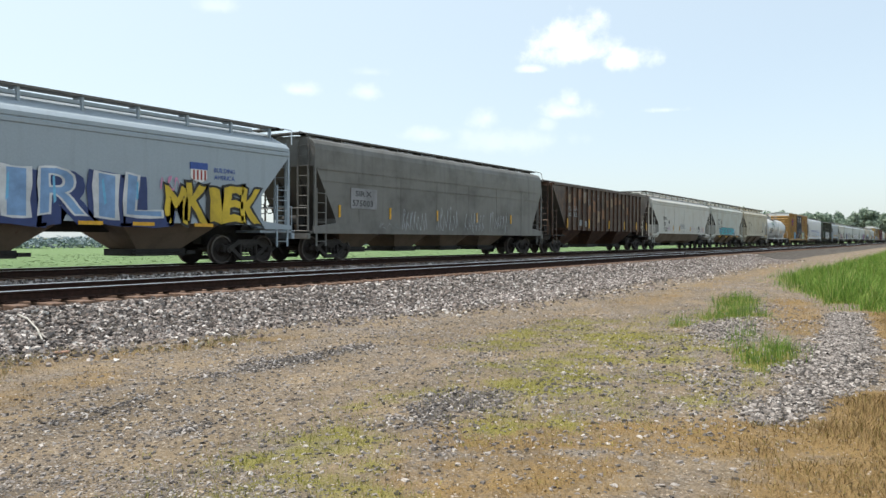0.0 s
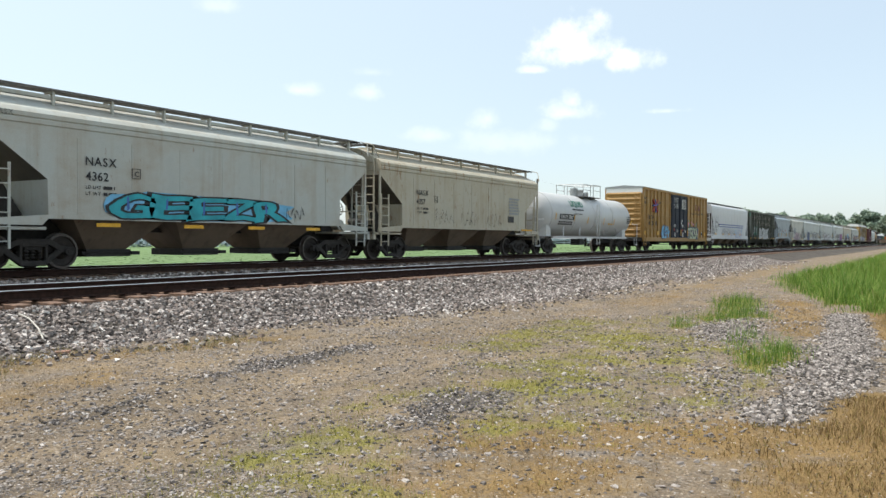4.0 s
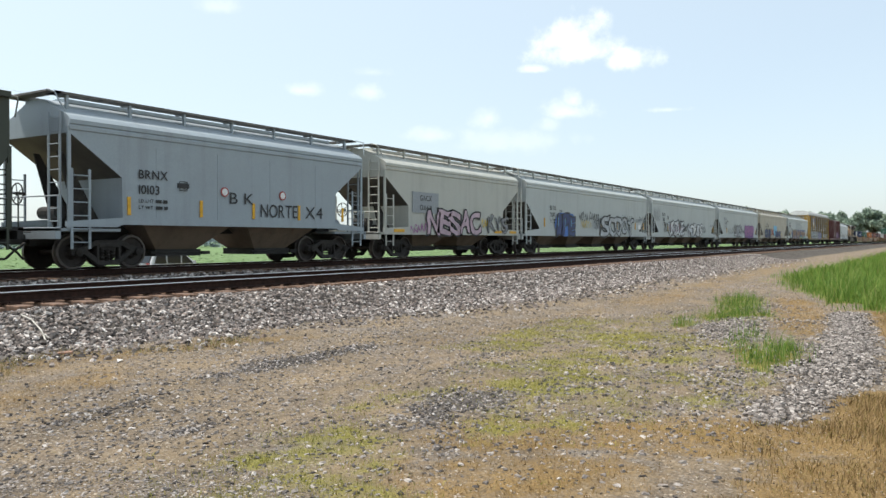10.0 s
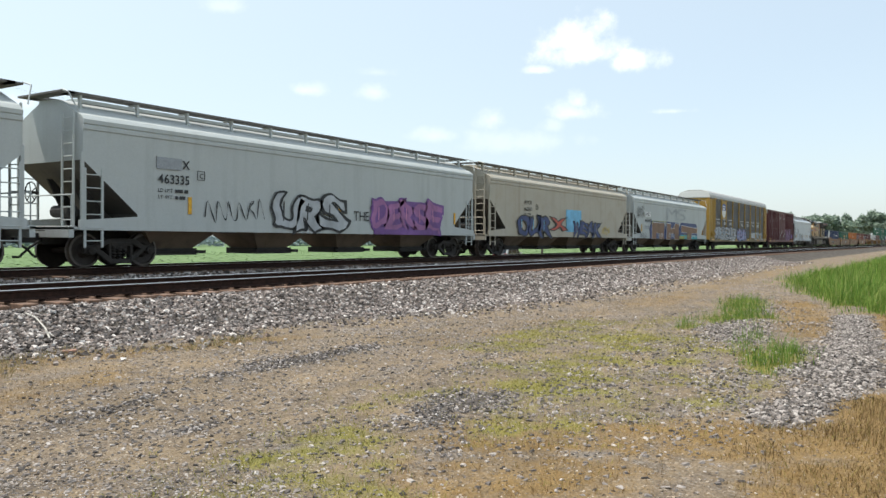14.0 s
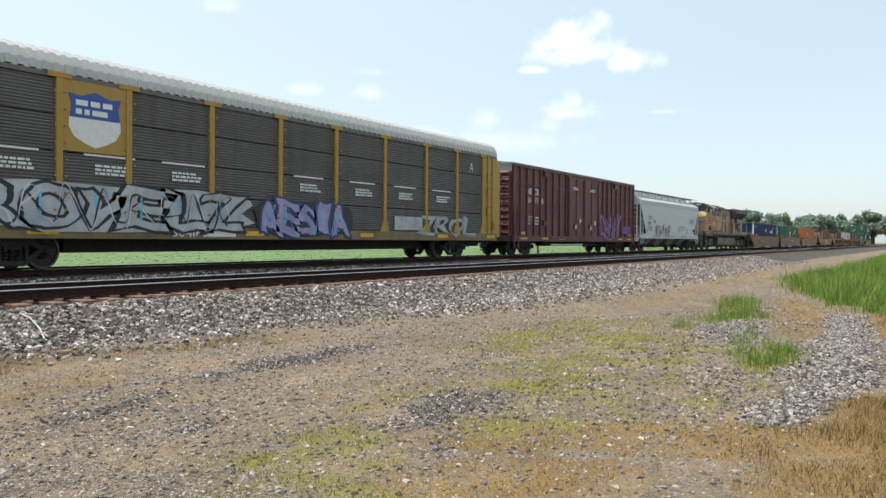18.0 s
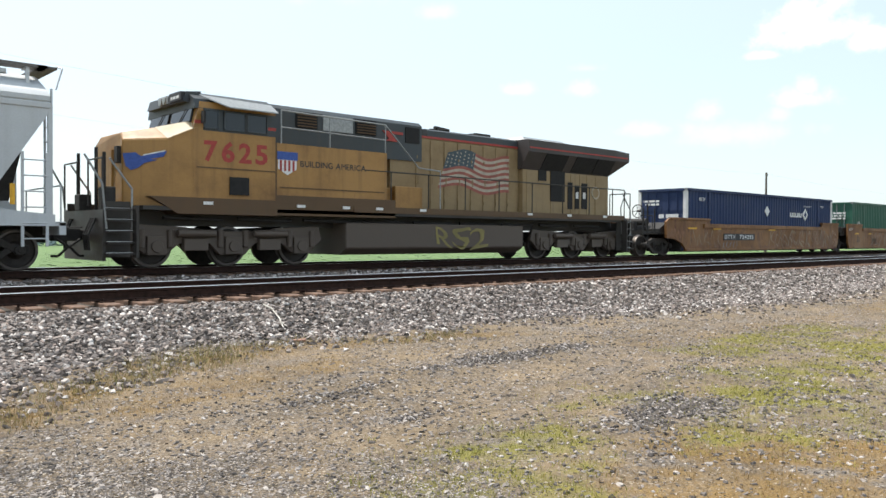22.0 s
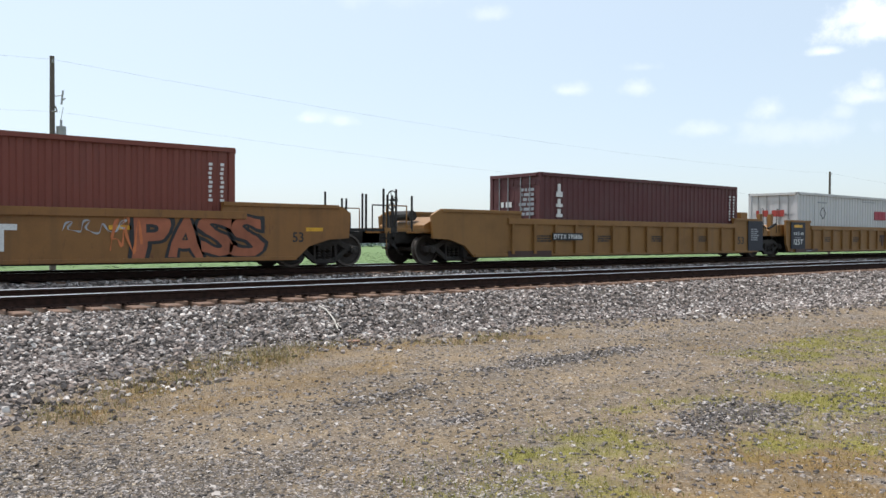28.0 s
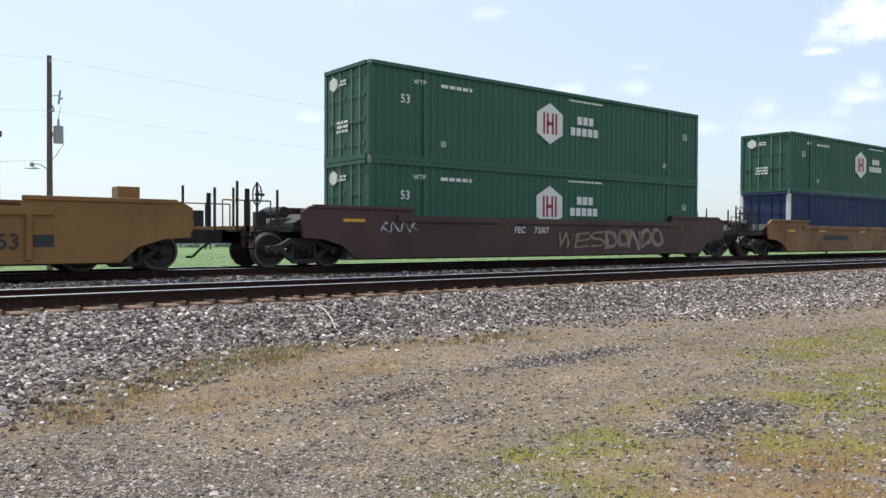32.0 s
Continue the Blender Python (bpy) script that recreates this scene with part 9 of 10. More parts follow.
def containers():
    navy = paint("navy_container_paint", (0.014, 0.032, 0.1), 0.2, 0.02, 71, grime=(0.03, 0.045, 0.08), rough=0.62)
    green = paint("green_container_paint", (0.018, 0.105, 0.065), 0.22, 0.03, 72, grime=(0.04, 0.06, 0.05))
    orange = paint("orange_container_paint", (0.52, 0.155, 0.02), 0.2, 0.02, 73, grime=(0.2, 0.08, 0.03))
    red = paint("brick_red_container_paint", (0.2, 0.048, 0.03), 0.3, 0.08, 74, grime=(0.09, 0.035, 0.025))
    wine = paint("wine_red_container_paint", (0.1, 0.024, 0.026), 0.3, 0.06, 75, grime=(0.06, 0.03, 0.03))
    maroon = paint("maroon_container_paint", (0.11, 0.028, 0.034), 0.25, 0.04, 76, grime=(0.07, 0.035, 0.035))
    white = paint("white_container_paint", (0.6, 0.6, 0.6), 0.25, 0.05, 77)
    s = -1.285
    L53 = lambda a: (a + 2.03, a + 14.1)

    def diamond(b, c, x, z, r, m=WHITEP):
        part("diamond_mark", Shape().prism([(x - c - r, z), (x - c, z - r), (x - c + r, z), (x - c, z + r)], s - 0.006, s + 0.02), m, b)

    b, c = container("navy-blue container with white corner posts in the well", 406.95, 423.0, navy, 0, WHITEP, wide_posts=L53(406.95))
    diamond(b, c, 414.77, 2.2, 0.27)
    for x, w in ((417.45, 0.34), (417.86, 0.12), (418.04, 0.4), (418.5, 0.36)):
        part("brand_block", Shape().box(x - c, x + 0.1 - c, s - 0.006, s + 0.02, 2.03, 2.2).box(x + w - 0.1 - c, x + w - c, s - 0.006, s + 0.02, 2.03, 2.2).box(x - c, x + w - c, s - 0.006, s + 0.02, 1.96, 2.03), WHITEP, b)
    diamond(b, c, 419.31, 2.12, 0.34)
    part("diamond_centre", Shape().prism([(419.31 - c - 0.17, 2.12), (419.31 - c, 1.95), (419.31 - c + 0.17, 2.12), (419.31 - c, 2.29)], s - 0.012, s + 0.02), navy, b)
    bars(b, 419.1 - c, 420.4 - c, 2.53, 2.67, s, GREYP, 1, 302)
    lettering(b, "WTP", 421.3 - c, 2.55, 0.12, s, WHITEP)
    lettering(b, "WTP", 408.0 - c, 2.5, 0.17, s, WHITEP)
    bars(b, -0.9, 0.2, 1.7, 2.0, -8.07, WHITEP, 1, 303, "end_brand_bar", end=True)
    bars(b, 0.1, 1.0, 2.3, 2.6, -8.07, WHITEP, 2, 304, end=True)
    b, c = container("green container with a yellow emblem in the well", 426.07, 442.1, green, 0, None, wide_posts=L53(425.95))
    plate(b, "emblem_panel", 433.1 - c, 434.5 - c, 1.5, 2.3, s, YELLOWP)
    plate(b, "emblem_bar", 433.2 - c, 433.55 - c, 1.55, 2.2, s - 0.006, BLUEP)
    plate(b, "emblem_bar", 433.75 - c, 434.0 - c, 1.55, 2.0, s - 0.006, BLUEP)
    plate(b, "emblem_bar", 434.15 - c, 434.4 - c, 1.55, 2.0, s - 0.006, BLUEP)
    diamond(b, c, 437.9, 2.15, 0.27)
    lettering(b, "53", 426.9 - c, 1.62, 0.25, s, WHITEP)
    bars(b, 432.8 - c, 434.6 - c, 2.75, 2.85, s, WHITEP, 1, 305)
    bars(b, 438.2 - c, 439.4 - c, 2.6, 2.75, s, WHITEP, 1, 306)
    part("end_emblem", Shape().box(-8.1, -8.07, 0.3, 0.9, 1.9, 2.4), YELLOWP, b)
    bars(b, -0.9, 0.0, 2.0, 2.5, -8.1, WHITEP, 3, 307, end=True)
    b, c = container("bright orange container with black markings in the well", 445.45, 461.6, orange, 0, None, wide_posts=L53(445.45))
    diamond(b, c, 452.05, 2.15, 0.3)
    bars(b, 457.0 - c, 458.9 - c, 2.1, 2.32, s, BLACKP, 1, 308, "brand_bar")
    plate(b, "brand_underline", 457.0 - c, 458.9 - c, 2.0, 2.05, s, BLACKP)
    for x in (453.2, 453.5):
        stacked(b, x - c, 2.1, 2.75, s, BLACKP)
    bars(b, 457.9 - c, 459.0 - c, 2.55, 2.8, s, BLACKP, 2, 309)
    lettering(b, "53", 459.9 - c, 2.05, 0.25, s, REDP)
    b, c = container("brick-red container with upright white lettering in the well", 470.98, 482.9, red, 0)
    for k in range(6):
        plate(b, "brand_block", 471.5 - c, 471.8 - c, 1.45 + k * 0.25, 1.64 + k * 0.25, s, WHITEP)
    for x in (482.2, 482.5):
        stacked(b, x - c, 1.7, 2.7, s, WHITEP)
    bars(b, -1.0, 0.9, 1.6, 2.7, -6.11, GREYP, 6, 310, end=True)
    b, c = container("wine-red container with upright white lettering in the well", 493.75, 505.85, wine, 0)
    for k, (z, h) in enumerate(((2.25, 0.45), (1.9, 0.28), (1.55, 0.28))):
        part("brand_block", Shape().box(494.55 - c, 494.85 - c, s - 0.006, s + 0.02, z, z + h * 0.4).box(494.62 - c, 494.75 - c, s - 0.009, s + 0.02, z, z + h), WHITEP, b)
    for x in (505.2, 505.5):
        stacked(b, x - c, 1.6, 2.7, s, WHITEP)
    bars(b, 0.1, 0.8, 1.9, 2.2, -6.06, WHITEP, 1, 311, "end_brand_bar", end=True)
    bars(b, -1.0, -0.2, 1.6, 2.6, -6.06, GREYP, 6, 312, end=True)
    b, c = container("white container with red and black brand bars in the well", 511.05, 526.8, white, 0, None, wide_posts=L53(510.75), ribs=0.3)
    for k in range(3):
        plate(b, "brand_block", 519.25 + k * 0.47 - c, 519.66 + k * 0.47 - c, 1.86, 2.32, s, CRIMSON)
    for k, w in enumerate((0.3, 0.25, 0.3, 0.1, 0.22, 0.15, 0.1, 0.25, 0.22)):
        x = 520.75 + k * 0.31
        plate(b, "brand_block", x - c, x + w - c, 1.9, 2.15 + (0.15 if k in (0, 3, 5, 6) else 0.0), s, BLACKP)
    bars(b, 512.95 - c, 514.1 - c, 2.58, 2.7, s, GREYP, 1, 313)
    bars(b, 517.8 - c, 519.4 - c, 2.76, 2.84, s, GREYP, 1, 314)
    part("placard_frame", Shape().pipe([(513.2 - c, s, 2.1), (513.5 - c, s, 1.8), (513.8 - c, s, 2.1), (513.5 - c, s, 2.4), (513.2 - c, s, 2.1)], 0.012, 4), BLACKP, b)
    bars(b, -0.7, 0.9, 1.9, 2.4, -8.06, REDP, 1, 315, "end_brand_bar", end=True)
    b, c = container("maroon container with a dark name panel in the well", 531.85, 543.7, maroon, 0)
    plate(b, "name_panel", 532.45 - c, 534.25 - c, 2.15, 2.8, s, BLACKP)
    part("name_beam", Shape().prism([(532.7 - c, 2.6), (534.2 - c, 2.75), (534.2 - c, 2.5)], s - 0.012, s + 0.02), YELLOWP, b)
    bars(b, 532.8 - c, 534.2 - c, 2.22, 2.42, s - 0.012, WHITEP, 1, 316, "brand_bar")
    for x in (542.8, 543.1):
        stacked(b, x - c, 1.6, 2.7, s, WHITEP)
    bars(b, -1.0, -0.1, 1.6, 2.7, -6.06, GREYP, 6, 317, end=True)

    def hexed(x0, z, lab):
        b, c = container(lab, x0, x0 + 16.1, green, z, None, wide_posts=L53(x0))
        cx, cz = x0 + 7.35, 1.9
        part("hexagon_emblem", Shape().prism([(cx - c + 0.72 * math.sin(k * math.pi / 3), cz + 0.7 * math.cos(k * math.pi / 3)) for k in range(6)], s - 0.008, s + 0.02), WHITEP, b)
        for dx_ in (-0.34, -0.17, 0.08, 0.25):
            plate(b, "emblem_bar", cx + dx_ - c, cx + dx_ + 0.09 - c, cz - 0.36, cz + 0.36, s - 0.01, CRIMSON)
        plate(b, "emblem_bar", cx - 0.15 - c, cx + 0.15 - c, cz - 0.06, cz + 0.06, s - 0.01, REDP)
        for r, (a, n) in enumerate(((8.75, 3), (8.4, 5))):
            for k in range(n):
                plate(b, "brand_block", x0 + a + k * 0.3 - c, x0 + a + k * 0.3 + 0.22 - c, 2.0 - r * 0.4, 2.28 - r * 0.4, s, WHITEP)
        lettering(b, "53", x0 + 1.1 - c, 1.95, 0.25, s, WHITEP)
        lettering(b, "WTP", x0 + 1.55 - c, 2.55, 0.14, s, WHITEP)
        bars(b, x0 + 2.6 - c, x0 + 4.0 - c, 2.55, 2.72, s, WHITEP, 1, 320)
        bars(b, x0 + 8.3 - c, x0 + 10.2 - c, 2.78, 2.88, s, WHITEP, 1, 321)
        lettering(b, "01", x0 + 2.6 - c, 0.75, 0.18, s, WHITEP)
        lettering(b, "01", x0 + 13.7 - c, 0.75, 0.18, s, WHITEP)
        lettering(b, "53", x0 + 15.0 - c, 1.95, 0.22, s, WHITEP)
        part("end_emblem", Shape().prism([(0.65 + 0.25 * math.sin(k * math.pi / 3), 2.6 + 0.22 * math.cos(k * math.pi / 3)) for k in range(6)], -8.09, -8.03, "x"), WHITEP, b)
        bars(b, -0.1, 0.35, 2.5, 2.7, -8.1, WHITEP, 2, 322, end=True)
        bars(b, -0.2, 0.6, 1.1, 1.5, -8.1, WHITEP, 3, 323, end=True)
    hexed(552.95, 0.0, "green container with white hexagon emblem, lower of a stack")
    hexed(552.95, 2.83, "green container with white hexagon emblem, stacked on another")
    b, c = container("blue container with white posts under a green one", 576.5, 592.6, navy, 0, WHITEP, wide_posts=L53(576.5))
    hexed(576.5, 2.83, "green container with white hexagon emblem on a blue one")


well_train()
containers()

track(1, TRACKS[0])
track(2, TRACKS[1])

# ---- road and car beyond the train ----
part_road = Shape().box(-400, 900, 37.6, 42.6, -1.6, -1.17).mesh("road", ASPHALT)
tagged(new("road", part_road), "narrow grey country road along the field", "road", kind="structure")


def estate_car():
    body = plain("white_car_paint", (0.62, 0.63, 0.64), 0.25, 0, 0.03, 3)
    car = thing("sport_utility_car", "white sport utility car on the country road", "car")
    low = [(-2.35, 0.35), (-2.4, 0.75), (-2.3, 0.98), (1.0, 1.02), (2.1, 0.9), (2.35, 0.7), (2.35, 0.35), (1.85, 0.28), (-1.85, 0.28)]
    part("body", Shape().prism(low, -0.9, 0.9), body, car, bevel=0.05, smooth=True)
    part("cabin", Shape().rings([[(x, y * k, z) for x, z, k in ((-2.25, 0.98, 1.0), (-2.0, 1.55, 0.9), (-1.7, 1.64, 0.86), (0.1, 1.64, 0.86), (0.35, 1.56, 0.9), (1.15, 1.0, 1.0))] for y in (-0.86, 0.86)]), body, car, bevel=0.04)
    for x0, x1, x2, x3 in ((-2.0, -1.15, -1.2, -1.85), (-1.05, -0.1, -0.12, -1.08), (0.0, 0.85, 0.3, 0.0)):
        for sd in (-1, 1):
            part("side_window", Shape().prism([(x0, 1.05), (x1, 1.05), (x2, 1.5), (x3, 1.5)], sd * 0.845, sd * 0.875), GLASSD, car)
    part("windscreen", Shape().prism([(0.42, 1.52), (1.1, 1.04), (1.14, 1.06), (0.46, 1.55)], -0.7, 0.7), GLASSD, car)
    part("rear_window", Shape().prism([(-2.22, 1.08), (-2.03, 1.5), (-2.07, 1.52), (-2.26, 1.1)], -0.65, 0.65), GLASSD, car)
    for sd in (-1, 1):
        part("roof_rail", Shape().rod((-1.6, sd * 0.66, 1.69), (0.0, sd * 0.66, 1.69), 0.02), BLACK, car)
        part("headlight", Shape().box(2.2, 2.37, sd * 0.7 - 0.15, sd * 0.7 + 0.15, 0.66, 0.8), WHITEP, car)
        part("tail_light", Shape().box(-2.42, -2.3, sd * 0.75 - 0.1, sd * 0.75 + 0.1, 0.8, 1.1), REDP, car)
        part("mirror", Shape().box(0.75, 0.9, sd * 0.92, sd * 1.08, 1.05, 1.2), body, car)
        for x in (-1.4, 1.45):
            wh = part("wheel", Shape().rod((x, sd * 0.68, 0.35), (x, sd * 0.92, 0.35), 0.35, 20), BLACK, car)
            part("rim", Shape().rod((x, sd * 0.9, 0.35), (x, sd * 0.93, 0.35), 0.22, 14), GALV, wh)
    car.location = (-78.2, 40.0, -1.17)
    return car


SUV = estate_car()


# ---- poles and wires ----
def power_pole(x, y, top, full):
    z0 = float(height(x, y)) - 0.3
    p = thing("power_pole", "weathered wooden power pole" + (" with a grey transformer and a lamp" if full else " far along the road"), "power pole", "power line")
    p.location = (x, y, 0)
    part("mast", Shape().rod((0, 0, z0), (0, 0, top), 0.17, 12, 0.115), TIMBER, p, smooth=True)
    part("top_pin", Shape().rod((0, 0, top - 0.4), (0.0, -0.16, top - 0.35), 0.03).rod((0, -0.16, top - 0.35), (0, -0.16, top - 0.2), 0.05, 8), GALV, p)
    part("line_clamp", Shape().rod((-0.05, -0.14, top - 2.9), (0.22, -0.16, top - 2.9), 0.04, 8), GALV, p)
    if full:
        part("transformer", Shape().rod((0.42, -0.05, top - 4.55), (0.42, -0.05, top - 3.65), 0.24, 18).rod((0.42, -0.05, top - 3.65), (0.42, -0.05, top - 3.3), 0.06, 8).box(0.1, 0.3, -0.1, 0.05, top - 4.2, top - 4.0), plain("transformer_grey", (0.3, 0.32, 0.33), 0.5, 0, 0.1, 6), p, smooth=True)
        part("fuse_cutout", Shape().rod((0.1, -0.1, top - 2.1), (0.5, -0.12, top - 2.0), 0.025).rod((0.42, -0.12, top - 2.5), (0.5, -0.12, top - 1.75), 0.05, 8).rod((0.5, -0.12, top - 2.25), (0.62, -0.12, top - 2.15), 0.04).pipe([(0.12, -0.12, top - 2.6), (0.2, -0.12, top - 2.85)], 0.04), GALV, p)
        part("drop_wire", Shape().pipe([(0.4, -0.1, top - 3.3), (0.52, -0.1, top - 2.6)], 0.012).pipe([(0.62, -0.05, top - 3.7), (0.66, -0.05, top - 4.6), (0.3, -0.05, top - 5.2), (0.1, -0.1, top - 5.5)], 0.012), BLACK, p)
        lamp = part("lamp_arm", Shape().pipe([(-0.1, -0.05, top - 5.95), (-0.5, -0.1, top - 5.7), (-0.78, -0.1, top - 5.72)], 0.025, 6), GALV, p)
        part("lamp_head", Shape().rod((-0.85, -0.1, top - 5.65), (-0.85, -0.1, top - 5.85), 0.1, 12).rod((-0.85, -0.1, top - 5.95), (-0.85, -0.1, top - 5.85), 0.38, 18, 0.12), GALV, lamp)
    return p


POLES = [(-74.0, 45.0, 9.6), (9.3, 45.0, 10.82), (94.4, 45.0, 9.45), (180.0, 45.0, 9.6), (266.0, 45.0, 9.6)]
for i, (x, y, top) in enumerate(POLES):
    power_pole(x, y, top, i == 1)


def wire(a, b, sag, r=0.0035):
    pts = []
    for k in range(17):
        u = k / 16
        pts.append((a[0] + (b[0] - a[0]) * u, a[1] + (b[1] - a[1]) * u, a[2] + (b[2] - a[2]) * u - 4 * sag * u * (1 - u)))
    tagged(new("overhead_wire", Shape().pipe(pts, r, 5).mesh("overhead_wire", BLACK)), "thin dark overhead wire strung between power poles", "wire", "power line")


for (xa, ya, ta), (xb, yb, tb) in zip(POLES, POLES[1:]):
    wire((xa, ya - 0.16, ta - 0.2), (xb, yb - 0.16, tb - 0.2), 0.9)
    wire((xa + 0.2, ya - 0.16, ta - 2.9), (xb + 0.2, yb - 0.16, tb - 2.9), 1.0, 0.003)
wire((-40.0, 62.0, 3.6), (9.2, 44.95, 5.35), 0.5, 0.006)


# ---- trees ----
def tree_meshes(seed, leaf, h=10.0, w=8.0, n=2600):
    r = np.random.RandomState(seed)
    s = Shape().rod((0, 0, -0.5), (0.1, 0, h * 0.45), 0.035 * h, 8, 0.022 * h)
    centres = []
    for k in range(16):
        a, u = r.uniform(0, 6.28), r.uniform(0.3, 1.0)
        rad = w * 0.5 * math.sqrt(max(0.05, 1 - (2 * (u - 0.55)) ** 2)) * r.uniform(0.35, 0.95)
        c = (rad * math.cos(a), rad * math.sin(a), h * (0.2 + 0.75 * u))
        centres.append(c)
        s.rod((0.05, 0, h * (0.15 + 0.3 * u)), tuple(0.85 * q for q in c[:2]) + (c[2] * 0.95,), 0.012 * h, 5, 0.004 * h)
    trunk = s.mesh("trunk", BARK)
    cc = np.array(centres)[r.randint(0, 16, n)]
    d = r.normal(0, 1, (n, 3))
    d /= np.linalg.norm(d, axis=1)[:, None]
    p = cc + d * (r.uniform(0.3, 1, n) ** 0.5 * 0.16 * w)[:, None] * (1, 1, 0.8)
    q = np.stack([p + r.normal(0, 0.032 * w, (n, 3)) for _ in range(4)], 1)
    me = bpy.data.meshes.new("crown")
    me.from_pydata(q.reshape(-1, 3).tolist(), [], [tuple(range(4 * i, 4 * i + 4)) for i in range(n)])
    me.materials.append(leaf)
    return trunk, me


def plant(kind, x, y, scale, turn, label, group):
    t = thing("tree", label, "tree", group)
    t.location, t.rotation_euler = (x, y, float(height(x, y))), (0, 0, turn)
    t.scale = scale
    part("trunk", kind[0], None, t)
    part("crown", kind[1], None, t)


TREES = [tree_meshes(k, LEAF) for k in range(3)]
rt = random.Random(9)
for yaw, dist, h, w in ((-79.2, 330, 13.0, 1.5), (-78.5, 336, 11.4, 1.4), (-79.9, 332, 11.6, 1.5)):
    x, y = dist * math.sin(radians(-yaw)), dist * math.cos(radians(-yaw))
    plant(TREES[rt.randrange(3)], x, y, (w, w, (h + 1.6) / 10), rt.uniform(0, 6), "broad-leaved green tree standing by the road", "roadside trees")
for k in range(30):
    yaw, dist = -78.2 - k * 0.42 + rt.uniform(-0.2, 0.2), rt.uniform(400, 470)
    x, y = dist * math.sin(radians(-yaw)), dist * math.cos(radians(-yaw))
    h = (11.0 if k < 6 else 13.0) + rt.uniform(-1.8, 1.8)
    plant(TREES[k % 3], x, max(y, 26.5) if y > 24 else y, (1.7, 1.7, (h + 1.5) / 10), rt.uniform(0, 6), "broad-leaved green tree in a distant row", "distant row of trees")
n = 34000
x, y = RNG.uniform(-330, 900, n), 320 + RNG.uniform(0, 25, n)
top = 5.0 + 0.7 * lumps(x, y * 0, 0.06, 71) + 0.6 * lumps(x, y * 0, 0.3, 72)
z = height(x, y) + RNG.uniform(0, 1, n) ** 0.7 * np.clip(top, 4.0, 8)
v = np.stack([np.stack([x, y, z], 1) + RNG.normal(0, 0.8, (n, 3)) * (1, 1, 0.5) for _ in range(4)], 1)
bulk("far_woods", v.reshape(-1, 3), (np.array([[0, 1, 2, 3]]) + (np.arange(n) * 4)[:, None]), FARLEAF, "hazy blue-green woods at the far edge of the field", "woods")

# ---- small things on the ground ----
st = thing("bleached_stick", "pale bleached stick lying on the ballast", "stick")
lie = lambda x, y, up: (x, y, float(height(x, y)) + up)
part("stick", Shape().pipe([lie(6.02, 10.78, 0.05), lie(6.0, 10.5, 0.07), lie(5.93, 10.15, 0.06), lie(5.8, 9.82, 0.03)], 0.011, 7), plain("bleached_wood", (0.55, 0.52, 0.46), 0.8, 0, 0.15, 9), st)
part("twig", Shape().pipe([lie(5.93, 10.15, 0.06), lie(5.86, 9.98, 0.07), lie(5.86, 9.84, 0.05)], 0.007, 6), plain("bleached_wood", (0.5, 0.47, 0.42), 0.8, 0, 0.15, 9), st)
rg = thing("orange_rag", "small faded orange scrap on the weeds", "rubbish")
part("scrap", Shape().prism([(5.46, 8.98), (5.6, 8.93), (5.68, 9.02), (5.52, 9.08)], float(height(5.56, 9.0)) + 0.005, float(height(5.56, 9.0)) + 0.03, "z"), plain("faded_orange_scrap", (0.34, 0.19, 0.13), 0.8, 0, 0.3, 20), rg)
pp = thing("paper_scrap", "small crumpled white paper on the weeds", "rubbish")
part("paper", Shape().add([lie(5.52, 7.9, 0.01), lie(5.57, 7.88, 0.03), lie(5.6, 7.94, 0.012), lie(5.55, 7.97, 0.035)], [(0, 1, 3), (1, 2, 3), (0, 2, 1), (0, 3, 2)]), plain("paper_white", (0.6, 0.59, 0.56), 0.8, 0, 0.1, 20), pp)


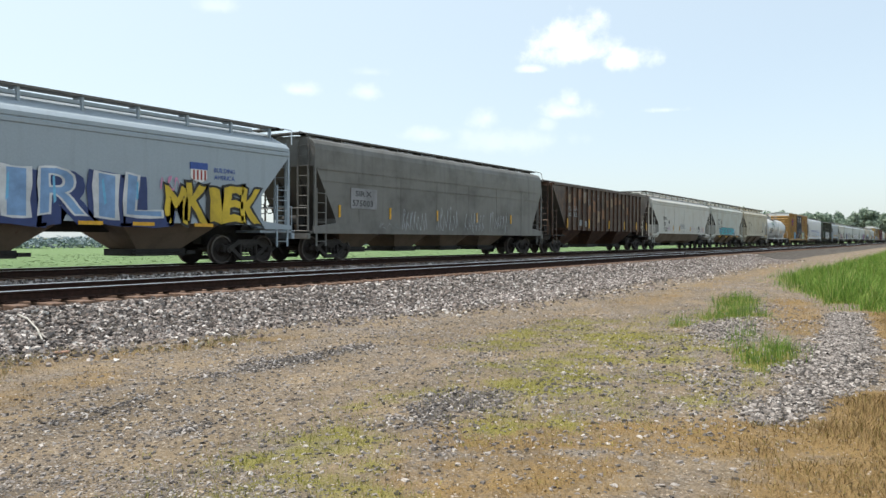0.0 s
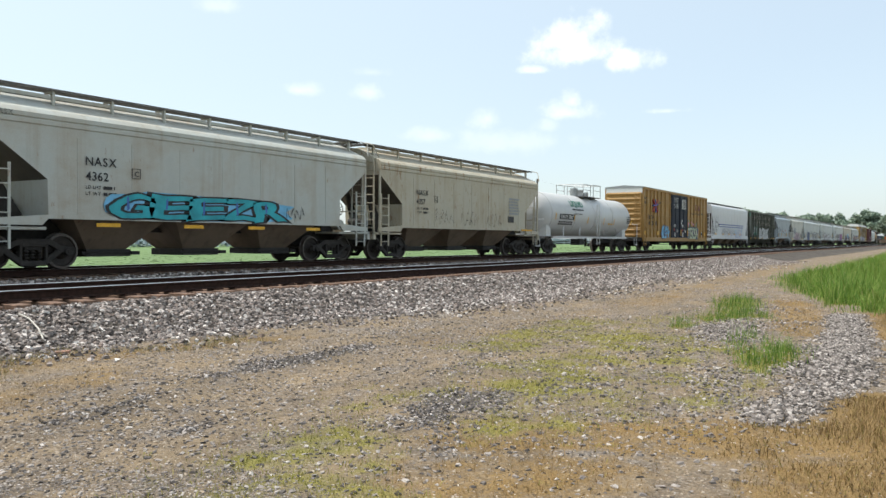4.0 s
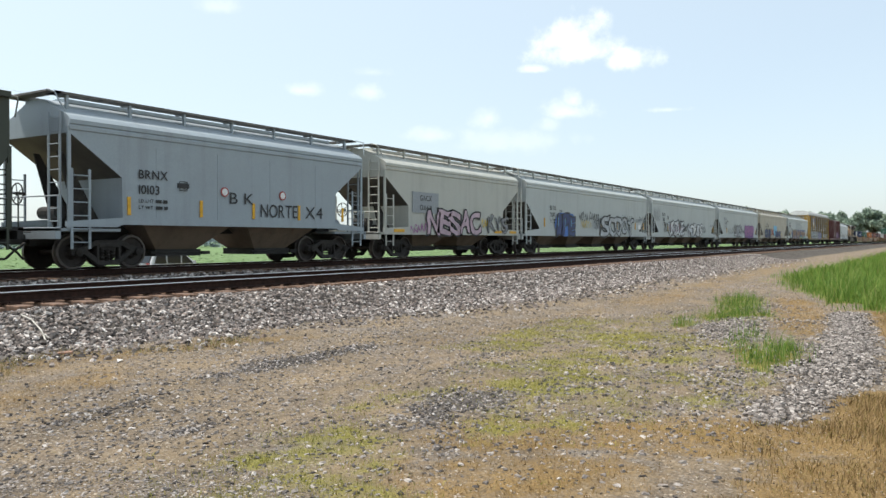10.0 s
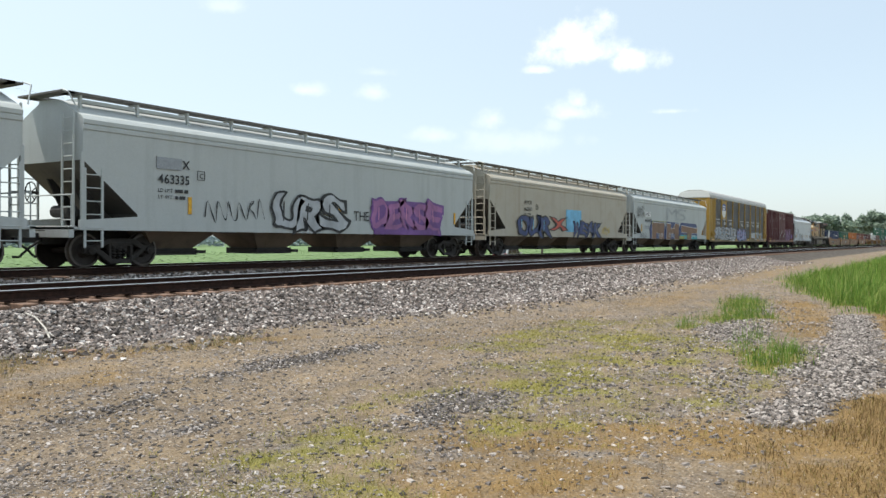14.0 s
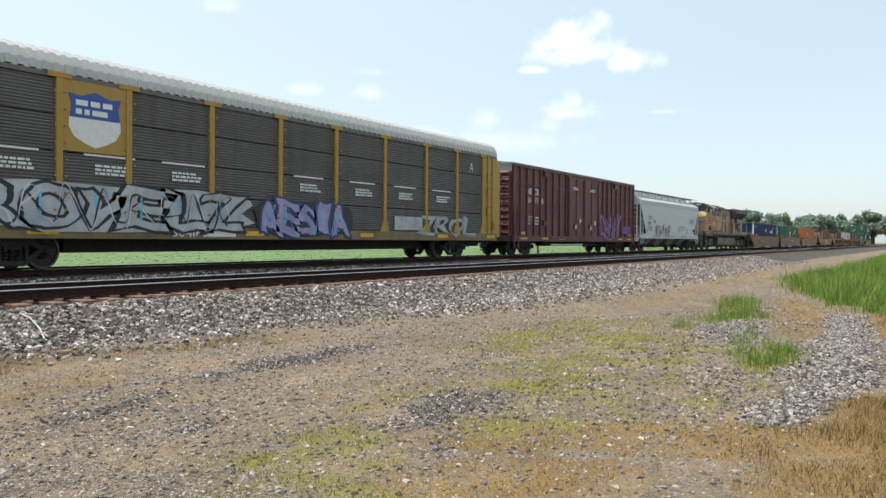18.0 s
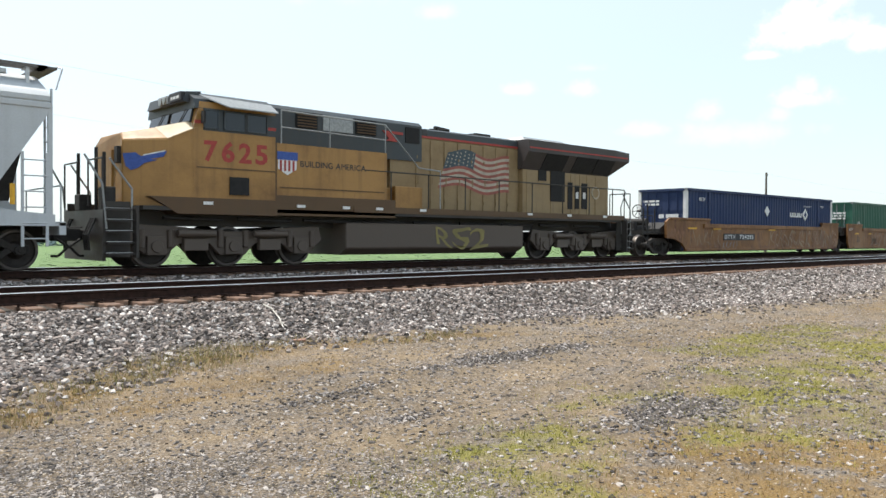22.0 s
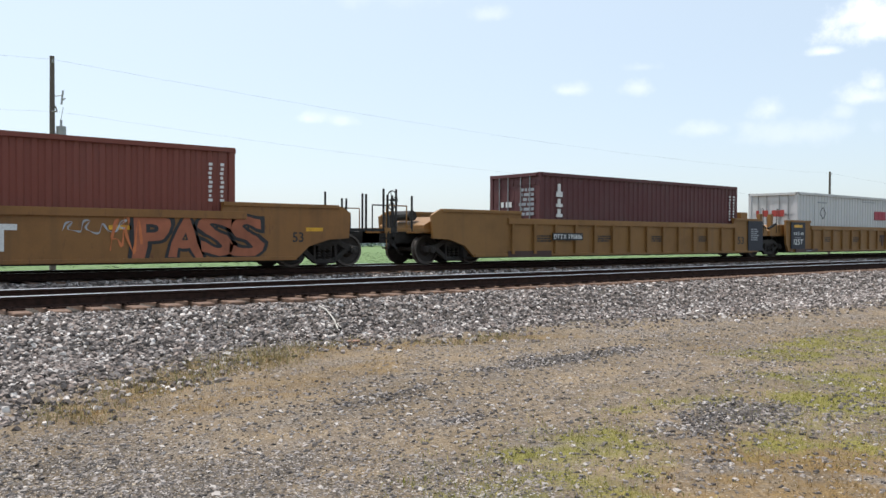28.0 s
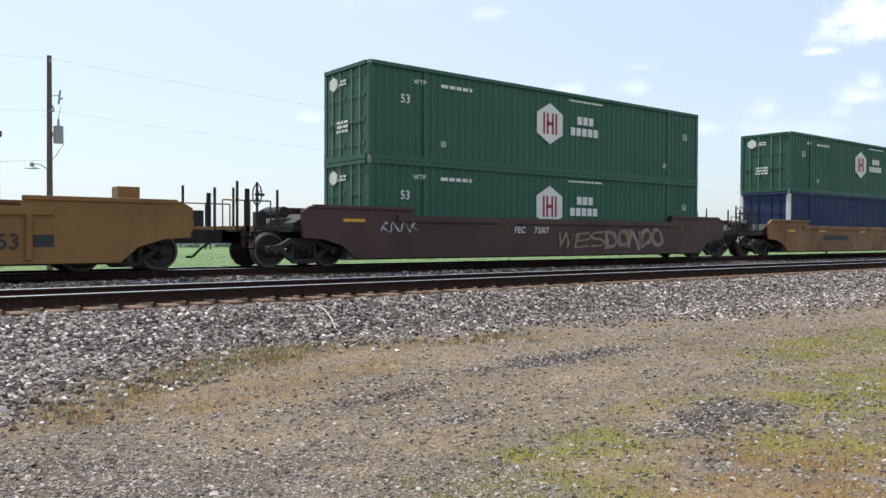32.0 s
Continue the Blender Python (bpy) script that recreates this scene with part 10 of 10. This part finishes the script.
# ---- a passing bird ----
def bird(x, y, z):
    b = thing("bird", "small dark bird darting past above the gravel", "bird")
    dark = plain("bird_feathers", (0.03, 0.028, 0.026), 0.8, 0, 0.2, 20)
    part("body", Shape().rings([[(px, r * math.cos(k * 1.05), r * 0.8 * math.sin(k * 1.05)) for k in range(6)] for px, r in ((-0.14, 0.01), (-0.05, 0.035), (0.05, 0.04), (0.13, 0.02), (0.17, 0.006))]), dark, b, smooth=True)
    part("tail", Shape().prism([(-0.12, -0.02), (-0.26, -0.045), (-0.26, 0.045), (-0.12, 0.02)], -0.004, 0.004, "z"), dark, b)
    for sd in (-1, 1):
        part("wing", Shape().add([(0.07, sd * 0.02, 0.01), (-0.06, sd * 0.02, 0.01), (-0.05, sd * 0.2, 0.1), (0.07, sd * 0.18, 0.1), (-0.07, sd * 0.38, 0.05), (0.0, sd * 0.4, 0.055)], [(0, 1, 2, 3), (3, 2, 4, 5), (3, 2, 1, 0), (5, 4, 2, 3)]), dark, b)
    b.location = (x, y, z)
    b.scale = (0.42, 0.42, 0.42)
    return b


# seconds, place and heading of the bird as it darts past
BIRD_WAY = [(0.0, -40.0, 90.0, 30.0, -40.0), (16.0, -30.0, 70.0, 22.0, -48.0), (18.3, 6.0, 17.5, 7.5, -60.0), (18.8, 10.4, 9.0, 4.2, -65.0), (19.0, 12.0, 5.7, 4.45, -65.0), (19.2, 13.5, 2.4, 4.4, -65.0), (20.5, 25.0, -22.0, 6.0, -62.0), (32.0, 120.0, -200.0, 25.0, -62.0)]
BIRD = bird(*BIRD_WAY[0][1:4])

def motions():
    for ob, x, z in TRAIN:
        walk(ob, [(t, pose(x - run, TRACK_Y, RAIL_Z + z)) for t, run in RUN])
    # wheels roll while they pass the standpoint
    times, runs = [q[0] for q in RUN], [q[1] for q in RUN]
    for wheel, local, x, r in SPINNING:
        first, last = max(0.0, x - 46.0), min(540.0, x - 1.0)
        rows, k = [(0.0, pose(local, 0, r))], 0
        while first + k * 1.35 * r < last:
            t = float(np.interp(first + k * 1.35 * r, runs, times))
            if 0.0 < t < 32.0:
                rows.append((t, pose(local, 0, r, 0, -math.degrees(1.35) * k, 0)))
            k += 1
        rows.append((32.0, rows[-1][1]))
        if len(rows) > 4:
            walk(wheel, rows)
    walk(SUV, [(t, pose(-78.2 + 11.0 * t, 40.0, -1.17)) for t in (0.0, 8.0, 16.0, 24.0, 32.0)])
    walk(BIRD, [(t, pose(x, y, z, 0, 0, turn)) for t, x, y, z, turn in BIRD_WAY])


motions()
